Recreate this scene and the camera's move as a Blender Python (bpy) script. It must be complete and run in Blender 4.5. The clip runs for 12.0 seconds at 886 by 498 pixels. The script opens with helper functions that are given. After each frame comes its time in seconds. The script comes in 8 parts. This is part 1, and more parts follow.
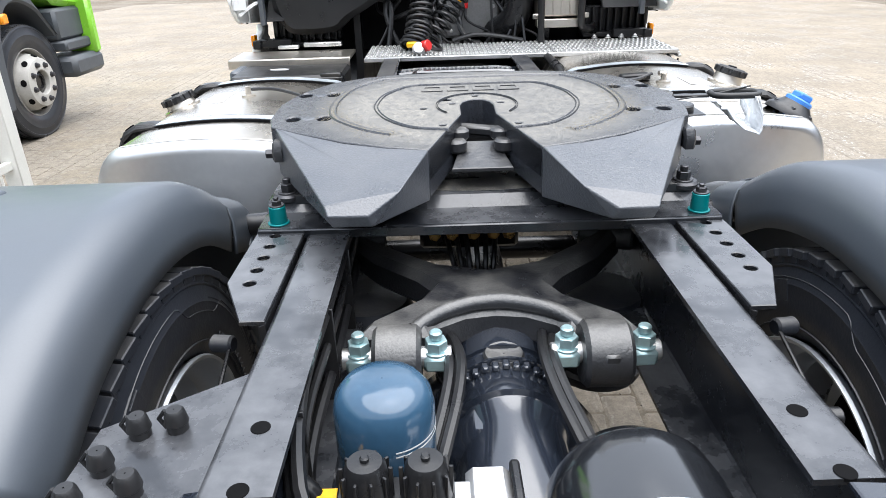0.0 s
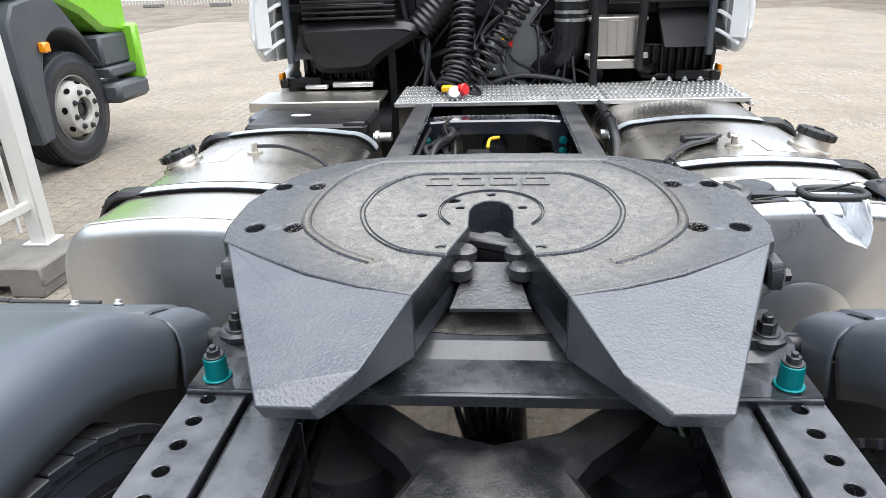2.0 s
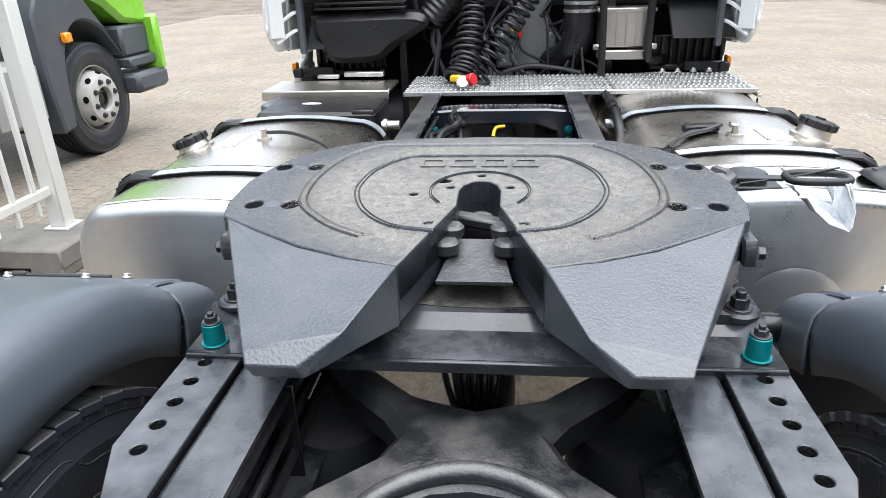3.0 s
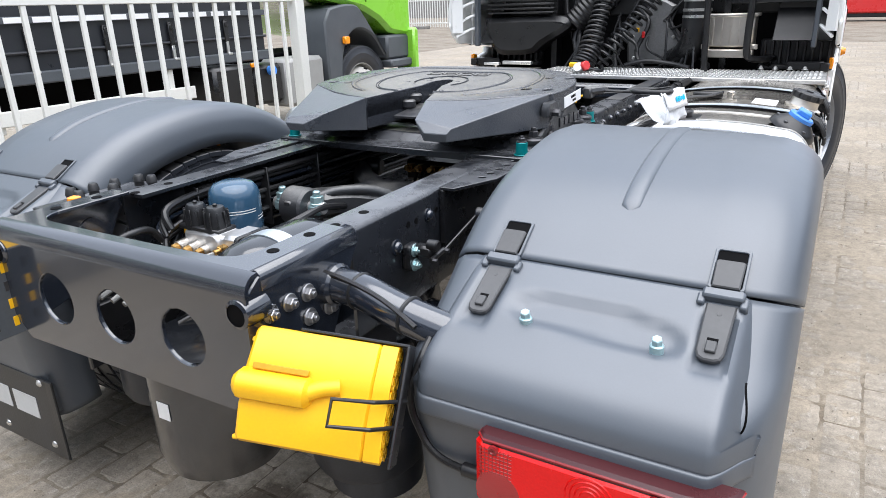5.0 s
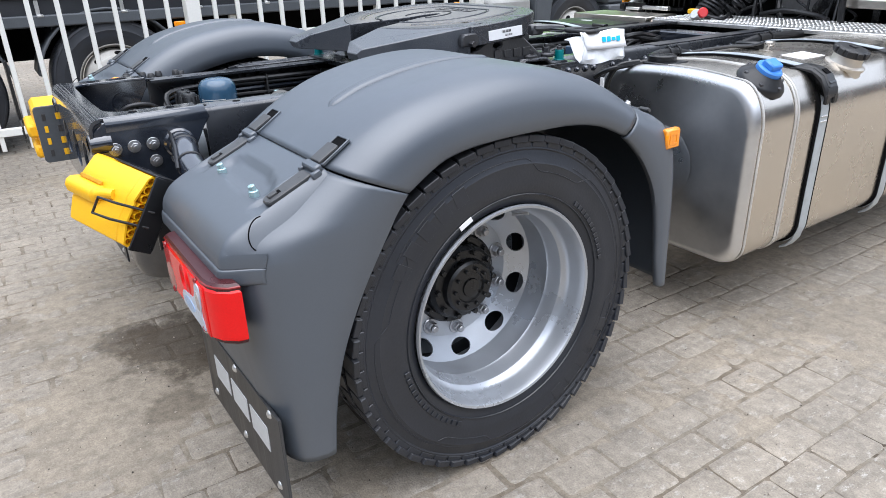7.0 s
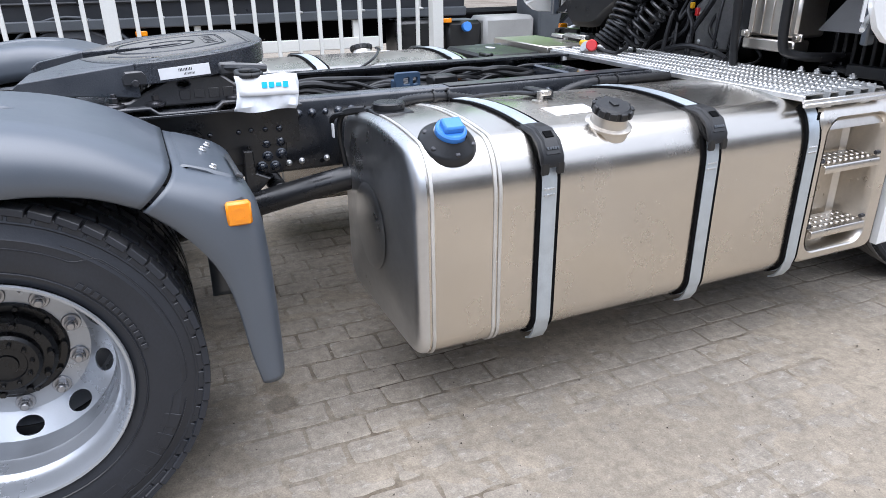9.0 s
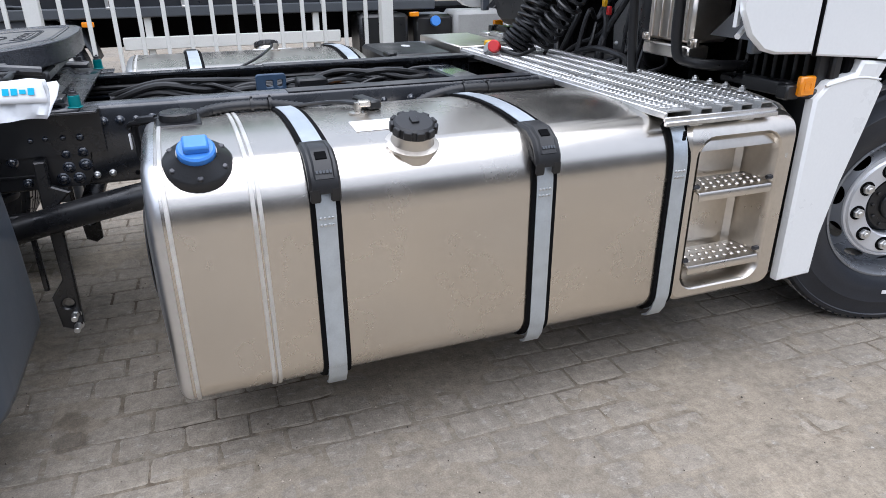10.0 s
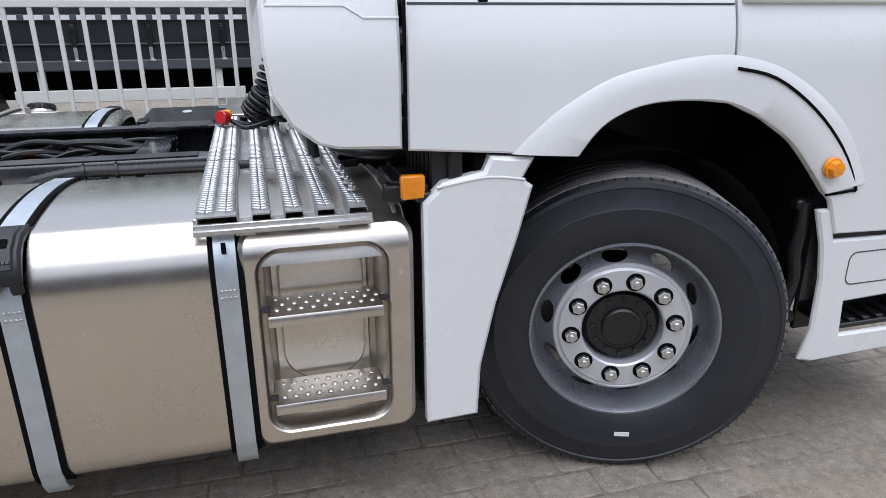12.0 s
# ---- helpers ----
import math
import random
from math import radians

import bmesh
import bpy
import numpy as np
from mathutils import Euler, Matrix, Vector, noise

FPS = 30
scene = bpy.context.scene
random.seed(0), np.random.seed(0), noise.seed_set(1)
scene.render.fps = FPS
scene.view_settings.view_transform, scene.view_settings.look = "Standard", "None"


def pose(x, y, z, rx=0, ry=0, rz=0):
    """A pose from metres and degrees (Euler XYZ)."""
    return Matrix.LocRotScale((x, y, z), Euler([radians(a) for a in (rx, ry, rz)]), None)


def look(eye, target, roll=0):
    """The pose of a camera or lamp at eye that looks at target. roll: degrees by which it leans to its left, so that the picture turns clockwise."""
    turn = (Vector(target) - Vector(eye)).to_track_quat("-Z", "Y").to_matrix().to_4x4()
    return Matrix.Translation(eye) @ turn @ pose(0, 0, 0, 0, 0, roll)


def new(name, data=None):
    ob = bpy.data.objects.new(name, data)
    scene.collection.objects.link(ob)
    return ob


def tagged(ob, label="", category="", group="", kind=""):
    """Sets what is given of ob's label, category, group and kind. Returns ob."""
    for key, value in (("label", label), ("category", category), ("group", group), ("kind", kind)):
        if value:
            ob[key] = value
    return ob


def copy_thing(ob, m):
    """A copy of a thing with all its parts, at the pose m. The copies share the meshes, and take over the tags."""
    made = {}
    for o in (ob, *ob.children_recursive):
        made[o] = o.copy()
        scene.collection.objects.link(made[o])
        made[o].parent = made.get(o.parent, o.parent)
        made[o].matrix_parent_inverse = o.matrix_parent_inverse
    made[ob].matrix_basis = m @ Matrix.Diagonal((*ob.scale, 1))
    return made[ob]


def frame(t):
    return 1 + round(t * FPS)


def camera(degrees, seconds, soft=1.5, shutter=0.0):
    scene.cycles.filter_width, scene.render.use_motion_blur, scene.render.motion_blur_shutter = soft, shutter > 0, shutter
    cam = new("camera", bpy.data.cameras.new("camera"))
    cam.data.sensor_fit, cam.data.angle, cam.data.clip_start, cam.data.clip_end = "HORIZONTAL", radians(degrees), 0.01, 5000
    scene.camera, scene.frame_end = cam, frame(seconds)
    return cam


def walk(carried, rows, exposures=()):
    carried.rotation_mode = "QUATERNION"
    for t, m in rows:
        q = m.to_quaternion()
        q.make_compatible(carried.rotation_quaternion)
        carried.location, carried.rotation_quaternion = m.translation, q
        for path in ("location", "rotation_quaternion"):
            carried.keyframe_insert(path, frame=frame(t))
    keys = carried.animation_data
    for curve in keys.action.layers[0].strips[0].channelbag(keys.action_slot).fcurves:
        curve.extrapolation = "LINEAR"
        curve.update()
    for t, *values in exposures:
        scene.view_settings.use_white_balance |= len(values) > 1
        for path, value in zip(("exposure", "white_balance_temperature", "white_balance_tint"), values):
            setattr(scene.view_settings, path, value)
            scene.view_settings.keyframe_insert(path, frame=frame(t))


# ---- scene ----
cam = camera(66.9, 12.0, 0.6)
PATH = [
    (0, (-0.07, -1.117, 1.539), (-0.106, 0.706, 0.717), -1.8),
    (0.5, (-0.017, -0.79, 1.605), (-0.066, 1.056, 0.839), -1.5),
    (1, (0.009, -0.682, 1.619), (-0.122, 1.163, 0.858), -1.5),
    (1.5, (0.023, -0.674, 1.619), (-0.152, 1.164, 0.851), -1.6),
    (2, (0.024, -0.678, 1.616), (-0.169, 1.154, 0.837), -1.9),
    (2.5, (0.028, -0.678, 1.61), (-0.176, 1.147, 0.819), -2.0),
    (2.7, (0.032, -0.687, 1.61), (-0.174, 1.135, 0.812), -2.0),
    (4.5, (0.938, -1.364, 1.497), (0.104, 0.309, 0.785), -1.4),
    (5, (1.279, -1.616, 1.447), (0.304, -0.01, 0.762), -1.7),
    (5.5, (1.683, -1.761, 1.411), (0.556, -0.258, 0.725), -1.8),
    (6, (2.052, -1.709, 1.399), (0.731, -0.396, 0.67), -1.7),
    (6.5, (2.314, -1.427, 1.4), (0.855, -0.299, 0.625), -1.7),
    (8.5, (2.873, 0.06, 1.439), (1.213, 0.854, 0.655), -0.7),
    (9, (2.898, 0.456, 1.45), (1.198, 1.168, 0.674), -0.7),
    (9.5, (2.874, 0.866, 1.435), (1.152, 1.525, 0.662), -0.7),
    (10, (2.882, 1.254, 1.451), (1.154, 1.871, 0.653), -0.3),
    (10.5, (2.919, 1.682, 1.462), (1.173, 2.265, 0.681), -0.5),
    (11, (2.916, 2.121, 1.454), (1.169, 2.69, 0.664), -0.4),
    (11.5, (2.897, 2.515, 1.456), (1.139, 3.075, 0.684), -0.5),
    (12, (2.843, 2.812, 1.494), (1.02, 3.283, 0.82), 0.0),
]
walk(cam, [(t, look(eye, target, roll)) for t, eye, target, roll in PATH],
     [(0, 1.18, 6180, 11), (0.8, 1.1, 6180, 11), (2.7, 1.02, 6160, 11), (4.5, 1.0, 6120, 12), (6.5, 0.8, 5960, 12), (8.5, 0.86, 5780, 14), (9.5, 0.68, 5780, 14), (10.5, 0.36, 5800, 14), (11.3, 0.32, 5800, 14), (12, 0.16, 5800, 14)])

# ---- light: a bright overcast day ----
world = bpy.data.worlds.new("overcast")
scene.world = world
world.use_nodes = True
wt = world.node_tree
sky = wt.nodes.new("ShaderNodeTexSky")
sky.sky_type, sky.sun_disc = "NISHITA", False
sky.sun_elevation, sky.sun_rotation = radians(78), radians(104)
sky.air_density, sky.dust_density = 1.0, 4.0
grey = wt.nodes.new("ShaderNodeHueSaturation")
grey.inputs["Saturation"].default_value = 0.35
wt.links.new(sky.outputs["Color"], grey.inputs["Color"])
cloud = wt.nodes.new("ShaderNodeMix")
cloud.data_type = "RGBA"
cloud.inputs[0].default_value = 0.75
cloud.inputs[7].default_value = (6.6, 7.1, 7.8, 1)  # an even cloud layer in front of most of the sky
wt.links.new(grey.outputs["Color"], cloud.inputs[6])
wt.links.new(cloud.outputs[2], wt.nodes["Background"].inputs["Color"])
wt.nodes["Background"].inputs["Strength"].default_value = 0.12
sun = new("sun", bpy.data.lights.new("sun", "SUN"))
sun.data.energy, sun.data.angle, sun.data.color = 2.6, radians(85), (1.0, 0.96, 0.9)
sun.matrix_world = look((1.2, -0.3, 6.0), (0, 0, 0))


# ---- materials ----
def nodes_of(m):
    m.use_nodes = True
    t = m.node_tree
    return t, t.nodes, t.links, t.nodes["Principled BSDF"]


def surface(name, col, rough=0.5, metal=0.0, var=0.25, scale=5.0, fine=90.0, bump=0.1, stretch=(1, 1, 1), coat=0.0,
            dust=0.0, dust_col=(0.35, 0.31, 0.26), rnd=0.0, rvar=0.15, trans=0.0, dscale=3.0, island=False, dsharp=0.25, spec=0.5, up_faces=False, speck=0.0, sscale=260.0):
    """A procedural paint, plastic, metal or stone: tone at two scales, dust in patches, fine relief."""
    m = bpy.data.materials.new(name)
    t, n, l, p = nodes_of(m)
    co = n.new("ShaderNodeTexCoord")
    mp = n.new("ShaderNodeMapping")
    mp.inputs["Scale"].default_value = stretch
    l.new(co.outputs["Object"], mp.inputs["Vector"])
    big, small, mid = (n.new("ShaderNodeTexNoise") for _ in range(3))
    for node, s, d in ((big, scale, 4), (small, fine, 3), (mid, dscale, 8)):
        node.inputs["Scale"].default_value, node.inputs["Detail"].default_value = s, d
        l.new(mp.outputs["Vector"], node.inputs["Vector"])
    mid.inputs["Roughness"].default_value = 0.65
    add = n.new("ShaderNodeMath")
    add.operation = "MULTIPLY_ADD"
    l.new(small.outputs["Fac"], add.inputs[0])
    add.inputs[1].default_value = 0.5
    l.new(big.outputs["Fac"], add.inputs[2])
    rng = n.new("ShaderNodeMapRange")
    rng.inputs["From Min"].default_value, rng.inputs["From Max"].default_value = 0.45, 1.05
    rng.inputs["To Min"].default_value, rng.inputs["To Max"].default_value = 1 - var, 1 + var
    l.new(add.outputs[0], rng.inputs["Value"])
    tone = rng.outputs["Result"]
    if rnd:
        src = n.new("ShaderNodeNewGeometry").outputs["Random Per Island"] if island else n.new("ShaderNodeObjectInfo").outputs["Random"]
        r2 = n.new("ShaderNodeMapRange")
        r2.inputs["To Min"].default_value, r2.inputs["To Max"].default_value = 1 - rnd, 1 + rnd
        l.new(src, r2.inputs["Value"])
        mu = n.new("ShaderNodeMath")
        mu.operation = "MULTIPLY"
        l.new(tone, mu.inputs[0]), l.new(r2.outputs["Result"], mu.inputs[1])
        tone = mu.outputs[0]
    sc = n.new("ShaderNodeVectorMath")
    sc.operation = "SCALE"
    sc.inputs[0].default_value = col
    l.new(tone, sc.inputs["Scale"])
    colour = sc.outputs[0]
    if dust:
        dr = n.new("ShaderNodeMapRange")
        dr.inputs["From Min"].default_value, dr.inputs["From Max"].default_value = 0.5 - dsharp / 2, 0.5 + dsharp
        dr.inputs["To Max"].default_value = dust
        l.new(mid.outputs["Fac"], dr.inputs["Value"])
        amount = dr.outputs["Result"]
        if up_faces:  # dust, and the rails' painted sky sheen, on faces that look up
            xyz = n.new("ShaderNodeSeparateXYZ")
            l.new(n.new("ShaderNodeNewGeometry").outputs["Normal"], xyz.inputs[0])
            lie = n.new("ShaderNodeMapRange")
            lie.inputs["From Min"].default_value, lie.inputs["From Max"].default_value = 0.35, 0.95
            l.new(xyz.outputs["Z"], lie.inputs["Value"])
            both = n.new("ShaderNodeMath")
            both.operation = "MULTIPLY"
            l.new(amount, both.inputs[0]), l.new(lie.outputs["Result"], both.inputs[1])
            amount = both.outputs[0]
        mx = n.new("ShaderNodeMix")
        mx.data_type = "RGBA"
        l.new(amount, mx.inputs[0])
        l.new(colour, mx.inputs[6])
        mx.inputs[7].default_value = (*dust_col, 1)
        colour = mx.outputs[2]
    if speck:  # scattered grit, lighter and darker
        gr = n.new("ShaderNodeTexNoise")
        gr.inputs["Scale"].default_value, gr.inputs["Detail"].default_value = sscale, 2
        l.new(co.outputs["Object"], gr.inputs["Vector"])
        g2 = n.new("ShaderNodeMapRange")
        g2.inputs["From Min"].default_value, g2.inputs["From Max"].default_value = 0.3, 0.7
        g2.inputs["To Min"].default_value, g2.inputs["To Max"].default_value = 1 - speck, 1 + speck
        l.new(gr.outputs["Fac"], g2.inputs["Value"])
        gs = n.new("ShaderNodeVectorMath")
        gs.operation = "SCALE"
        l.new(colour, gs.inputs[0]), l.new(g2.outputs["Result"], gs.inputs["Scale"])
        colour = gs.outputs[0]
    l.new(colour, p.inputs["Base Color"])
    rr = n.new("ShaderNodeMapRange")
    rr.inputs["From Min"].default_value, rr.inputs["From Max"].default_value = 0.3, 0.7
    rr.inputs["To Min"].default_value, rr.inputs["To Max"].default_value = max(rough - rvar, 0.03), min(rough + rvar, 1)
    l.new(mid.outputs["Fac"], rr.inputs["Value"])
    l.new(rr.outputs["Result"], p.inputs["Roughness"])
    p.inputs["Metallic"].default_value = metal
    p.inputs["Specular IOR Level"].default_value = spec
    p.inputs["Coat Weight"].default_value = coat
    p.inputs["Coat Roughness"].default_value = 0.08
    p.inputs["Transmission Weight"].default_value = trans
    if bump:
        b = n.new("ShaderNodeBump")
        b.inputs["Strength"].default_value, b.inputs["Distance"].default_value = bump, 0.004
        l.new(add.outputs[0], b.inputs["Height"])
        l.new(b.outputs["Normal"], p.inputs["Normal"])
    return m


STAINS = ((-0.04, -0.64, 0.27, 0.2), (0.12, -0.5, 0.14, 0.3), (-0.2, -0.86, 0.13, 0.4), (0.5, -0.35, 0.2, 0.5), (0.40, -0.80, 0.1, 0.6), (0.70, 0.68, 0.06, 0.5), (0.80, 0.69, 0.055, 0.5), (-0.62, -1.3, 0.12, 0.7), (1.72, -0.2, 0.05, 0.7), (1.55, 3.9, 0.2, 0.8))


def yard_surface(name, low, high, chalk, relief, earthy=False):
    """Dusty worn concrete, one pattern over the whole yard: drifted dust, mottling, grit, pits and chalky wear."""
    m = bpy.data.materials.new(name)
    t, n, l, p = nodes_of(m)
    pos = n.new("ShaderNodeNewGeometry").outputs["Position"]

    def cloud_of(scale, detail, rough=0.6, squash=None):
        node = n.new("ShaderNodeTexNoise")
        node.inputs["Scale"].default_value, node.inputs["Detail"].default_value, node.inputs["Roughness"].default_value = scale, detail, rough
        if squash:
            mp = n.new("ShaderNodeMapping")
            mp.inputs["Scale"].default_value = squash
            l.new(pos, mp.inputs["Vector"])
            l.new(mp.outputs["Vector"], node.inputs["Vector"])
        else:
            l.new(pos, node.inputs["Vector"])
        return node.outputs["Fac"]

    def span(v, a, b, c, d):
        r = n.new("ShaderNodeMapRange")
        for key, value in zip(("From Min", "From Max", "To Min", "To Max"), (a, b, c, d)):
            r.inputs[key].default_value = value
        l.new(v, r.inputs["Value"])
        return r.outputs["Result"]

    def calc(op, a, b):
        r = n.new("ShaderNodeMath")
        r.operation = op
        for k, v in enumerate((a, b)):
            if isinstance(v, float):
                r.inputs[k].default_value = v
            else:
                l.new(v, r.inputs[k])
        return r.outputs[0]

    def blend(f, a, b):
        r = n.new("ShaderNodeMix")
        r.data_type = "RGBA"
        l.new(f, r.inputs[0])
        for k, v in ((6, a), (7, b)):
            if isinstance(v, tuple):
                r.inputs[k].default_value = (*v, 1)
            else:
                l.new(v, r.inputs[k])
        return r.outputs[2]

    wide, mid, small, grain = cloud_of(0.8, 5), cloud_of(5.0, 7, 0.7), cloud_of(26.0, 6, 0.7), cloud_of(170.0, 3, 0.7)
    drag = cloud_of(3.0, 6, 0.7, (5.0, 1.0, 1.0))
    col = blend(span(calc("ADD", wide, calc("MULTIPLY", mid, 0.7)), 0.7, 1.0, 0.0, 1.0), low, high)
    col = blend(span(drag, 0.50, 0.66, 0.0, 0.65), col, tuple(c * 0.85 for c in low))
    xyz = n.new("ShaderNodeSeparateXYZ")
    l.new(pos, xyz.inputs[0])
    if earthy:  # brown earth lies in the joints below the drifted dust
        col = blend(span(calc("ADD", xyz.outputs["Z"], calc("MULTIPLY", calc("SUBTRACT", small, 0.5), 0.003)), -0.0036, -0.0006, 1.0, 0.0), col, blend(span(calc("ADD", wide, calc("MULTIPLY", mid, 0.6)), 0.72, 0.9, 0.0, 1.0), tuple(c * 0.9 for c in low), (0.125, 0.1, 0.072)))
    # chalky wear in streaks where tyres scrub the stones
    lane = span(calc("ADD", xyz.outputs["X"], calc("MULTIPLY", wide, 2.0)), 2.6, 3.4, 0.25, 1.0)
    worn = calc("MULTIPLY", span(cloud_of(48.0, 5, 0.75, (1.0, 0.45, 1.0)), 0.55, 0.62, 0.0, 1.0), calc("MULTIPLY", lane, span(drag, 0.40, 0.55, 0.0, chalk)))
    col = blend(worn, col, (0.56, 0.54, 0.50))
    vor = n.new("ShaderNodeTexVoronoi")
    vor.inputs["Scale"].default_value = 75.0
    l.new(pos, vor.inputs["Vector"])
    pit = span(vor.outputs["Distance"], 0.05, 0.16, 1.0, 0.0)
    pit = calc("MULTIPLY", pit, span(small, 0.50, 0.60, 0.0, 0.75))
    col = blend(pit, col, (0.085, 0.075, 0.062))
    shade = calc("MULTIPLY", span(small, 0.3, 0.7, 0.76, 1.24), span(grain, 0.3, 0.7, 0.80, 1.2))
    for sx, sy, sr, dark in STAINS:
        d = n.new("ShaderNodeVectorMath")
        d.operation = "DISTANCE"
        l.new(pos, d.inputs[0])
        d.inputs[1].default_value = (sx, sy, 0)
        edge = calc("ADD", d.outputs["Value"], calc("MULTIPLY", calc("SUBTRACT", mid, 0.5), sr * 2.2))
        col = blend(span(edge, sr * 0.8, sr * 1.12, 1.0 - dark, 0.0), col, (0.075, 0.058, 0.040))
    sc = n.new("ShaderNodeVectorMath")
    sc.operation = "SCALE"
    l.new(col, sc.inputs[0]), l.new(shade, sc.inputs["Scale"])
    l.new(sc.outputs[0], p.inputs["Base Color"])
    p.inputs["Roughness"].default_value = 0.85
    p.inputs["Specular IOR Level"].default_value = 0.3
    bp = n.new("ShaderNodeBump")
    bp.inputs["Strength"].default_value, bp.inputs["Distance"].default_value = relief, 0.006
    l.new(calc("SUBTRACT", calc("ADD", calc("MULTIPLY", small, 1.0), calc("MULTIPLY", grain, 0.4)), calc("MULTIPLY", pit, 0.5)), bp.inputs["Height"])
    l.new(bp.outputs["Normal"], p.inputs["Normal"])
    return m


def plate_surface(name):
    """Cast iron with dust caked on its inner field and a bare, rubbed, damp-looking outer band."""
    m = bpy.data.materials.new(name)
    t, n, l, p = nodes_of(m)
    co = n.new("ShaderNodeTexCoord").outputs["Object"]

    def cloud_of(scale, detail):
        node = n.new("ShaderNodeTexNoise")
        node.inputs["Scale"].default_value, node.inputs["Detail"].default_value, node.inputs["Roughness"].default_value = scale, detail, 0.7
        l.new(co, node.inputs["Vector"])
        return node.outputs["Fac"]

    def span(v, a, b, c, d):
        r = n.new("ShaderNodeMapRange")
        for key, value in zip(("From Min", "From Max", "To Min", "To Max"), (a, b, c, d)):
            r.inputs[key].default_value = value
        l.new(v, r.inputs["Value"])
        return r.outputs["Result"]

    def calc(op, a, b):
        r = n.new("ShaderNodeMath")
        r.operation = op
        for k, v in enumerate((a, b)):
            if isinstance(v, float):
                r.inputs[k].default_value = v
            else:
                l.new(v, r.inputs[k])
        return r.outputs[0]

    mid, small, grain = cloud_of(7.0, 6), cloud_of(60.0, 4), cloud_of(300.0, 2)
    mp = n.new("ShaderNodeMapping")
    mp.inputs["Location"].default_value, mp.inputs["Scale"].default_value = (0.016, -1.7, 0.0), (2.75, 3.2, 0.0)
    l.new(co, mp.inputs["Vector"])
    far = n.new("ShaderNodeVectorMath")
    far.operation = "LENGTH"
    l.new(mp.outputs["Vector"], far.inputs[0])
    inside = span(calc("ADD", far.outputs["Value"], calc("MULTIPLY", calc("SUBTRACT", mid, 0.5), 0.5)), 0.85, 1.15, 1.0, 0.16)
    dust = calc("MULTIPLY", inside, calc("MULTIPLY", span(mid, 0.32, 0.6, 0.5, 1.0), span(small, 0.35, 0.6, 0.45, 1.0)))
    xyz = n.new("ShaderNodeSeparateXYZ")
    l.new(n.new("ShaderNodeNewGeometry").outputs["Normal"], xyz.inputs[0])
    dust = calc("MULTIPLY", dust, span(xyz.outputs["Z"], 0.6, 0.97, 0.0, 1.0))
    mx = n.new("ShaderNodeMix")
    mx.data_type = "RGBA"
    l.new(dust, mx.inputs[0])
    mx.inputs[6].default_value, mx.inputs[7].default_value = (0.026, 0.029, 0.036, 1), (0.185, 0.175, 0.152, 1)
    sc = n.new("ShaderNodeVectorMath")
    sc.operation = "SCALE"
    l.new(mx.outputs[2], sc.inputs[0]), l.new(span(grain, 0.3, 0.7, 0.5, 1.5), sc.inputs["Scale"])
    l.new(sc.outputs[0], p.inputs["Base Color"])
    l.new(span(dust, 0.0, 0.8, 0.22, 0.62), p.inputs["Roughness"])
    p.inputs["Specular IOR Level"].default_value = 0.9
    b = n.new("ShaderNodeBump")
    b.inputs["Strength"].default_value, b.inputs["Distance"].default_value = 0.6, 0.003
    l.new(calc("ADD", small, calc("MULTIPLY", grain, 0.6)), b.inputs["Height"])
    l.new(b.outputs["Normal"], p.inputs["Normal"])
    return m


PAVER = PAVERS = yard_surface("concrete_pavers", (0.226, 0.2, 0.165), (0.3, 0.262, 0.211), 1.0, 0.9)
FILM = yard_surface("drifted_dust", (0.216, 0.187, 0.148), (0.292, 0.249, 0.192), 0.25, 0.7, True)
SAND = surface("joint_earth", (0.075, 0.058, 0.042), 0.95, var=0.4, scale=3, fine=120, bump=0.5, dust=0.7, dust_col=(0.2, 0.17, 0.135), dscale=2.4, spec=0.2)
HUBBLACK = surface("black_hub_enamel", (0.007, 0.0072, 0.008), 0.3, var=0.3, fine=160, bump=0.1)
GRIT = surface("loose_grit", (0.25, 0.215, 0.175), 0.9, var=0.3, rnd=0.95, island=True, bump=0.0, spec=0.3)
CHASSIS = surface("chassis_black_paint", (0.008, 0.0085, 0.010), 0.3, var=0.3, bump=0.06, dust=0.18, dust_col=(0.05, 0.047, 0.045), dscale=6, spec=0.6)
# up-face tint is dust plus a painted pale-blue sky sheen
RAILTOP = surface("chassis_satin_paint", (0.012, 0.0135, 0.017), 0.27, var=0.3, bump=0.03, dust=0.62, dust_col=(0.215, 0.22, 0.232), dscale=7, rvar=0.1, spec=0.7, coat=0.2, up_faces=True)
CAST = surface("cast_iron_black", (0.018, 0.019, 0.022), 0.4, var=0.35, fine=160, bump=0.5, dust=0.85, dust_col=(0.2, 0.195, 0.18), dscale=7, spec=0.9, up_faces=True, speck=0.2)
PLATE = plate_surface("fifth_wheel_iron")
PLATESAND = surface("pale_brown_sand", (0.26, 0.235, 0.18), 0.9, var=0.3, rnd=0.5, island=True, bump=0.0, spec=0.3)
COVER = surface("pale_grey_cover", (0.3, 0.3, 0.29), 0.5, var=0.15, scale=4, bump=0.05)
# bluish, lighter copy of the plate iron paints in the sky's reflection
HORN = surface("sky_lit_horn_iron", (0.058, 0.065, 0.078), 0.32, var=0.2, fine=200, bump=0.6, dust=0.4, dust_col=(0.13, 0.13, 0.128), dscale=5, spec=0.9, speck=0.15, rvar=0.1)
GUARD = surface("grey_mudguard_plastic", (0.062, 0.075, 0.093), 0.41, var=0.1, scale=2.0, fine=300, bump=0.03, dust=0.25, dust_col=(0.10, 0.105, 0.11), dscale=2.5, rvar=0.08, spec=1.0)
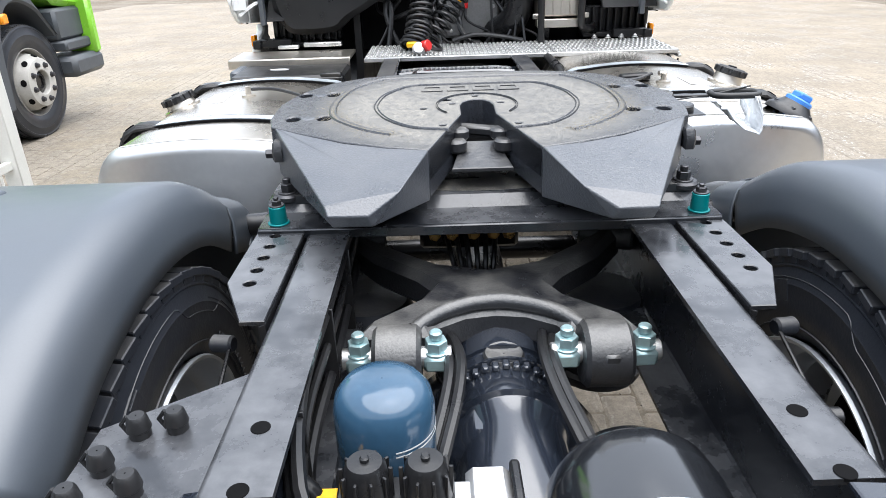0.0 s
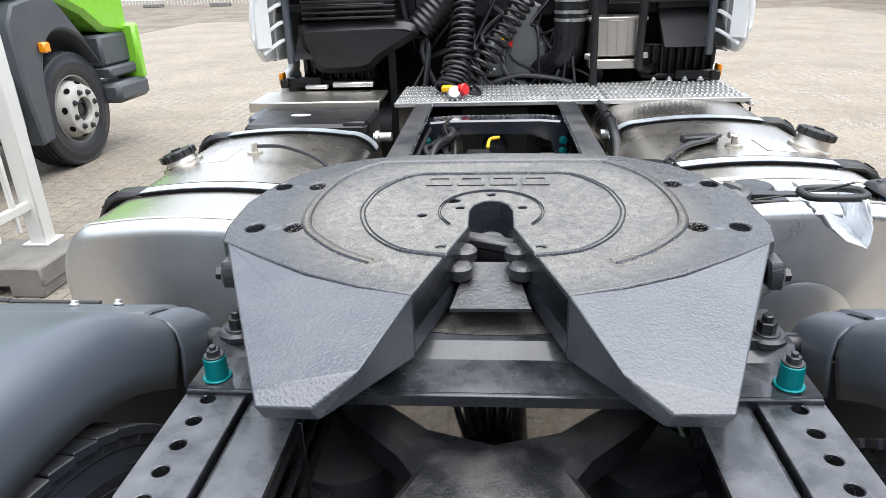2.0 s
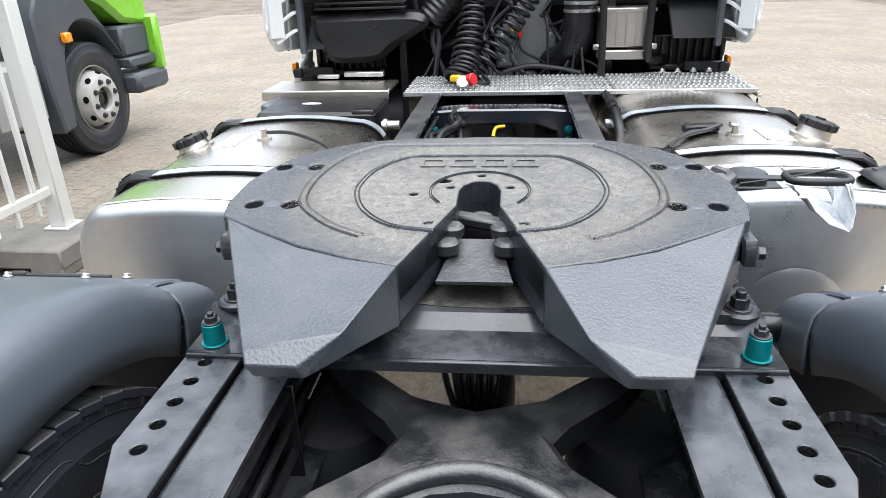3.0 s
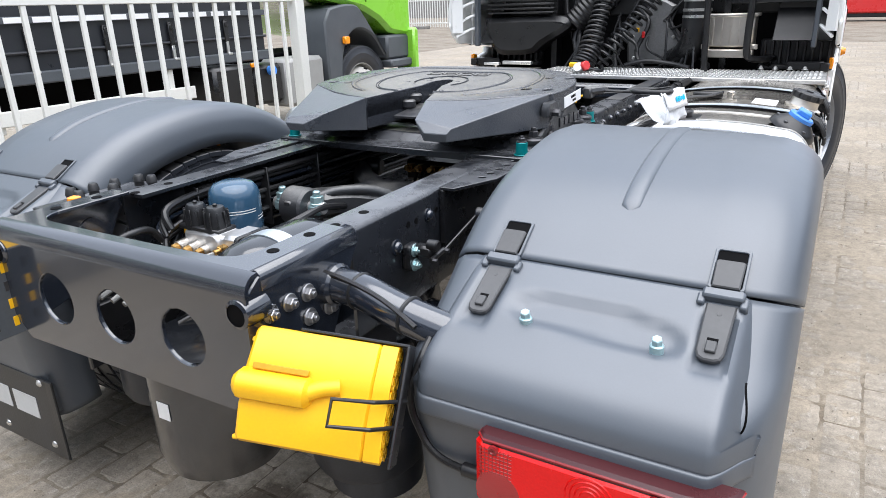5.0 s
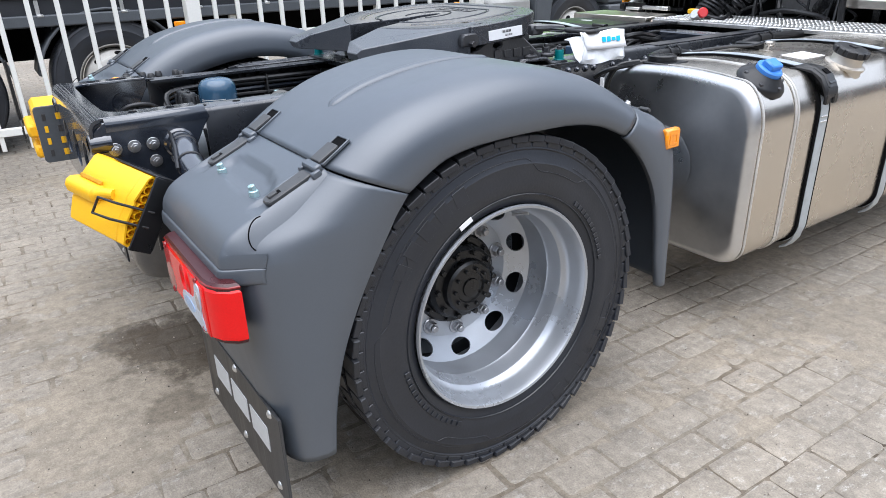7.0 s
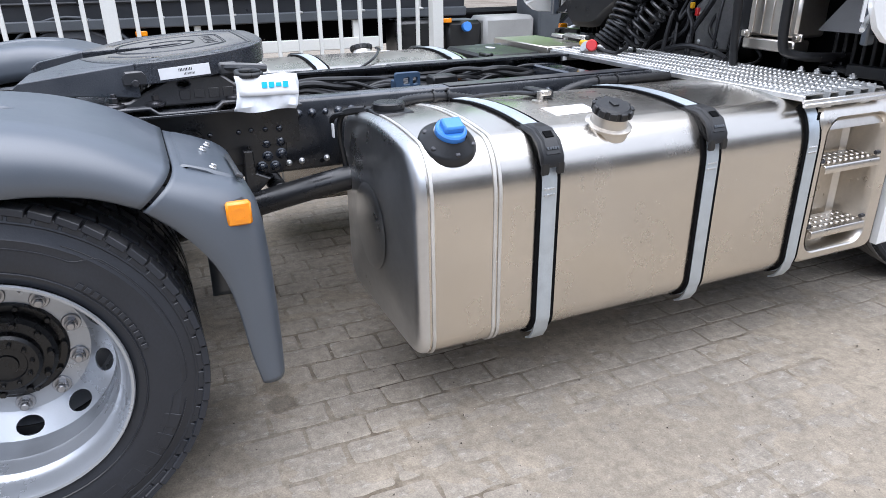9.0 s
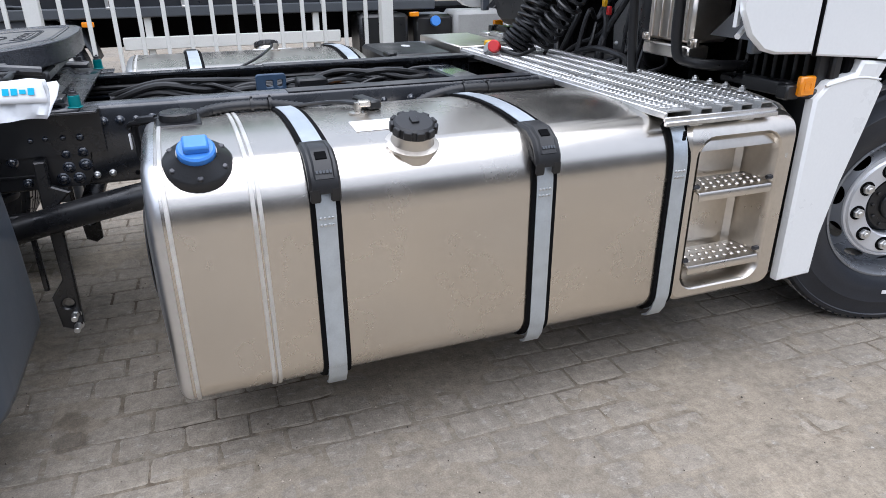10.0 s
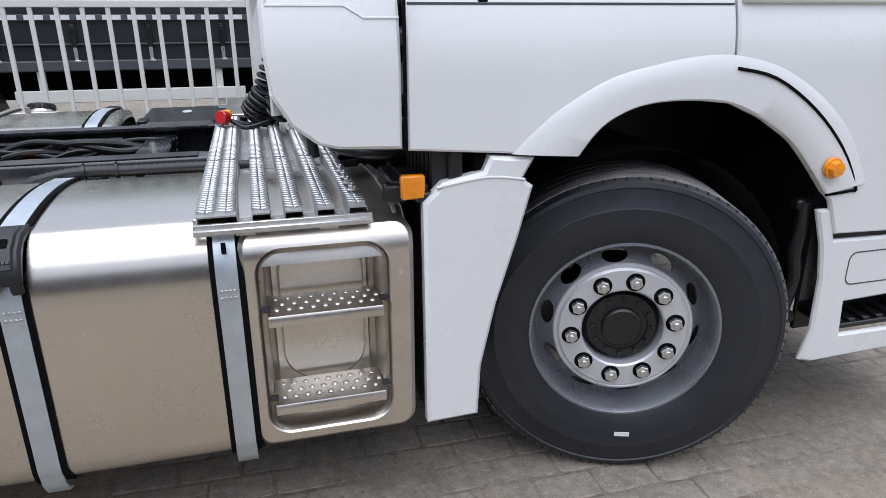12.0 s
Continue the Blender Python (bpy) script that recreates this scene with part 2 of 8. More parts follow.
BLACK = surface("black_plastic", (0.011, 0.0113, 0.0125), 0.36, var=0.3, fine=200, bump=0.15, dust=0.15, dust_col=(0.05, 0.047, 0.043))
GLOSS = surface("gloss_black_paint", (0.014, 0.018, 0.027), 0.17, var=0.2, bump=0.015, coat=0.7, dust=0.05, dust_col=(0.07, 0.07, 0.07), rvar=0.06, spec=1.0)
# plain black; also paints the shade in holes, slots and recesses
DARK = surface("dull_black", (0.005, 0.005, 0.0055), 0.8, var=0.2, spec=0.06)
RUBBER = surface("tyre_rubber", (0.019, 0.0215, 0.0275), 0.4, var=0.25, scale=6, fine=140, bump=0.2, dust=0.75, dust_col=(0.14, 0.133, 0.122), dscale=4, spec=0.5, up_faces=True)
# same metal as ALU, kept neutral to paint in reflected sky
ALUEND = surface("sky_toned_aluminium", (0.68, 0.68, 0.68), 0.33, metal=1.0, var=0.08, scale=4, fine=40, bump=0.03, rvar=0.1)
ALU = surface("brushed_aluminium", (0.665, 0.62, 0.555), 0.26, metal=1.0, var=0.05, scale=2.6, fine=30, bump=0.006, rvar=0.07, dscale=2.4)
ALUPLAIN = surface("bare_aluminium", (0.68, 0.635, 0.57), 0.33, metal=1.0, var=0.1, scale=5, fine=60, bump=0.04, rvar=0.1)
PIPESTEEL = surface("braided_pipe_steel", (0.21, 0.21, 0.2), 0.55, metal=0.5, var=0.35, fine=240, bump=0.5)
WELD = surface("weld_bead", (0.66, 0.64, 0.6), 0.42, metal=0.7, var=0.2, fine=400, bump=0.6)
STRAP = surface("galvanised_strap", (0.56, 0.61, 0.65), 0.45, metal=0.75, var=0.1, scale=20, fine=200, bump=0.04)
GALV = surface("galvanised_steel", (0.66, 0.66, 0.65), 0.36, metal=0.9, var=0.2, scale=15, fine=150, bump=0.1)
# darker copy of the galvanised steel paints shade into the troughs
TREADPLATE = surface("shaded_tread_plate", (0.42, 0.42, 0.41), 0.5, metal=0.6, var=0.2, scale=15, fine=150, bump=0.1)
SILVER = surface("silver_wheel_paint", (0.45, 0.475, 0.51), 0.32, metal=0.6, var=0.06, fine=300, bump=0.015, dust=0.2, dust_col=(0.3, 0.28, 0.25))
# darker silver paints shade into the front rim and its sloping ring
SILVERGREY = surface("shaded_wheel_silver", (0.27, 0.285, 0.31), 0.3, metal=0.55, var=0.1, fine=300, bump=0.05, dust=0.2, dust_col=(0.25, 0.235, 0.21))
# brighter silver paints the lit flat face of the same wheel
NUTFACE = surface("lit_nut_face_silver", (0.62, 0.63, 0.65), 0.34, metal=0.4, var=0.08, fine=300, bump=0.05)
WHITE = surface("white_cab_paint", (0.78, 0.79, 0.78), 0.3, var=0.04, scale=1.5, bump=0.0, coat=0.5, rvar=0.05)
WHITEFLAT = surface("white_fence_paint", (0.76, 0.76, 0.72), 0.45, var=0.08, scale=3, bump=0.05, dust=0.2, dust_col=(0.5, 0.47, 0.42))
YELLOW = surface("yellow_plastic", (0.88, 0.48, 0.002), 0.42, var=0.08, fine=200, bump=0.05, dust=0.12, dust_col=(0.6, 0.36, 0.03))
TEAL = surface("teal_coated_steel", (0.0, 0.19, 0.2), 0.38, metal=0.3, var=0.2, bump=0.1)
ZINC = surface("blue_zinc_bolt", (0.42, 0.58, 0.6), 0.35, metal=0.7, var=0.2, bump=0.1)
STEELBOLT = surface("dull_steel_bolt", (0.07, 0.07, 0.075), 0.36, metal=0.7, var=0.3, bump=0.1)
BRASS = surface("brass_fitting", (0.55, 0.33, 0.11), 0.32, metal=1.0, var=0.2, bump=0.1)
REDLENS = surface("red_lamp_lens", (0.74, 0.004, 0.004), 0.14, var=0.12, fine=260, bump=0.2, coat=0.1, spec=0.35)
REDDARK = surface("deep_red_lens", (0.30, 0.010, 0.012), 0.16, var=0.1, fine=500, bump=0.2, coat=0.6)
PINKLENS = surface("clear_red_plastic", (0.22, 0.012, 0.014), 0.16, var=0.1, fine=300, bump=0.1, coat=0.2)
# red body darkened to paint the shadow gap under the cover
LAMPBACK = surface("shaded_red_lamp_body", (0.045, 0.006, 0.008), 0.3, var=0.15, bump=0.05)
AMBERPALE = surface("pale_brown_reflector", (0.42, 0.36, 0.36), 0.2, var=0.3, fine=500, bump=0.3, coat=0.6)
FLAPRUBBER = surface("streaked_flap_rubber", (0.0125, 0.013, 0.0145), 0.42, var=0.3, fine=160, bump=0.15, dust=0.5, dust_col=(0.075, 0.075, 0.075), dscale=9, dsharp=0.12, stretch=(1.6, 1, 0.12))
LENSBLUE = surface("bluish_reflector", (0.3, 0.46, 0.72), 0.15, var=0.2, fine=500, bump=0.3, coat=0.6)
CLEARLENS = surface("clear_lamp_lens", (0.5, 0.6, 0.74), 0.1, var=0.1, fine=400, bump=0.25, coat=0.8)
AMBER = surface("amber_lens", (0.9, 0.29, 0.0), 0.16, var=0.12, fine=500, bump=0.3, coat=0.7)
BLUECAP = surface("blue_plastic_cap", (0.06, 0.23, 0.66), 0.35, var=0.1, bump=0.05)
FILTER = surface("blue_filter_enamel", (0.03, 0.075, 0.13), 0.24, var=0.15, bump=0.03, coat=0.4, dust=0.45, dust_col=(0.16, 0.22, 0.28), up_faces=True)
SATIN = surface("satin_black_vessel", (0.012, 0.0135, 0.0165), 0.16, var=0.2, bump=0.02, coat=0.3, dust=0.08, dust_col=(0.1, 0.1, 0.1), rvar=0.06, spec=1.0, up_faces=True)
NUTSTEEL = surface("grey_nut_steel", (0.42, 0.42, 0.43), 0.32, metal=0.9, var=0.2, bump=0.1)
# dusty tread, lightened further to paint light inside the wheel arch
TREADGREY = surface("lightened_dusty_tread", (0.27, 0.26, 0.245), 0.8, var=0.3, scale=12, fine=120, bump=0.3, spec=0.3)
GREEN = surface("green_cab_paint", (0.23, 0.57, 0.035), 0.3, var=0.05, bump=0.0, coat=0.5)
LATCH = surface("grey_rubber", (0.055, 0.056, 0.058), 0.42, var=0.2, bump=0.1)
GREYPART = surface("grey_cab_plastic", (0.07, 0.078, 0.088), 0.5, var=0.15, bump=0.05)
REDPAINT = surface("red_paint", (0.6, 0.02, 0.02), 0.3, var=0.05, bump=0.0, coat=0.4)
PAPER = surface("white_label", (0.8, 0.8, 0.8), 0.45, var=0.04, bump=0.02)
CYAN = surface("cyan_print", (0.0, 0.42, 0.66), 0.45, var=0.05, bump=0.0)
BAG = surface("clear_plastic_bag", (0.72, 0.74, 0.76), 0.22, var=0.1, fine=60, bump=0.6)
CURTAIN = surface("pale_curtain", (0.27, 0.36, 0.3), 0.5, var=0.2, scale=1.2, bump=0.1)
TARP = surface("grey_curtain", (0.02, 0.022, 0.027), 0.4, var=0.15, scale=2, bump=0.08)
CONCRETE = surface("concrete_block", (0.2, 0.19, 0.175), 0.9, var=0.3, fine=120, bump=0.5)
GLASSDARK = surface("dark_window", (0.01, 0.012, 0.015), 0.06, bump=0.0)
VALVECAST = surface("cast_aluminium", (0.5, 0.5, 0.5), 0.4, metal=0.7, var=0.2, bump=0.2)
ENGINE = surface("engine_casting", (0.25, 0.25, 0.25), 0.45, metal=0.7, var=0.25, bump=0.3)
PALEPRINT = surface("pale_print", (0.55, 0.56, 0.56), 0.5, var=0.08, bump=0.0)


# ---- mesh building ----
class Geo:
    """Collects vertices and faces; every shape may be moved by a matrix m."""

    def __init__(self):
        self.v, self.f = [], []

    def add(self, vs, fs, m=None):
        k = len(self.v)
        self.v += [tuple(m @ Vector(p)) for p in vs] if m is not None else [tuple(p) for p in vs]
        self.f += [tuple(i + k for i in face) for face in fs]
        return self

    def box(self, c, s, b=0.003, m=None):
        """A box with chamfered edges: centre, size, chamfer."""
        h = [q / 2 for q in s]
        b = min(b, *(q * 0.45 for q in h))
        vs, idx = [], {}
        for sx in (-1, 1):
            for sy in (-1, 1):
                for sz in (-1, 1):
                    sg = (sx, sy, sz)
                    for a in range(3):
                        idx[sg, a] = len(vs)
                        vs.append([c[k] + sg[k] * (h[k] - (0 if k == a else b)) for k in range(3)])
        fs = []
        for a in range(3):
            o, p = [k for k in range(3) if k != a]
            for s1 in (-1, 1):
                ring = []
                for u, w in ((-1, -1), (1, -1), (1, 1), (-1, 1)):
                    sg = [0, 0, 0]
                    sg[a], sg[o], sg[p] = s1, u, w
                    ring.append(idx[tuple(sg), a])
                fs.append(ring if (s1 > 0) == (a != 1) else ring[::-1])
            for u in (-1, 1):
                for w in (-1, 1):
                    q = []
                    for e, ax in ((-1, o), (1, o), (1, p), (-1, p)):
                        sg = [0, 0, 0]
                        sg[a], sg[o], sg[p] = e, u, w
                        q.append(idx[tuple(sg), ax])
                    fs.append(q)
        for sx in (-1, 1):
            for sy in (-1, 1):
                for sz in (-1, 1):
                    fs.append([idx[(sx, sy, sz), a] for a in range(3)])
        return self.add(vs, fs, m)

    def lathe(self, prof, c=(0, 0, 0), axis=(0, 0, 1), n=32, a0=0.0, a1=360.0, m=None):
        """prof: rows (radius, way along the axis)."""
        ax = Vector(axis).normalized()
        e1 = ax.orthogonal().normalized()
        e2 = ax.cross(e1)
        full = abs(a1 - a0) > 359.9
        k = n if full else n + 1
        vs = []
        for r, h in prof:
            for i in range(k):
                a = radians(a0 + (a1 - a0) * i / n)
                vs.append(Vector(c) + ax * h + (e1 * math.cos(a) + e2 * math.sin(a)) * r)
        fs = []
        for j in range(len(prof) - 1):
            for i in range(n):
                i2 = (i + 1) % k
                fs.append((j * k + i, j * k + i2, (j + 1) * k + i2, (j + 1) * k + i))
        return self.add(vs, fs, m)

    def cyl(self, p0, p1, r, r1=None, n=20, b=0.002, m=None):
        p0, p1 = Vector(p0), Vector(p1)
        h = (p1 - p0).length
        r1 = r if r1 is None else r1
        b = min(b, h * 0.3, r * 0.4, r1 * 0.4)
        return self.lathe([(0.0001, 0), (r - b, 0), (r, b), (r1, h - b), (r1 - b, h), (0.0001, h)], p0, p1 - p0, n, m=m)

    def hexa(self, p0, p1, r, m=None):
        return self.cyl(p0, p1, r, n=6, b=0.0015, m=m)

    def tube(self, pts, r, n=10, m=None, smooth=0, closed=False):
        """A round bar along points; smooth: points put between each pair by a spline."""
        p = [Vector(q) for q in pts]
        if smooth:
            out = []
            for i in range(len(p) - 1):
                a, b2, c, d = p[max(i - 1, 0)], p[i], p[i + 1], p[min(i + 2, len(p) - 1)]
                for s in range(smooth):
                    u = s / smooth
                    out.append(0.5 * ((2 * b2) + (c - a) * u + (2 * a - 5 * b2 + 4 * c - d) * u * u + (3 * b2 - a - 3 * c + d) * u ** 3))
            p = out + [p[-1]]
        vs, fs, nrm = [], [], None
        for i, q in enumerate(p):
            d = (p[min(i + 1, len(p) - 1)] - p[max(i - 1, 0)]).normalized()
            nrm = d.orthogonal() if nrm is None else nrm - d * nrm.dot(d)
            nrm.normalize()
            bi = d.cross(nrm)
            vs += [q + (nrm * math.cos(2 * math.pi * j / n) + bi * math.sin(2 * math.pi * j / n)) * r for j in range(n)]
        for i in range(len(p) - 1):
            for j in range(n):
                j2 = (j + 1) % n
                fs.append((i * n + j, i * n + j2, (i + 1) * n + j2, (i + 1) * n + j))
        fs += [tuple(range(n))[::-1], tuple((len(p) - 1) * n + j for j in range(n))]
        return self.add(vs, fs, m)

    def prism(self, poly, to, d0, d1, b=0.0, holes=()):
        """A flat outline, with holes, made thick from d0 to d1. to(u, v, d) gives the place."""
        def area(q):
            return sum(q[i - 1][0] * q[i][1] - q[i][0] * q[i - 1][1] for i in range(len(q)))
        poly = list(poly) if area(poly) > 0 else list(poly)[::-1]
        holes = [list(h) if area(h) < 0 else list(h)[::-1] for h in holes]

        def inset(q, k):
            out = []
            for i in range(len(q)):
                a, c, d = Vector(q[i - 1]), Vector(q[i]), Vector(q[(i + 1) % len(q)])
                e, g = (c - a).normalized(), (d - c).normalized()
                nn = Vector((-e.y - g.y, e.x + g.x))
                nn = nn / max(nn.length_squared / 2, 0.3) if nn.length else Vector((0, 0))
                out.append(tuple(c + nn * k))
            return out
        loops = [poly, *holes]
        levels = [(d0, b), (d0 + (b if d1 > d0 else -b), 0), (d1 - (b if d1 > d0 else -b), 0), (d1, b)] if b else [(d0, 0), (d1, 0)]
        vs, fs = [], []
        tops = {}
        for q in loops:
            start = len(vs)
            k = len(q)
            for d, ins in levels:
                vs += [to(u, w, d) for u, w in (inset(q, ins) if ins else q)]
            for j in range(len(levels) - 1):
                for i in range(k):
                    i2 = (i + 1) % k
                    fs.append((start + j * k + i, start + j * k + i2, start + (j + 1) * k + i2, start + (j + 1) * k + i))
            tops[start] = k
        if not holes:
            k = len(poly)
            fs += [tuple(range(k))[::-1], tuple((len(levels) - 1) * k + i for i in range(k))]
        else:
            bm = bmesh.new()
            edges, look_up = [], {}
            for (start, k), q in zip(tops.items(), loops):
                ring = [bm.verts.new((u, w, 0)) for u, w in q]
                for i, vert in enumerate(ring):
                    look_up[vert] = (start + i, start + (len(levels) - 1) * k + i)
                edges += [bm.edges.new((ring[i - 1], ring[i])) for i in range(k)]
            bmesh.ops.triangle_fill(bm, use_beauty=True, use_dissolve=False, edges=edges)
            for face in bm.faces:
                fs.append(tuple(look_up[x][1] for x in face.verts))
                fs.append(tuple(look_up[x][0] for x in face.verts)[::-1])
            bm.free()
        return self.add(vs, fs)

    def grid(self, rows):
        """A skin over rows of points, all of one length."""
        k = len(rows[0])
        vs = [p for row in rows for p in row]
        fs = [(i * k + j, i * k + j + 1, (i + 1) * k + j + 1, (i + 1) * k + j) for i in range(len(rows) - 1) for j in range(k - 1)]
        return self.add(vs, fs)

    def mirrored(self):
        g = Geo()
        g.v, g.f = [(-x, y, z) for x, y, z in self.v], [tuple(face)[::-1] for face in self.f]
        return g

    def data(self, name, mat, sharp=38.0):
        me = bpy.data.meshes.new(name)
        me.from_pydata(self.v, [], self.f)
        bm = bmesh.new()
        bm.from_mesh(me)
        bmesh.ops.recalc_face_normals(bm, faces=bm.faces)
        bm.to_mesh(me)
        bm.free()
        me.materials.append(mat)
        me.polygons.foreach_set("use_smooth", [True] * len(me.polygons))
        me.set_sharp_from_angle(angle=radians(sharp))
        return me


def part(name, geo, mat, parent=None, label="", sharp=38.0):
    ob = new(name, geo.data(name, mat, sharp))
    ob.parent = parent
    return tagged(ob, label)


def thing(name, geo, mat, label, category, group="", kind="", sharp=38.0):
    return tagged(part(name, geo, mat, None, "", sharp), label, category, group, kind)


def holder(name, label, category, group="", at=(0, 0, 0)):
    ob = new(name)
    ob.location = at
    return tagged(ob, label, category, group)


def twin(ob, m, parent=None):
    """The same mesh once more, moved by m, under a parent."""
    o = ob.copy()
    scene.collection.objects.link(o)
    o.parent = parent if parent is not None else ob.parent
    o.matrix_basis = m
    return o


def disc(cx, cy, r, n=16, sx=1.0, sy=1.0):
    return [(cx + r * sx * math.cos(2 * math.pi * i / n), cy + r * sy * math.sin(2 * math.pi * i / n)) for i in range(n)]


def rounded(x0, y0, x1, y1, r, n=5):
    out = []
    for cx, cy, a in ((x1 - r, y1 - r, 0), (x0 + r, y1 - r, 90), (x0 + r, y0 + r, 180), (x1 - r, y0 + r, 270)):
        out += [(cx + r * math.cos(radians(a + 90 * i / n)), cy + r * math.sin(radians(a + 90 * i / n))) for i in range(n + 1)]
    return out


def flat(u, v, d):
    return (u, v, d)


def side(u, v, d):
    return (d, u, v)


def rear(u, v, d):
    return (u, d, v)


def spline(pts, k=6):
    p = [Vector(q) for q in pts]
    out = []
    for i in range(len(p) - 1):
        a, b, c, d = p[max(i - 1, 0)], p[i], p[i + 1], p[min(i + 2, len(p) - 1)]
        for s in range(k):
            u = s / k
            out.append(0.5 * ((2 * b) + (c - a) * u + (2 * a - 5 * b + 4 * c - d) * u * u + (3 * b - a - 3 * c + d) * u ** 3))
    return out + [p[-1]]




# ---- ground ----
rng = random.Random(4)
g = Geo().prism([(-140, -140), (140, -140), (140, 140), (-140, 140)], flat, -0.3, -0.006)
ground = tagged(part("ground", g, SAND), "brown earth bedding under the paved truck yard", "ground", kind="structure")

g = Geo().prism([(-140, -140), (140, -140), (140, 140), (-140, 140)], flat, -0.02, -0.0035, holes=[[(-10.6, -6.3), (10.0, -6.3), (10.0, 23.0), (-10.6, 23.0)]])
part("far_paving", g, FILM, ground, "dusty paving running on across the yard")

# drifted dust: fills most joints, lies over some stones, leaves others bare
def dust_height(x, y):
    big = noise.noise((x * 1.9, y * 1.5, 3.0))
    small = noise.noise((x * 9.0, y * 8.0, 7.0)) + 0.6 * noise.noise((x * 24.0, y * 22.0, 1.0))
    edge = max(x - 10.0, -10.6 - x, -6.3 - y, y - 23.0, 0.0)
    far = min(max(y - 3.5, 0.0), 3.0) - 4.0 * min(max(x - 1.8, 0.0), 0.8)
    beside = min(max(y - 1.0, 0.0), 0.8) * min(max(x - 1.0, 0.0), 0.5)
    return -0.0023 + 0.0076 * big + 0.0038 * small + 0.0012 * noise.noise((x * 55.0, y * 50.0, 5.0)) + 0.0003 * far + 0.006 * beside - 0.02 * edge


XS = sorted([*np.arange(-11.0, -2.4, 0.11), *np.arange(-2.4, 3.2, 0.032), *np.arange(3.2, 10.4, 0.09)])
YS = sorted([*np.arange(-6.7, -2.2, 0.09), *np.arange(-2.2, 6.2, 0.032), *np.arange(6.2, 23.4, 0.11)])
rows = [[(x, y, dust_height(x, y)) for x in XS] for y in YS]
tagged(part("dust_film", Geo().grid(rows), FILM, ground, "grey-brown drifted dust lying on the pavers"), kind="stuff")
g = Geo()
for k in range(11000):
    x, y, r = rng.uniform(-3.2, 3.0), rng.uniform(-2.0, 6.0), rng.choice((0.0012, 0.0015, 0.0015, 0.002, 0.002, 0.003, 0.003, 0.0045))
    a, st = rng.uniform(0, 3), rng.uniform(0.6, 1.7)
    m = Matrix.Translation((x, y, max(dust_height(x, y), 0.0) + r * 0.25)) @ Matrix.Rotation(a, 4, "Z")
    g.add([(r * st, 0, 0), (0, r, 0), (-r, 0.2 * r, 0), (0, -r, 0), (0.1 * r, 0.2 * r, r * 0.8), (0, 0, -r * 0.5)], [(0, 1, 4), (1, 2, 4), (2, 3, 4), (3, 0, 4), (1, 0, 5), (2, 1, 5), (3, 2, 5), (0, 3, 5)], m)
tagged(part("grit", g, GRIT, ground, "loose grit and small stones"), kind="stuff")

PL, PW = 0.21, 0.13


def paver_shape(seed):
    r = random.Random(seed)
    hx, hy, c = PW / 2 - 0.0034, PL / 2 - 0.0034, 0.008

    def ring(k, z):
        a, b = hx - k, hy - k
        out = [(a, c - b), (a, b - c), (a - c, b), (c - a, b), (-a, b - c), (-a, c - b), (c - a, -b), (a - c, -b)]
        return [(x + r.uniform(-0.0042, 0.003), y + r.uniform(-0.0042, 0.003), z) for x, y in out]
    vs = ring(0, -0.03) + ring(0, -0.0042) + ring(0.008, 0.0)
    fs = [(j * 8 + i, j * 8 + (i + 1) % 8, (j + 1) * 8 + (i + 1) % 8, (j + 1) * 8 + i) for j in (0, 1) for i in range(8)]
    return vs, fs + [tuple(range(16, 24))]


PAVER_KINDS = [paver_shape(k) for k in range(5)]


def paver_spots():
    """Running bond in rows along the yard's length."""
    for row in range(-90, 80):
        for k in range(-34, 120):
            x, y = row * PW, (k + 0.5 * (row % 2)) * PL
            if -11 < x < 10.2 and -6.5 < y < 23.5:
                yield x, y



# ---- the tractor truck ----
truck = holder("tractor_truck", "white two-axle tractor truck with bare rear chassis and fifth wheel", "truck")
truck.matrix_basis = pose(0.008, 0, 0, 0, 0, 1.17)


def moved_since(before, dx, dy=0.0, dz=0.0):
    """Shifts the parts of the truck built since a list of its parts was taken."""
    for o in truck.children:
        if o not in before:
            o.location = (o.location.x + dx, o.location.y + dy, o.location.z + dz)




def bolt(g, p, axis, r=0.012, h=0.012, washer=True):
    ax = Vector(axis).normalized()
    p = Vector(p)
    if washer:
        g.cyl(p, p + ax * 0.004, r * 1.5, n=14, b=0.001)
    g.hexa(p + ax * 0.003, p + ax * (0.003 + h), r)
    g.cyl(p + ax * (0.003 + h), p + ax * (0.009 + h), r * 0.5, n=10, b=0.001)
    return g


def dome_bolt(p, s, r):
    """A round bolt head with its collar on a frame web; s: which way it points."""
    return Geo().lathe([(r * 1.35, 0.0), (r * 1.35, 0.003), (r * 1.0, 0.005), (r * 0.95, 0.009), (r * 0.7, 0.0125), (r * 0.35, 0.0145), (0.0005, 0.015)], p, (s, 0, 0), 14)


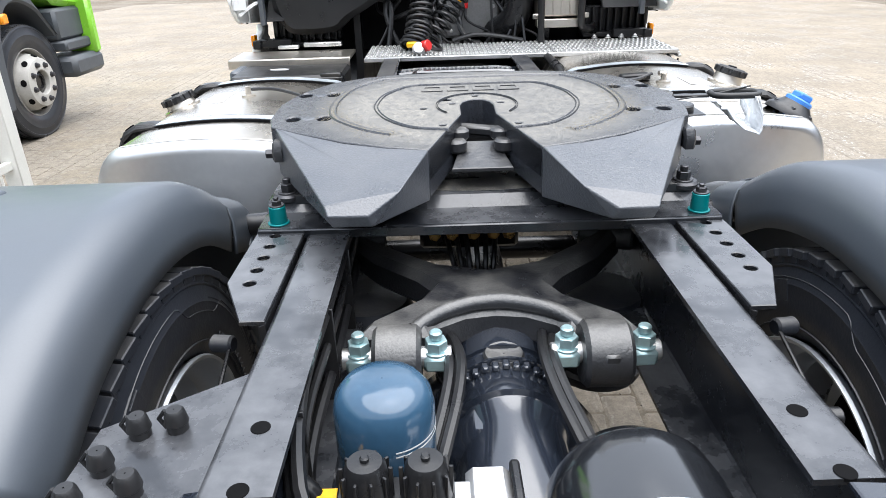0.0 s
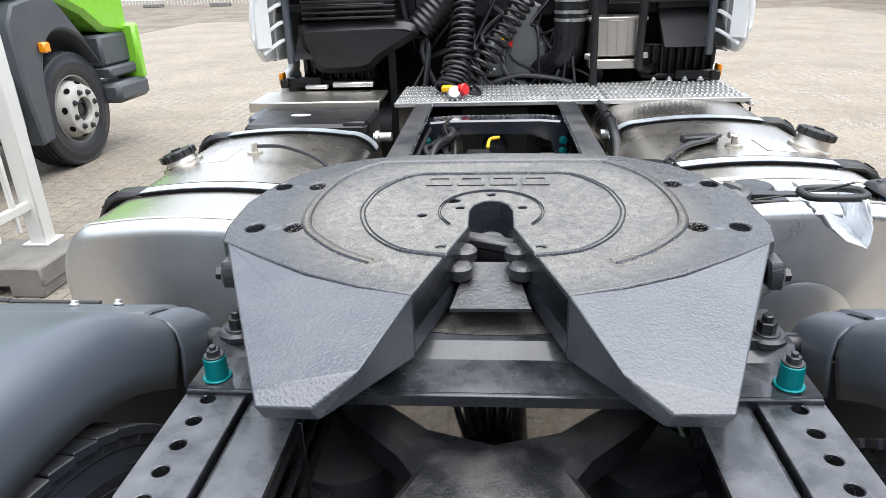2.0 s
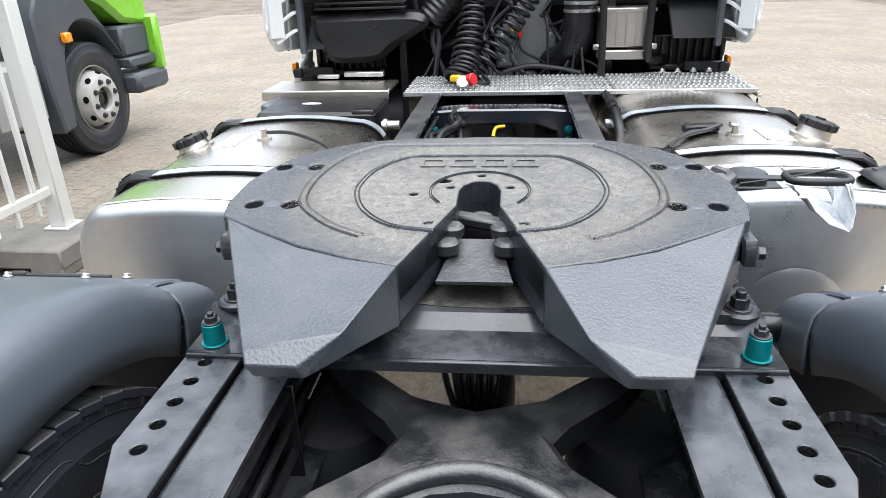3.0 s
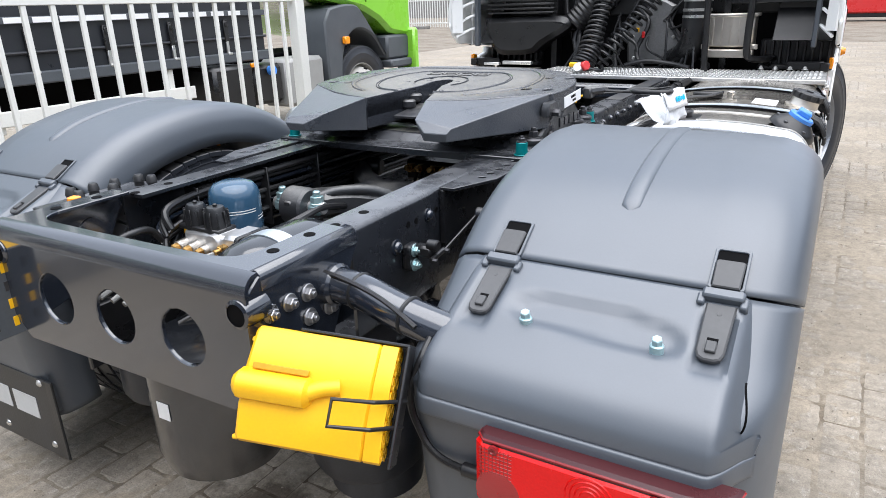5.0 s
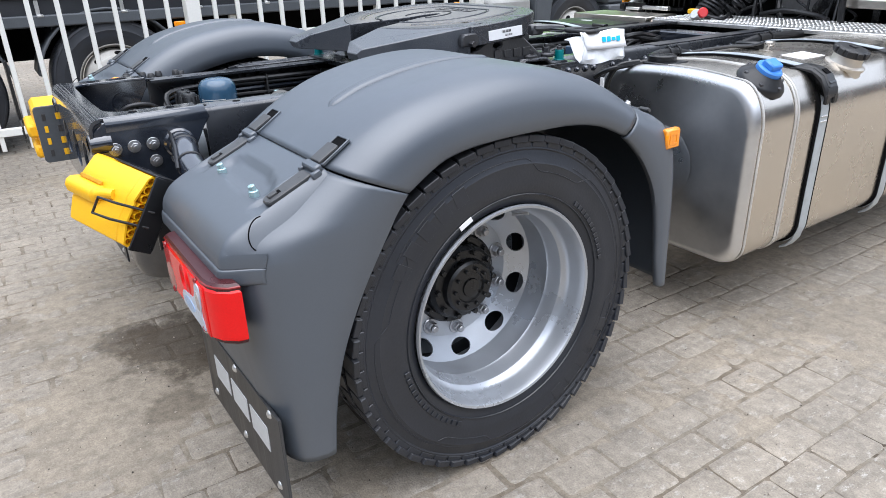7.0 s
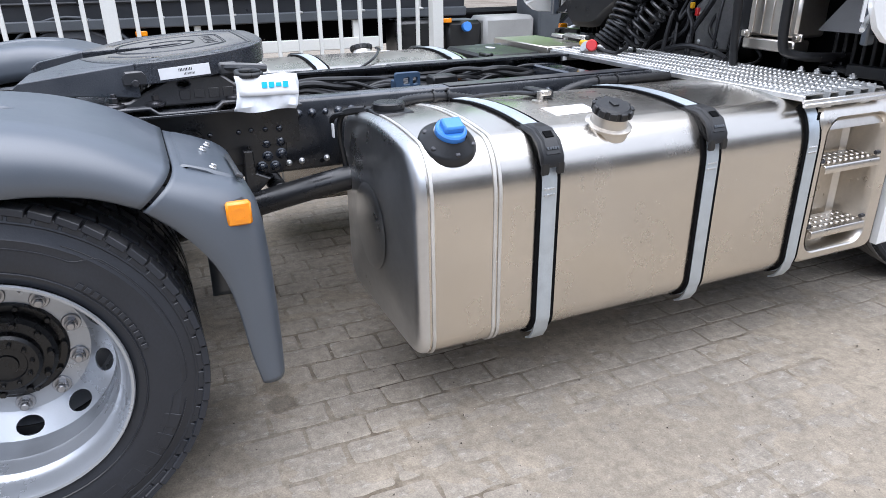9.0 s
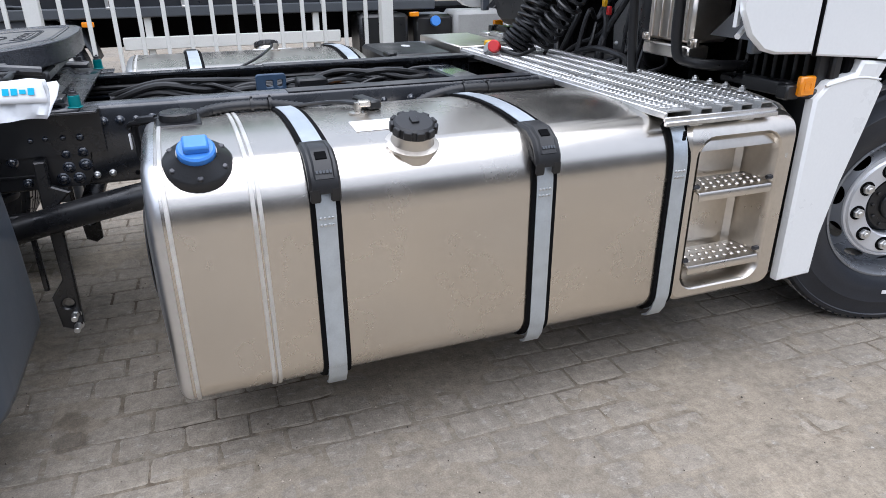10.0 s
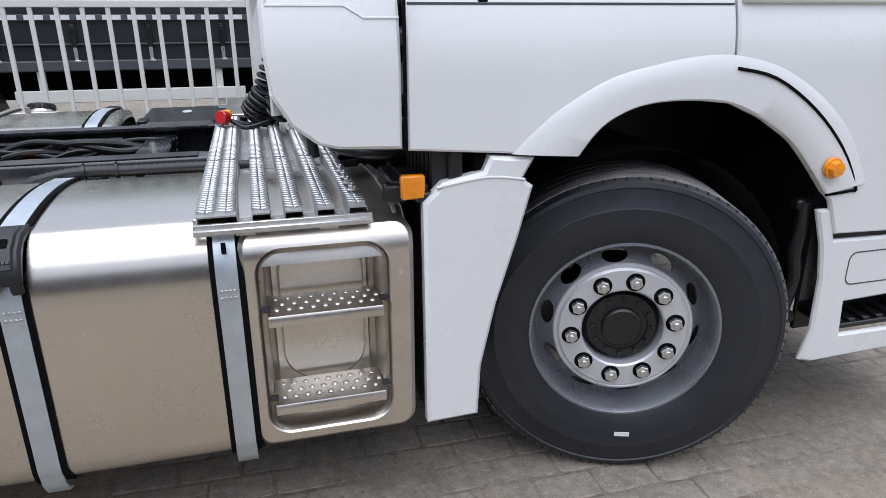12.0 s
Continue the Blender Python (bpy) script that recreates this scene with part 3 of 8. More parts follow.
# chassis rails: folded channel, open to the inside
RX, RTOP, RBOT = 0.384, 1.0, 0.73
for s in (-1, 1):
    prof = [(RX - 0.09, RTOP), (RX - 0.012, RTOP), (RX - 0.004, RTOP - 0.004), (RX, RTOP - 0.012), (RX, RBOT + 0.012), (RX - 0.004, RBOT + 0.004), (RX - 0.012, RBOT),
            (RX - 0.09, RBOT), (RX - 0.09, RBOT + 0.009), (RX - 0.014, RBOT + 0.009), (RX - 0.009, RBOT + 0.014), (RX - 0.009, RTOP - 0.014), (RX - 0.014, RTOP - 0.009), (RX - 0.09, RTOP - 0.009)]
    g = Geo().prism([(s * x, z) for x, z in prof], rear, -0.56, 2.585)
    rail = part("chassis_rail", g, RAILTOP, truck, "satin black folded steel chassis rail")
    part("front_rail", Geo().prism([(s * x, min(z, 0.955) if z > 0.9 else z) for x, z in prof], rear, 2.59, 4.6), CHASSIS, truck)
    # flush black discs paint the shade of drilled holes
    for hy in (-0.443, -0.55):
        part("rail_hole", Geo().cyl((s * 0.334, hy, RTOP - 0.004), (s * 0.334, hy, RTOP + 0.0012), 0.0125, n=18, b=0.0005), DARK, rail)
    # domed bolt heads along the web
    for k, y in enumerate([0.41 + 0.0515 * k for k in range(15)] + [1.25 + 0.11 * k for k in range(11)]):
        part("bolt", dome_bolt((s * RX, y, 0.948), s, 0.012 if k % 3 else 0.009), GLOSS, rail)
    # web holes are black discs painted for shade, not cut
    for y, z in ((0.90, 0.885), (1.0, 0.76), (0.15, 0.9), (0.02, 0.93), (-0.335, 0.945), (-0.298, 0.944), (-0.199, 0.946), (-0.12, 0.88)):
        part("web_hole", Geo().cyl((s * (RX - 0.002), y, z), (s * (RX + 0.0012), y, z), 0.008, n=12, b=0.0004), DARK, rail)

# bolted gusset plate on the web, with many bolts
for s in (-1, 1):
    poly = [(0.36, 0.79), (0.40, 0.745), (0.84, 0.735), (0.862, 0.77), (0.876, 0.92), (0.36, 0.92)]
    gus = part("gusset_plate", Geo().prism(poly, side, s * (RX + 0.001), s * (RX + 0.010), b=0.002), CHASSIS, truck)
    part("plate_fold", Geo().tube([(s * (RX + 0.011), 0.52, 0.885), (s * (RX + 0.011), 0.69, 0.875), (s * (RX + 0.011), 0.725, 0.86), (s * (RX + 0.011), 0.725, 0.80), (s * (RX + 0.011), 0.69, 0.785), (s * (RX + 0.011), 0.5, 0.79)], 0.005, 6, smooth=3), CHASSIS, gus)
    for y, z, r in ((0.744, 0.908, 0.010), (0.795, 0.907, 0.010), (0.846, 0.905, 0.013), (0.794, 0.854, 0.014), (0.846, 0.857, 0.016), (0.794, 0.804, 0.015), (0.845, 0.809, 0.016), (0.769, 0.766, 0.016), (0.818, 0.765, 0.015), (0.633, 0.839, 0.014), (0.664, 0.763, 0.012), (0.70, 0.905, 0.010), (0.60, 0.905, 0.010)):
        part("bolt", dome_bolt((s * (RX + 0.010), y, z), s, r), GLOSS, gus)
    for y, z in ((0.872, 0.766), (0.922, 0.768), (1.02, 0.769)):
        part("rivet", dome_bolt((s * RX, y, z), s, 0.009), GALV, rail)

# angle brackets outside the rails, five holes each
for s in (-1, 1):
    poly = [(RX + 0.004, -0.185), (RX + 0.045, -0.185), (RX + 0.103, -0.045), (RX + 0.103, 0.92), (RX + 0.004, 0.92)]
    holes = [disc(RX + 0.061, 0.165 - 0.054 * k, 0.0115, 14) for k in range(5)]
    g = Geo().prism([(s * x, y) for x, y in poly], flat, 0.995, 1.004, b=0.0015, holes=[[(s * x, y) for x, y in h] for h in holes])
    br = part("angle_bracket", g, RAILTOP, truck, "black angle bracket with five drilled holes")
    prof = [(RX + 0.003, 0.998), (RX + 0.016, 0.993), (RX + 0.018, 0.85), (RX + 0.003, 0.85)]
    part("web_leg", Geo().prism([(s * x, z) for x, z in prof], rear, -0.185, 0.92, b=0.001), CHASSIS, br)

# mounting plate with pressed troughs
rows = []
for y in [0.18, 0.182, 0.19, 0.25, 0.275, 0.30, 0.42, 0.445, 0.47, 0.60, 0.625, 0.65, 0.76, 0.785, 0.80, 0.87]:
    z = 1.012 + (0.022 if 0.29 < y < 0.43 or 0.64 < y < 0.77 else 0.0)
    z = 0.998 if y < 0.181 else z
    rows.append([(x, y, z + (0.0)) for x in (-0.485, -0.4, -0.2, 0, 0.2, 0.4, 0.485)])
g = Geo().grid(rows)
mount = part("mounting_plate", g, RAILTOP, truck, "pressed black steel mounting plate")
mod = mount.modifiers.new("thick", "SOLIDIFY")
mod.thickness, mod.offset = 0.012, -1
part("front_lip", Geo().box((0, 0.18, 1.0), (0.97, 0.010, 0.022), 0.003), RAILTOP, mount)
for s in (-1, 1):
    for y in (0.214, 0.86):
        b = part("teal_spacer", Geo().cyl((s * 0.447, y, 1.012), (s * 0.447, y, 1.016), 0.023, n=20).cyl((s * 0.447, y, 1.015), (s * 0.447, y, 1.052), 0.0185, 0.0175, n=20), TEAL, mount, "teal coated spacer sleeve")
        part("bolt", bolt(Geo(), (s * 0.447, y, 1.051), (0, 0, 1), 0.011, 0.011), STEELBOLT, mount)
g = Geo().prism([(x * 0.17, 0.36 + y * 0.045) for x, y in disc(0, 0, 1, 28)], flat, 1.0335, 1.036)
part("rubbed_oval", g, PLATE, mount, "rubbed oval pressing")

# fifth wheel pedestals
for s in (-1, 1):
    poly = [(0.29, 1.028), (0.83, 1.028), (0.83, 1.045), (0.75, 1.05), (0.66, 1.12), (0.5, 1.12), (0.41, 1.075), (0.36, 1.05), (0.29, 1.045)]
    g = Geo().prism(poly, side, s * 0.37, s * 0.452, b=0.006, holes=[disc(0.535, 1.095, 0.014, 10, 1.3, 0.7)])
    ped = part("pedestal", g, CAST, truck, "cast iron bearing pedestal")
    for y in (0.315, 0.44, 0.7, 0.79):
        part("bolt", Geo().cyl((s * 0.444, y, 1.03), (s * 0.444, y, 1.047), 0.034, n=18, b=0.006).cyl((s * 0.444, y, 1.046), (s * 0.444, y, 1.05), 0.022, n=16).hexa((s * 0.444, y, 1.05), (s * 0.444, y, 1.068), 0.0155).cyl((s * 0.444, y, 1.067), (s * 0.444, y, 1.08), 0.009, n=10), STEELBOLT, ped)
    # raised maker's mark as plain blocks
    for k in range(4):
        part("raised_mark", Geo().box((s * 0.4535, 0.535 + 0.047 * k, 1.062), (0.006, 0.034, 0.032 - 0.005 * (k == 1)), 0.002), CAST, ped)

# fifth wheel plate, nose tipped up
cx, ZP = -0.006, 1.18


def lean(y):
    return 0.072 * (y - 0.48)


def tipped(u, v, d):
    return (u, v, d + lean(v))


half = [(0.478, 0.40), (0.492, 0.46), (0.490, 0.575), (0.472, 0.64), (0.44, 0.71), (0.388, 0.775), (0.30, 0.828), (0.2, 0.853), (0.0, 0.863)]
slot = [(0.0405, 0.456), (0.0405, 0.53), (0.033, 0.558), (0.018, 0.576), (0.0, 0.582)]
arc = [(0.455, 0.385), (0.393, 0.343), (0.298, 0.284), (0.205, 0.244), (0.117, 0.218)]
body = half + [(-x, y) for x, y in half[-2::-1]] + [(-x, y) for x, y in arc] + [(-x, y) for x, y in slot] + [(x, y) for x, y in slot[-2::-1]] + arc[::-1]
BORES = [(s * x, y) for s in (-1, 1) for x, y in ((0.437, 0.456), (0.364, 0.456), (0.44, 0.66), (0.367, 0.66))]
holes = [disc(x, y, 0.017, 16, 1.0, 1.15) for x, y in BORES]
holes += [disc(x, y, 0.0085, 10) for x, y in ((-0.06, 0.545), (0.06, 0.545), (0.0, 0.609), (-0.13, 0.51), (-0.085, 0.378), (0.085, 0.378))] + [disc(-0.076, 0.579, 0.013, 12, 1.2, 0.8)]
g = Geo().prism([(x + cx, y) for x, y in body], tipped, 1.11, ZP, holes=[[(x + cx, y) for x, y in h] for h in holes])
horn_parts = []
for s in (-1, 1):
    hg = Geo()
    ring = arc[::-1] + [(0.470, 0.40), (0.311, 0.038), (0.171, 0.062)]

    def fall(x, y):
        """The horns fall away to the rear from the curved edge of the flat plate."""
        edge = 0.218 + max(x - 0.117, 0) * 0.5
        return ZP + lean(edge) - max(edge - y, 0) * 0.2
    top = [(s * x + cx, y, fall(x, y)) for x, y in ring]
    low = [(s * x + cx, y, max(fall(x, y) - 0.11, 1.035) if y > 0.1 else 1.08) for x, y in ring[:-2]]
    nose = [(s * 0.303 + cx, 0.020, 1.097), (s * 0.228 + cx, 0.019, 1.097), (s * 0.296 + cx, 0.030, 1.072), (s * 0.221 + cx, 0.029, 1.072)]
    k, m0 = len(ring), len(low)
    vs = top + low + nose
    n0 = k + m0
    fs = [tuple(range(k)), (k - 2, n0, n0 + 1, k - 1), (n0, n0 + 2, n0 + 3, n0 + 1)]
    fs += [(i, i + 1, k + i + 1, k + i) for i in range(m0 - 1)]
    fs += [(m0 - 1, k - 2, n0 + 2, k + m0 - 1), (k - 2, n0, n0 + 2), (k - 1, 0, k, n0 + 3), (n0 + 1, k - 1, n0 + 3)]
    fs.append(tuple(range(k, k + m0)) + (n0 + 2, n0 + 3))
    horn_parts.append(hg.add(vs, fs))
    # deep wall of the slot's mouth
    wall = [(0.0405, 0.456), (0.117, 0.218)]
    back = [(0.075, 0.47), (0.155, 0.235)]
    vs = []
    for (x, y), (x2, y2) in zip(wall, back):
        t = ZP + lean(y) - 0.005
        vs += [(s * x + cx, y, t), (s * x2 + cx, y2, t), (s * x2 + cx, y2, t - 0.10), (s * x + cx, y, t - 0.10)]
    g.add(vs, [(i, (i + 1) % 4, 4 + (i + 1) % 4, 4 + i) for i in range(4)] + [(0, 1, 2, 3), (4, 5, 6, 7)])
fifth = part("fifth_wheel_plate", g, PLATE, truck, "worn dusty cast iron fifth wheel plate", sharp=25)
mod = fifth.modifiers.new("edge", "BEVEL")
mod.width, mod.segments, mod.limit_method, mod.angle_limit = 0.005, 2, "ANGLE", radians(40)
for hg in horn_parts:
    ho = part("horn", hg, HORN, fifth, "smooth grey sloping horn", sharp=25)
    mod = ho.modifiers.new("edge", "BEVEL")
    mod.width, mod.segments, mod.limit_method, mod.angle_limit = 0.003, 2, "ANGLE", radians(25)


def groove(pts, w=0.006):
    """A grease groove: two thin lips with a hollow between them."""
    g = Geo()
    p = spline([(x, y, 0) for x, y in pts], 5)
    rows = []
    for i, q in enumerate(p):
        d = (p[min(i + 1, len(p) - 1)] - p[max(i - 1, 0)]).normalized()
        nn = Vector((-d.y, d.x, 0))
        rows.append([(*(q + nn * k).xy, ZP + lean(q.y) + z) for k, z in ((-w, -0.001), (-w * 0.7, 0.0035), (-w * 0.35, 0.0006), (w * 0.35, 0.0006), (w * 0.7, 0.0035), (w, -0.001))])
    return g.grid(rows)


outer_run = [(-0.204, 0.323), (-0.26, 0.358), (-0.309, 0.407), (-0.345, 0.46), (-0.358, 0.53), (-0.352, 0.62), (-0.325, 0.71), (-0.265, 0.785), (-0.2, 0.80), (0.19, 0.80), (0.255, 0.785), (0.313, 0.71), (0.34, 0.62), (0.346, 0.53), (0.333, 0.46), (0.297, 0.407), (0.248, 0.358), (0.192, 0.323)]
inner_run = [(-0.079, 0.343), (-0.16, 0.365), (-0.22, 0.43), (-0.251, 0.515), (-0.25, 0.58), (-0.232, 0.645), (-0.177, 0.715), (-0.1, 0.724), (0.09, 0.724), (0.165, 0.715), (0.22, 0.645), (0.238, 0.58), (0.239, 0.515), (0.208, 0.43), (0.148, 0.365), (0.067, 0.343)]
part("grease_groove", groove(outer_run, 0.0105), PLATE, fifth)
part("grease_groove", groove(inner_run, 0.006), PLATE, fifth)
part("slot_ring", groove([(cx - 0.098 * math.cos(radians(a)), 0.527 + 0.098 * math.sin(radians(a))) for a in range(-40, 221, 20)], 0.003), PLATE, fifth)
for k in range(4):
    x = -0.143 + 0.067 * k
    part("raised_mark", Geo().prism(rounded(x, 0.655, x + 0.056, 0.703, 0.004, 2), tipped, ZP - 0.001, ZP + 0.0025, holes=[rounded(x + 0.008, 0.665, x + 0.048, 0.693, 0.003, 2)]), PLATE, fifth)
# black plugs paint the shade inside the open bores
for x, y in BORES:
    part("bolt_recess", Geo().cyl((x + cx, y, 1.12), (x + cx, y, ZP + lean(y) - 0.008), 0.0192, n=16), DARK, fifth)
for s in (-1, 1):
    for y in (0.456, 0.66):
        part("shallow_dent", Geo().lathe([(0.001, 0.0008), (0.012, 0.001), (0.015, 0.0)], (s * 0.4 + cx, y, ZP + lean(y)), (0, -0.07, 1), 14), HORN, fifth)
# black plugs for the shade in screw holes, black block for the slot
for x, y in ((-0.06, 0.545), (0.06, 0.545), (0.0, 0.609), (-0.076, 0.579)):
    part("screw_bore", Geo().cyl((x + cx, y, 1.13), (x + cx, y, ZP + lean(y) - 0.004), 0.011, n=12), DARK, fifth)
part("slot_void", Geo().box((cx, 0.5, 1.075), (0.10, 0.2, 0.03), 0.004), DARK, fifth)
# side bosses, lock jaw and ramp plate in the throat
for s in (-1, 1):
    part("side_boss", Geo().prism([(0.352, 1.105), (0.425, 1.105), (0.432, 1.135), (0.415, 1.152), (0.362, 1.15), (0.35, 1.13)], side, s * 0.45, s * 0.478, b=0.005), CAST, fifth)
    part("side_bolt", Geo().hexa((s * 0.47, 0.39, 1.115), (s * 0.50, 0.39, 1.115), 0.012), STEELBOLT, fifth)
    part("jaw_end", Geo().cyl((s * 0.047 + cx, 0.425, 1.125), (s * 0.047 + cx, 0.425, 1.152), 0.023, n=20, b=0.006).cyl((s * 0.056 + cx, 0.392, 1.105), (s * 0.056 + cx, 0.392, 1.135), 0.025, n=20, b=0.006), CAST, fifth)
part("lock_bar", Geo().box((0, 0, 0), (0.13, 0.034, 0.022), 0.006, m=Matrix.Translation((-0.004, 0.50, 1.128)) @ Matrix.Rotation(radians(-24), 4, "Z")), CAST, fifth)
part("throat_floor", Geo().prism([(-0.048, 0.44), (0.036, 0.44), (0.062, 0.31), (-0.074, 0.31)], lambda u, v, d: (u, v, d + 0.2 * (v - 0.33)), 1.085, 1.095, b=0.002), CAST, fifth)
part("under_rib", Geo().box((0, 0.68, 1.10), (0.7, 0.22, 0.04), 0.01), CAST, fifth)
# sand caught in and beside the grease groove, and bare scuffs on the horns
sr = random.Random(21)
run = spline([(x, y, 0) for x, y in outer_run], 6)
g = Geo()
for k in range(5200):
    q = run[int(len(run) * sr.random())]
    if q.y > 0.7 and sr.random() < 0.75:
        continue
    x, y = q.x + sr.gauss(0, 0.006 if k % 3 == 0 else 0.024), q.y + sr.gauss(0, 0.006 if k % 3 == 0 else 0.022)
    if abs(x - cx) < 0.1 or y < 0.30:
        continue
    r = sr.choice((0.0006, 0.0008, 0.001, 0.0013))
    m = Matrix.Translation((x, y, ZP + lean(y) + (0.001 if k % 3 == 0 else 0.0002))) @ Matrix.Rotation(sr.uniform(0, 3), 4, "Z")
    g.add([(r * 1.5, 0, 0), (0, r, 0), (-r, 0, 0), (0, -r, 0), (0, 0, r * 0.8)], [(0, 1, 4), (1, 2, 4), (2, 3, 4), (3, 0, 4)], m)
tagged(part("caught_sand", g, PLATESAND, fifth, "pale brown sand caught along the groove"), kind="stuff")
LBL = Matrix.Translation((0.4875, 0.544, 1.142)) @ Matrix.Rotation(radians(4), 4, "X")
g = Geo().box((0, 0, 0), (0.002, 0.16, 0.036), 0.0005, m=LBL)
lab = part("label", g, PAPER, fifth, "white printed barcode label")
for k in range(9):
    part("printed_bar", Geo().box((0.0014, -0.018 + 0.005 * k, 0.007), (0.001, 0.0028 if k % 3 else 0.0014, 0.009), 0.0002, m=LBL), DARK, lab)
    part("printed_bar", Geo().box((0.0014, -0.003 + 0.004 * k, -0.007), (0.001, 0.002 if k % 2 else 0.001, 0.007), 0.0002, m=LBL), DARK, lab)
g = Geo().tube([(0.495, 0.66, 1.15), (0.53, 0.72, 1.15), (0.52, 0.80, 1.14)], 0.014, 8, smooth=3).box((0.50, 0.68, 1.145), (0.03, 0.06, 0.04), 0.006)
part("release_handle", g, CAST, fifth)
g = Geo().prism([(0.46, 0.722), (0.64, 0.716), (0.648, 0.738), (0.62, 0.742), (0.60, 0.738), (0.58, 0.744), (0.56, 0.740), (0.54, 0.746), (0.46, 0.748)], flat, 1.142, 1.150, b=0.0015)
part("release_lever", g, CHASSIS, fifth, "notched black release lever")

# rear cross member: folded over in a soft bend, three round holes in the face
outline = [(-RX - 0.016, 0.974), (-RX - 0.016, 0.80), (-RX + 0.05, 0.728), (RX - 0.05, 0.728), (RX + 0.016, 0.80), (RX + 0.016, 0.974)]
g = Geo().prism(outline, rear, -0.890, -0.880, holes=[disc(x, 0.857, 0.06, 32) for x in (-0.193, 0.012, 0.216)], b=0.002)
xm = part("rear_cross_member", g, GLOSS, truck, "gloss black folded rear cross member with three round holes")
bend = [(-0.890, 0.972), (-0.8885, 0.985), (-0.884, 0.997), (-0.877, 1.005), (-0.868, 1.0102), (-0.855, 1.0118), (-0.855, 1.003), (-0.867, 1.0005), (-0.874, 0.995), (-0.879, 0.986), (-0.8795, 0.972)]
part("fold", Geo().prism(bend, side, -RX - 0.016, RX + 0.016), GLOSS, xm, sharp=50)
cut = [(RX - 0.062, -0.575), (RX - 0.063, -0.765), (RX - 0.068, -0.787), (RX - 0.082, -0.808), (RX - 0.103, -0.82), (RX - 0.13, -0.825), (0.1, -0.828)]
top = [(-RX, -0.857), (RX, -0.857), (RX, -0.58)] + cut + [(-x, y) for x, y in cut[::-1]] + [(-RX, -0.58)]
part("top_flange", Geo().prism(top, flat, 1.0025, 1.012, b=0.002), GLOSS, xm)
for s in (-1, 1):
    poly = [(-0.885, 0.952), (-0.878, 0.978), (-0.85, 1.0), (-0.575, 1.004), (-0.555, 0.996), (-0.55, 0.975), (-0.57, 0.95), (-0.66, 0.79), (-0.865, 0.735), (-0.885, 0.80)]
    leg = part("side_cheek", Geo().prism(poly, side, s * (RX + 0.002), s * (RX + 0.012), b=0.003), GLOSS, xm)
    fold = [(RX - 0.012, 1.0118), (RX + 0.004, 1.0095), (RX + 0.012, 1.002), (RX + 0.0145, 0.988), (RX + 0.0145, 0.972), (RX + 0.009, 0.972), (RX + 0.008, 0.988), (RX + 0.002, 1.0), (RX - 0.012, 1.003)]
    part("side_fold", Geo().prism([(s * x, z) for x, z in fold], rear, -0.845, -0.56, b=0.001), GLOSS, leg, sharp=50)
    for y, z in ((-0.831, 0.921), (-0.779, 0.922), (-0.727, 0.922), (-0.727, 0.87), (-0.665, 0.868)):
        part("bolt", bolt(Geo(), (s * (RX + 0.012), y, z), (s, 0, 0), 0.0125, 0.012), NUTSTEEL, leg)
    part("rolled_corner", Geo().lathe([(0.022, 0), (0.028, 0.003), (0.0305, 0.01), (0.0305, 0.06), (0.025, 0.06), (0.025, 0.008), (0.02, 0.012)], (s * (RX - 0.006), -0.896, 0.940), (0, 1, 0), 22), GLOSS, xm)
    # black disc paints the shade inside the rolled corner
    part("corner_bore", Geo().cyl((s * (RX - 0.006), -0.8935, 0.940), (s * (RX - 0.006), -0.885, 0.940), 0.0245, n=22), DARK, xm)
    for y in (-0.65, -0.757):
        # black disc in place of a shaded hole
        part("flange_hole", Geo().cyl((s * 0.348, y, 1.008), (s * 0.348, y, 1.0132), 0.0125, n=16, b=0.0004), DARK, xm)

# floor of the chassis bay: dark cross tube and front cross member
g = Geo().prism([(-0.33, 0.965), (-0.2, 0.975), (0.2, 0.975), (0.33, 0.965), (0.33, 0.80), (0.28, 0.80), (0.25, 0.87), (0.16, 0.905), (-0.16, 0.905), (-0.25, 0.87), (-0.28, 0.80), (-0.33, 0.80)], rear, 2.30, 2.42, b=0.008)
cm = part("front_cross_member", g, GLOSS, truck, "black arched cross member with teal bolts")
for s in (-1, 1):
    for z in (0.83, 0.88):
        part("bolt", Geo().cyl((s * 0.305, 2.305, z), (s * 0.305, 2.292, z), 0.019, n=14).hexa((s * 0.305, 2.293, z), (s * 0.305, 2.28, z), 0.013), TEAL, cm)
g = Geo().cyl((0.0, 0.35, 0.70), (0.0, 2.9, 0.72), 0.07, n=20)
part("drive_shaft", g, CHASSIS, truck)
part("cross_tube", Geo().cyl((-0.4, 0.83, 0.66), (0.4, 0.83, 0.66), 0.035, n=16), CHASSIS, truck)
part("gearbox", Geo().box((0, 3.2, 0.75), (0.5, 0.7, 0.5), 0.08), CAST, truck, "dark gearbox housing")

# axle and differential
g = Geo().cyl((-0.55, 0, 0.49), (0.55, 0, 0.49), 0.085, n=20)
g.lathe([(0.001, -0.27), (0.1, -0.265), (0.19, -0.22), (0.23, -0.12), (0.235, 0.0), (0.2, 0.13), (0.12, 0.22), (0.09, 0.33)], (0, 0, 0.52), (0, 1, 0), 32)
g.box((0, -0.05, 0.70), (0.2, 0.42, 0.2), 0.05)
axle = part("rear_axle", g, GLOSS, truck, "gloss black rear axle with differential bulge")
part("axle_neck", Geo().lathe([(0.14, 0.2), (0.135, 0.08), (0.115, 0.0), (0.108, -0.06), (0.11, -0.1), (0.118, -0.135), (0.118, -0.15), (0.108, -0.155), (0.1, -0.2), (0.102, -0.4), (0.09, -0.46), (0.001, -0.47)], (0.01, 0, 0.715), (0, 1, 0), 36), GLOSS, axle)
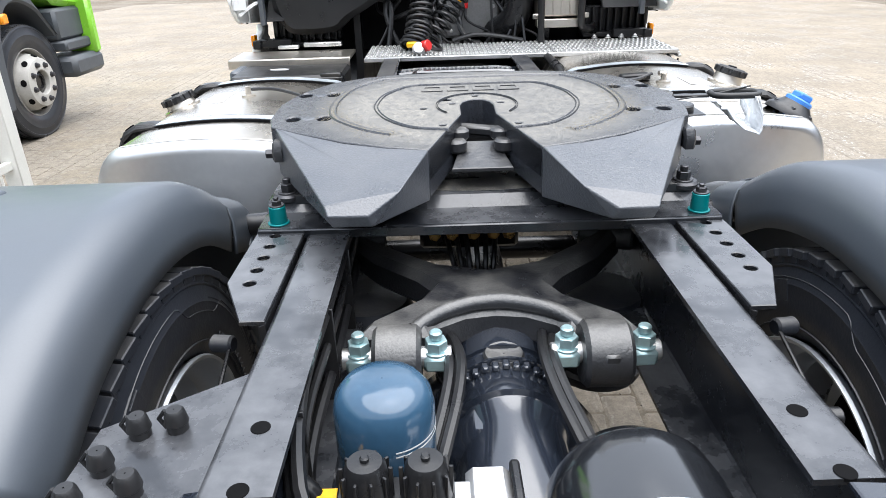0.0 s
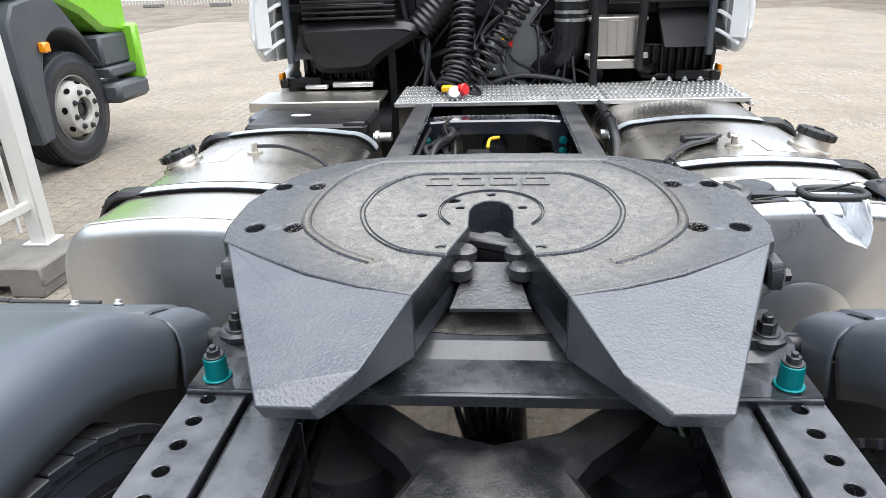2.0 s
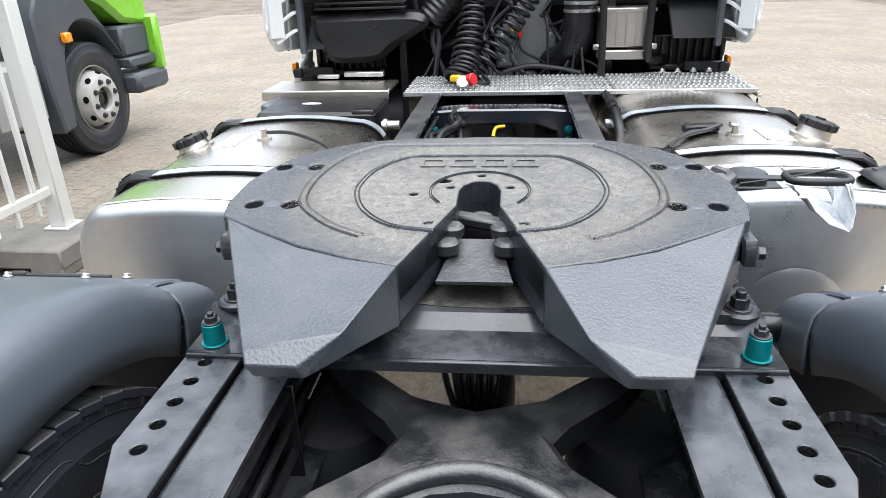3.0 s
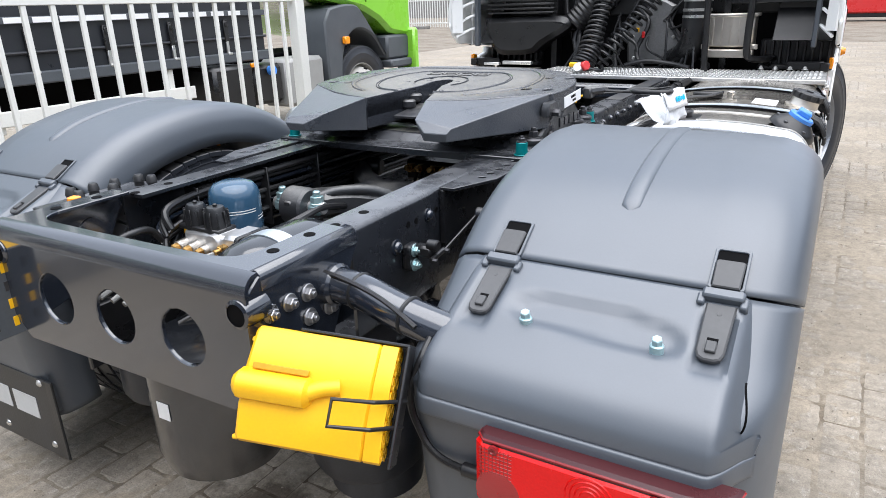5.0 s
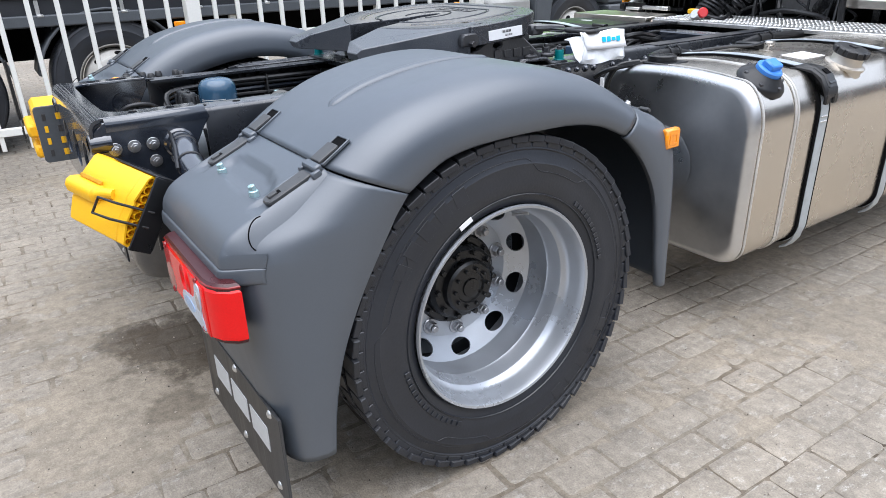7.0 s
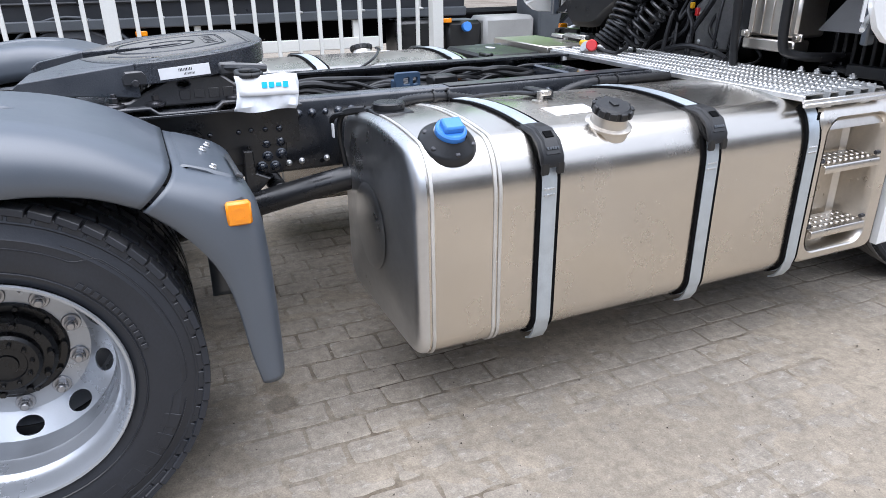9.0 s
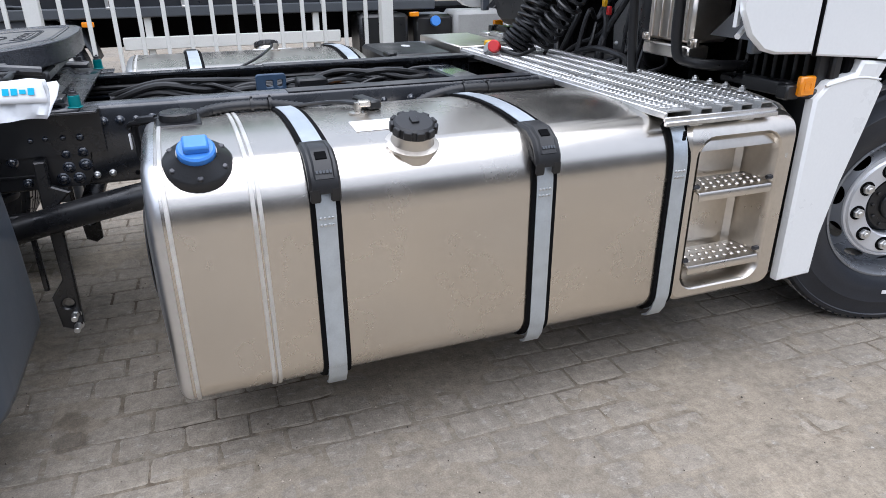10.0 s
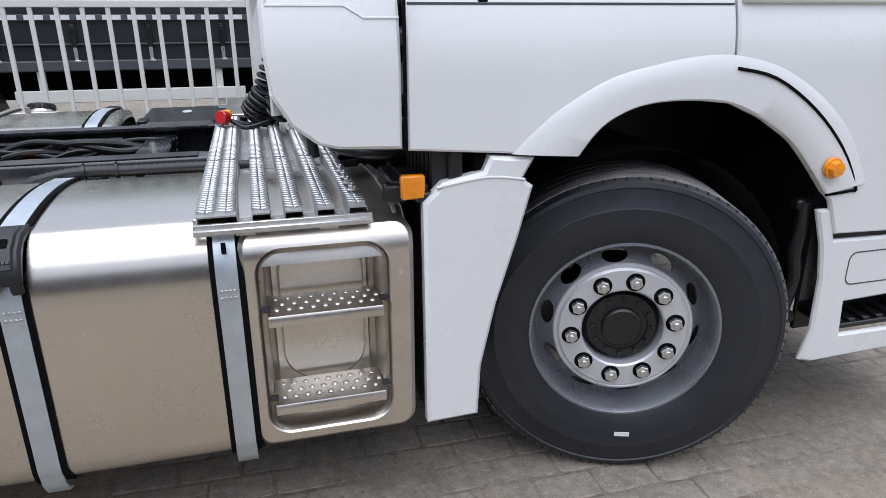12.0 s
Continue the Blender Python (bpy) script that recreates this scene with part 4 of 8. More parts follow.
for k in range(9):
    a = radians(50 + 10 * k)
    part("cast_pad", Geo().box((0.01 + 0.114 * math.cos(a), -0.07 - 0.004 * (k % 2), 0.715 + 0.114 * math.sin(a)), (0.014, 0.02, 0.012), 0.003), GLOSS, axle)
for y in (-0.012, -0.055):
    part("cast_ridge", Geo().lathe([(0.110, -0.003), (0.1205, -0.001), (0.1205, 0.003), (0.110, 0.005)], (0.01, y, 0.715), (0, 1, 0), 36), GLOSS, axle)
part("cast_badge", Geo().lathe([(0.001, 0.004), (0.03, 0.004), (0.036, 0.007), (0.04, 0.0)], (0.01, -0.03, 0.823), (0, -0.05, 1), 24), CAST, axle)

# four point link (x-shaped arm)
left = [(0.0, 0.235), (-0.11, 0.27), (-0.2, 0.35), (-0.3, 0.45), (-0.345, 0.43), (-0.26, 0.30), (-0.16, 0.205), (-0.13, 0.16), (-0.155, 0.105), (-0.25, 0.02), (-0.27, -0.03), (-0.13, -0.03), (-0.115, 0.0), (-0.06, 0.035), (0.0, 0.045)]
poly = left + [(-x, y) for x, y in left[-2:0:-1]]
g = Geo().prism(poly, flat, 0.80, 0.885, b=0.018)
xl = part("suspension_link", g, CAST, truck, "black cast four point suspension link")
part("raised_rim", Geo().tube([(-0.16, -0.01, 0.872), (-0.12, 0.02, 0.885), (-0.06, 0.05, 0.89), (0, 0.06, 0.892), (0.06, 0.05, 0.89), (0.12, 0.02, 0.885), (0.16, -0.01, 0.872)], 0.017, 10, smooth=4), CAST, xl)
for s in (-1, 1):
    part("link_eye", Geo().cyl((s * 0.145, -0.08, 0.855), (s * 0.232, -0.08, 0.855), 0.062, n=24, b=0.008).box((s * 0.19, -0.13, 0.87), (0.03, 0.02, 0.03), 0.006), CAST, xl)
    part("pin", Geo().cyl((s * 0.09, -0.08, 0.858), (s * 0.29, -0.08, 0.858), 0.02, n=14), GALV, xl)
    for x in (0.118, 0.258):
        part("clamp_block", Geo().box((s * x, -0.08, 0.853), (0.046, 0.05, 0.032), 0.006), ZINC, xl, "pale zinc clamp block")
        part("stud_nut", Geo().cyl((s * x, -0.08, 0.868), (s * x, -0.08, 0.874), 0.024, n=16).hexa((s * x, -0.08, 0.873), (s * x, -0.08, 0.895), 0.021).cyl((s * x, -0.08, 0.895), (s * x, -0.08, 0.912), 0.012, n=12, b=0.003), ZINC, xl, "blue zinc stud nut")
    part("front_bush", Geo().cyl((s * 0.25, 0.47, 0.86), (s * 0.38, 0.43, 0.86), 0.035, n=18, b=0.006), CAST, xl)

# air springs beside the frame, seen from above
for s in (-1, 1):
    g = Geo().lathe([(0.001, 0.0), (0.11, 0.0), (0.115, 0.01), (0.115, 0.025), (0.1, 0.03), (0.12, 0.08), (0.12, 0.18), (0.1, 0.23), (0.001, 0.24)], (s * 0.29, 0.36, 0.52), (0, 0, 1), 28)
    part("air_spring", g, RUBBER, truck, "black rubber air spring bellows")
    g = Geo().lathe([(0.001, 0.0), (0.13, 0.0), (0.14, 0.02), (0.14, 0.12), (0.125, 0.18), (0.1, 0.2), (0.001, 0.2)], (s * 0.36, -0.52, 0.40), (0, 0, 1), 28)
    part("air_spring", g, RUBBER, truck)

# air drier canister
FX, FY = -0.19, -0.345
g = Geo().lathe([(0.001, 1.0), (0.035, 0.999), (0.055, 0.992), (0.067, 0.976), (0.0715, 0.955), (0.0715, 0.84), (0.069, 0.835), (0.06, 0.83), (0.001, 0.83)], (FX, FY, 0), (0, 0, 1), 48)
can = part("air_drier_canister", g, FILTER, truck, "deep blue enamelled air drier canister with pale print")
part("base_ring", Geo().lathe([(0.06, 0.80), (0.079, 0.805), (0.079, 0.83), (0.06, 0.835)], (FX, FY, 0), (0, 0, 1), 36), BLACK, can)
for z, a0, a1 in ((0.925, -60, 20), (0.918, -60, 20), (0.9, 25, 60), (0.892, 25, 55), (0.86, -60, -10), (0.852, -60, -15)):
    part("printed_bar", Geo().lathe([(0.0718, z), (0.0721, z + 0.0005), (0.0721, z + 0.0022), (0.0718, z + 0.0027)], (FX, FY, 0), (0, 0, 1), 16, a0 - 60, a1 - 60), PALEPRINT, can)

# protection valve block
VX, VY = -0.135, -0.50
vb = part("valve_block", Geo().box((VX + 0.01, VY + 0.03, 0.865), (0.20, 0.075, 0.07), 0.008).box((VX + 0.085, VY + 0.04, 0.86), (0.06, 0.10, 0.09), 0.01).cyl((VX + 0.03, VY - 0.02, 0.88), (VX + 0.03, VY + 0.06, 0.88), 0.024, n=14), VALVECAST, truck, "cast aluminium air protection valve block")
part("side_cover", Geo().prism(rounded(VY - 0.025, 0.79, VY + 0.095, 0.91, 0.012, 3), side, VX + 0.115, VX + 0.128, b=0.003), BLACK, vb)
part("cap_tray", Geo().box((VX - 0.035, VY + 0.03, 0.905), (0.15, 0.065, 0.012), 0.004), BLACK, vb)
for k in range(2):
    c = (VX - 0.07 + 0.075 * k, VY + 0.03)
    cap = part("valve_cap", Geo().lathe([(0.034, 0.90), (0.033, 0.91), (0.026, 0.958), (0.022, 0.965), (0.001, 0.967)], (*c, 0), (0, 0, 1), 24).cyl((*c, 0.965), (*c, 0.973), 0.006, n=10), BLACK, vb, "ribbed black valve cap")
    for j in range(10):
        a = 2 * math.pi * j / 10
        part("rib", Geo().box((0.0, 0.0, 0.93), (0.006, 0.004, 0.05), 0.001, m=Matrix.Translation((c[0] + 0.031 * math.cos(a), c[1] + 0.031 * math.sin(a), 0)) @ Matrix.Rotation(a, 4, "Z")), BLACK, cap)
for k in range(3):
    x = VX - 0.085 + 0.045 * k
    port = part("brass_port", Geo().cyl((x, VY + 0.01, 0.862), (x, VY - 0.035, 0.858), 0.017, n=14), ALUPLAIN, vb)
    part("union_nut", Geo().hexa((x, VY - 0.033, 0.858), (x, VY - 0.05, 0.856), 0.0135), BRASS, port, "brass union nut")
    part("air_pipe", Geo().tube([(x, VY - 0.045, 0.856), (x - 0.01, VY - 0.09, 0.845), (x - 0.03, VY - 0.16, 0.82), (x - 0.04, VY - 0.25, 0.79)], 0.0075, 8, smooth=4), PIPESTEEL, port)
for k, (x, z) in enumerate(((0.07, 0.87), (0.075, 0.835), (0.065, 0.80))):
    part("union_nut", Geo().hexa((VX + x, VY - 0.01, z), (VX + x, VY - 0.035, z), 0.014).cyl((VX + x, VY - 0.034, z), (VX + x, VY - 0.05, z), 0.010, n=10), BRASS, vb)
    part("air_pipe", Geo().tube([(VX + x, VY - 0.04, z), (VX + x - 0.03, VY - 0.09, z - 0.01), (VX + x - 0.14, VY - 0.19, z - 0.05)], 0.0055, 8, smooth=4), BLACK if k else PIPESTEEL, vb)
part("yellow_connector", Geo().box((VX - 0.125, VY + 0.05, 0.88), (0.035, 0.028, 0.03), 0.004), YELLOW, truck, "yellow cable connector")


def conduit(pts, r, mat=BLACK, name="corrugated_hose", label="", step=0.9):
    """A ribbed hose along a smooth line."""
    p = spline(pts, 10)
    total = [0.0]
    for a, b in zip(p, p[1:]):
        total.append(total[-1] + (b - a).length)
    g, n = Geo(), 10
    count = max(int(total[-1] / (r * step)), 2)
    q, j = [], 0
    for i in range(count * 2 + 1):
        d = total[-1] * i / (count * 2)
        while j < len(total) - 2 and total[j + 1] < d:
            j += 1
        u = (d - total[j]) / max(total[j + 1] - total[j], 1e-6)
        q.append(p[j].lerp(p[j + 1], u))
    vs, fs, nrm = [], [], None
    for i, c in enumerate(q):
        d = (q[min(i + 1, len(q) - 1)] - q[max(i - 1, 0)]).normalized()
        nrm = d.orthogonal() if nrm is None else nrm - d * nrm.dot(d)
        nrm.normalize()
        bi = d.cross(nrm)
        rr = r * (1.0 if i % 2 else 0.86)
        vs += [c + (nrm * math.cos(2 * math.pi * k / n) + bi * math.sin(2 * math.pi * k / n)) * rr for k in range(n)]
    fs = [(i * n + k, i * n + (k + 1) % n, (i + 1) * n + (k + 1) % n, (i + 1) * n + k) for i in range(len(q) - 1) for k in range(n)]
    return part(name, g.add(vs, fs), mat, truck, label)


def cable(pts, r=0.008, mat=BLACK, name="cable", parent=None, label=""):
    return part(name, Geo().tube(pts, r, 8, smooth=5), mat, parent or truck, label)


conduit([(VX - 0.13, VY + 0.05, 0.87), (VX - 0.16, VY + 0.06, 0.905), (VX - 0.175, VY + 0.05, 0.87), (VX - 0.175, VY - 0.02, 0.78)], 0.014)
conduit([(-0.33, -0.66, 0.86), (-0.30, -0.63, 0.905), (-0.24, -0.65, 0.90), (-0.22, -0.67, 0.84), (-0.24, -0.67, 0.78)], 0.012)
for x, dz in ((-0.075, 0.0), (-0.095, -0.008), (0.075, 0.0), (0.092, -0.006)):
    s = -1 if x < 0 else 1
    cable([(x * 1.2, 0.02, 0.84 + dz), (x, -0.1, 0.87 + dz), (x * 1.1, -0.2, 0.86 + dz), (x * 1.1 + s * 0.03, -0.33, 0.83 + dz), (x * 1.1 + s * 0.08, -0.5, 0.75)], 0.010)
for k in range(9):
    z, x = 0.80 + 0.02 * k, -0.335 + 0.012 * (k % 3)
    cable([(x + 0.06, -0.60 + 0.01 * k, z - 0.06), (x + 0.03, -0.50, z - 0.01), (x, -0.3, z + 0.004 * (k % 2)), (x + 0.004, 0.0, z), (x, 0.35, z - 0.004), (x, 0.9, z - 0.01), (x + 0.03, 2.2, z)], 0.0075 if k % 2 else 0.010, GLOSS if k % 3 == 0 else BLACK)
for y in (-0.38, -0.1, 0.15):
    part("cable_tie", Geo().box((-0.322, y, 0.88), (0.055, 0.006, 0.19), 0.002), BLACK, truck)
for k in range(5):
    a0 = 0.03 * k
    cable([(-0.05 - a0, -0.42, 0.80), (-0.02 - a0, -0.47, 0.86 - 0.01 * k), (0.02 - a0 * 0.5, -0.53, 0.85), (0.03, -0.62, 0.80 - 0.01 * k), (-0.02, -0.72, 0.76)], 0.006, GLOSS if k % 2 else BLACK)
conduit([(-0.28, -0.50, 0.80), (-0.27, -0.56, 0.90), (-0.25, -0.63, 0.925), (-0.27, -0.69, 0.90), (-0.31, -0.72, 0.80)], 0.010)

# air reservoir with alloy strap
g = Geo().lathe([(0.001, -0.715), (0.05, -0.71), (0.09, -0.692), (0.116, -0.66), (0.124, -0.62), (0.124, -0.45), (0.118, -0.41), (0.095, -0.375), (0.05, -0.355), (0.001, -0.35)], (0.148, 0, 0.835), (0, 1, 0), 44)
tank = part("air_reservoir", g, SATIN, truck, "gloss black air reservoir held by a pale alloy strap")
part("strap", Geo().lathe([(0.1245, -0.585), (0.127, -0.585), (0.127, -0.54), (0.1245, -0.54)], (0.148, 0, 0.835), (0, 1, 0), 44), STRAP, tank, "pale alloy strap")
part("sticker", Geo().box((-0.03, -0.796, 0.56), (0.04, 0.002, 0.045), 0.0005), PAPER, truck)
low = Geo().lathe([(0.001, 0.33), (0.11, 0.335), (0.15, 0.36), (0.165, 0.41), (0.165, 0.66), (0.15, 0.69), (0.001, 0.70)], (-0.03, -0.63, 0), (0, 0, 1), 40)
part("silencer_tank", low, SATIN, truck, "black rounded reservoir hanging under the rear cross member")
low = Geo().lathe([(0.001, 0.32), (0.09, 0.325), (0.115, 0.35), (0.12, 0.6), (0.001, 0.62)], (0.38, -0.52, 0), (0, 0, 1), 32)
part("rear_bellows", low, RUBBER, truck)

# socket panel with capped test points on the left rail
g = Geo().prism([(-0.39, -0.70), (-0.39, -0.28), (-0.56, -0.40), (-0.56, -0.70)], flat, 0.965, 0.972, b=0.002)
sp = part("socket_panel", g, RAILTOP, truck, "sheet metal panel with capped test couplings")
for x, y in ((-0.455, -0.405), (-0.50, -0.415), (-0.52, -0.48), (-0.53, -0.54), (-0.47, -0.52), (-0.54, -0.60), (-0.49, -0.61)):
    part("test_coupling", Geo().lathe([(0.014, 0.97), (0.014, 0.982), (0.016, 0.984), (0.013, 1.0), (0.010, 1.004), (0.001, 1.004)], (x, y, 0), (0, 0, 1), 16).tube([(x - 0.014, y, 0.975), (x - 0.022, y, 0.99), (x - 0.012, y, 1.002)], 0.003, 6), BLACK, sp, "black capped test coupling")
part("red_coupling_cap", Geo().lathe([(0.016, 0.97), (0.02, 0.98), (0.017, 1.005), (0.001, 1.01)], (-0.43, -0.66, 0), (0, 0, 1), 14), AMBER, sp, "orange-red coupling cap")

# pipes that carry the mudguards
for s in (-1, 1):
    pts = [(s * RX, -0.655, 0.915), (s * (RX + 0.08), -0.657, 0.914), (s * (RX + 0.13), -0.667, 0.91), (s * (RX + 0.2), -0.678, 0.897), (s * 0.70, -0.682, 0.878)]
    pp = part("mudguard_arm", Geo().tube(pts, 0.037, 18, smooth=6).cyl((s * RX, -0.655, 0.915), (s * (RX + 0.04), -0.656, 0.915), 0.045, n=20, b=0.006), GLOSS, truck, "gloss black bent mudguard support tube")
    part("cable_tie", Geo().cyl((s * (RX + 0.088), -0.658, 0.9135), (s * (RX + 0.096), -0.6595, 0.913), 0.0395, n=20, b=0.002), BLACK, pp)
    part("cable_tie", Geo().cyl((s * (RX + 0.215), -0.679, 0.8955), (s * (RX + 0.223), -0.680, 0.8945), 0.0395, n=20, b=0.002), BLACK, pp)
    part("arm_cable", Geo().tube([(s * (RX + 0.02), -0.678, 0.95), (s * (RX + 0.1), -0.690, 0.943), (s * (RX + 0.18), -0.705, 0.928), (s * (RX + 0.26), -0.725, 0.90)], 0.005, 6, smooth=5), BLACK, pp)
    part("front_arm", Geo().cyl((s * RX, 0.535, 0.895), (s * 0.70, 0.555, 0.87), 0.03, n=16).cyl((s * RX, 0.535, 0.895), (s * (RX + 0.03), 0.537, 0.893), 0.042, n=18, b=0.006), CHASSIS, truck)
    part("slanting_pipe", Geo().tube([(s * 0.42, 0.42, 0.57), (s * 0.484, 0.738, 0.656), (s * 0.57, 1.03, 0.732), (s * 0.6, 1.3, 0.77)], 0.045, 20, smooth=4), CHASSIS, truck, "thick satin black pipe running to the tank")
    arm = Geo().prism([(0.70, 0.845), (0.735, 0.845), (0.738, 0.76), (0.79, 0.735), (0.742, 0.69), (0.735, 0.24), (0.705, 0.22), (0.665, 0.24), (0.655, 0.36), (0.70, 0.42), (0.695, 0.70)], side, s * 0.425, s * 0.455, b=0.005, holes=[disc(0.70, 0.33, 0.02, 14)])
    arm.box((s * 0.44, 0.61, 0.655), (0.035, 0.19, 0.035), 0.006).box((s * 0.44, 0.645, 0.52), (0.02, 0.018, 0.27), 0.004)
    arm = part("hanging_bracket", arm, CHASSIS, truck, "black cast bracket hanging from the frame")
    for z in (0.24, 0.285):
        part("bolt", bolt(Geo().cyl((s * 0.44, 0.715, z), (s * 0.50, 0.715, z), 0.011, n=10), (s * 0.45, 0.715, z), (s, 0, 0), 0.013, 0.014), GALV, arm)
    lv = part("level_sensor", Geo().prism(rounded(-0.372, 0.835, -0.322, 0.902, 0.012, 3), side, s * (RX + 0.002), s * (RX + 0.022), b=0.004).box((s * (RX + 0.045), -0.335, 0.885), (0.05, 0.03, 0.03), 0.008), CHASSIS, truck, "black ride height sensor on the rail web")
    for z in (0.886, 0.848):
        part("bolt", bolt(Geo(), (s * (RX + 0.022), -0.347, z), (s, 0, 0), 0.011, 0.01), ZINC, lv)
    part("pivot", Geo().cyl((s * (RX + 0.055), -0.336, 0.902), (s * (RX + 0.085), -0.336, 0.902), 0.014, n=16, b=0.003), CHASSIS, lv)
    part("sensor_arm", Geo().tube([(s * (RX + 0.078), -0.362, 0.872), (s * (RX + 0.078), -0.30, 0.88)], 0.007, 8), CHASSIS, lv)
    for y, z in ((-0.360, 0.873), (-0.301, 0.88)):
        part("arm_nut", Geo().hexa((s * (RX + 0.082), y, z), (s * (RX + 0.095), y, z), 0.006), STEELBOLT, lv)
    part("link_rod", Geo().tube([(s * (RX + 0.08), -0.301, 0.879), (s * (RX + 0.086), -0.132, 0.926)], 0.0036, 8), CHASSIS, lv)
    part("rod_joint", Geo().cyl((s * (RX + 0.08), -0.128, 0.927), (s * (RX + 0.12), -0.120, 0.925), 0.016, n=16, b=0.004), RUBBER, lv)
    for y, z, r in ((-0.24, 0.944, 0.013), (-0.391, 0.904, 0.015)):
        part("web_plug", dome_bolt((s * RX, y, z), s, r), GLOSS, truck)
    # added black plate, fills the dark area under the rail
    part("spring_bracket", Geo().prism([(-0.76, 0.735), (-0.33, 0.735), (-0.38, 0.64), (-0.5, 0.57), (-0.76, 0.57)], side, s * 0.345, s * 0.36, b=0.003), CHASSIS, truck, "added black plate darkening the gap under the rail")

# ---- rear mudguards ----
def guard_skin(pairs, inner=0.6, k=5, bulge=None):
    """A skin from the crown line to the lip of the wheel opening; pairs of (y, z) for both."""
    tops = spline([(a[0], a[1], 0) for a, b in pairs], k)
    lips = spline([(b[0], b[1], 0) for a, b in pairs], k)
    rows = []
    for i, (a, b) in enumerate(zip(tops, lips)):
        d = (tops[min(i + 1, len(tops) - 1)] - tops[max(i - 1, 0)]).normalized()
        inn = Vector((d.y, -d.x, 0))
        row = []
        u = i / k
        x0 = inner[0] + (inner[1] - inner[0]) * u / (len(pairs) - 1) if isinstance(inner, tuple) else inner
        up = bulge(u) if bulge else 0.0
        for x, inward, lift in ((x0, 0.14, 0), (x0, 0.10, 0), (x0 + 0.003, 0.065, 0), (x0 + 0.014, 0.03, 0), (x0 + 0.035, 0.01, 0), (x0 + 0.065, 0.0, 0.0), (x0 + 0.085, 0.0, 0.9), (x0 + 0.10, 0.0, 1.0),
                                (0.9, 0.0, 1.0), (1.085, 0.0, 1.0), (1.1, 0.0, 0.85), (1.12, 0.003, 0.0)):
            q = a + inn * (inward - lift * up)
            row.append((x, q.x, q.y))
        for x, f in ((1.15, 0.03), (1.185, 0.10), (1.21, 0.2), (1.228, 0.34), (1.238, 0.52), (1.243, 0.75), (1.241, 0.95), (1.235, 1.0), (1.22, 1.0)):
            q = a.lerp(b, f)
            row.append((x, q.x, q.y))
        rows.append(row)
    return Geo().grid(rows)


REAR = [((-0.688, 0.29), (-0.575, 0.29)), ((-0.70, 0.42), (-0.56, 0.42)), ((-0.715, 0.55), (-0.53, 0.55)), ((-0.728, 0.68), (-0.475, 0.68)), ((-0.742, 0.79), (-0.415, 0.785)),
        ((-0.736, 0.825), (-0.39, 0.825)), ((-0.70, 0.862), (-0.37, 0.858)), ((-0.61, 0.905), (-0.352, 0.882)), ((-0.5005, 0.977), (-0.333, 0.906))]
CROWN = [((-0.498, 0.983), (-0.331, 0.908)), ((-0.40, 1.047), (-0.25, 0.957)), ((-0.28, 1.099), (-0.18, 0.978)), ((-0.12, 1.133), (-0.08, 0.988)), ((0.04, 1.143), (0.05, 0.99)),
         ((0.2, 1.121), (0.18, 0.985)), ((0.34, 1.073), (0.29, 0.965)), ((0.47, 0.998), (0.385, 0.925))]
FRONT = [((0.474, 0.99), (0.39, 0.918)), ((0.56, 0.96), (0.455, 0.86)), ((0.635, 0.925), (0.51, 0.79)), ((0.672, 0.86), (0.55, 0.71)), ((0.685, 0.70), (0.575, 0.6)), ((0.69, 0.5), (0.59, 0.48)), ((0.688, 0.37), (0.61, 0.38))]

LID = spline([(-0.498, 0.980, 0), (-0.55, 0.957, 0), (-0.62, 0.926, 0), (-0.685, 0.897, 0), (-0.728, 0.872, 0), (-0.752, 0.84, 0), (-0.759, 0.812, 0), (-0.7575, 0.808, 0), (-0.7635, 0.803, 0), (-0.765, 0.778, 0), (-0.758, 0.77, 0), (-0.742, 0.768, 0)], 6)
LATCHES = (0.729, 1.124)


def step_up(v, a, b):
    u = min(max((v - a) / (b - a), 0.0), 1.0)
    return u * u * (3 - 2 * u)


def cover_rows():
    """The raised rear cover: rolled ends, a pressed grip hollow between the screws, and a groove under each latch."""
    xs = [0.640 + 0.0035 * i for i in range(9)] + [0.675 + 0.0075 * i for i in range(64)] + [1.155 + 0.005 * i for i in range(12)]
    rows = []
    for i, q in enumerate(LID):
        d = (LID[min(i + 1, len(LID) - 1)] - LID[max(i - 1, 0)]).normalized()
        inn = Vector((-d.y, d.x, 0)) if q.y > 0.84 else Vector((1, 0, 0))
        row = []
        for x in xs:
            left, right = 1 - step_up(x, 0.640, 0.70), step_up(x, 1.150, 1.222)
            dip = 0.055 * left ** 2 + 0.09 * right
            u, v = (x - 0.935) / 0.16, (q.x + 0.598 + 0.05 * (x - 0.935)) / 0.036
            dip += 0.013 * (1 - step_up(math.hypot(u, v) if v > 0 else (u ** 4 + v ** 4) ** 0.25, 0.80, 1.05))
            for lx in LATCHES:
                dip += 0.009 * (1 - step_up(abs(x - lx), 0.022, 0.031)) * step_up(q.x, -0.668, -0.64) * step_up(-q.x, 0.53, 0.545)
            row.append((x, q.x + inn.x * dip, q.y + inn.y * dip))
        rows.append(row)
    return rows


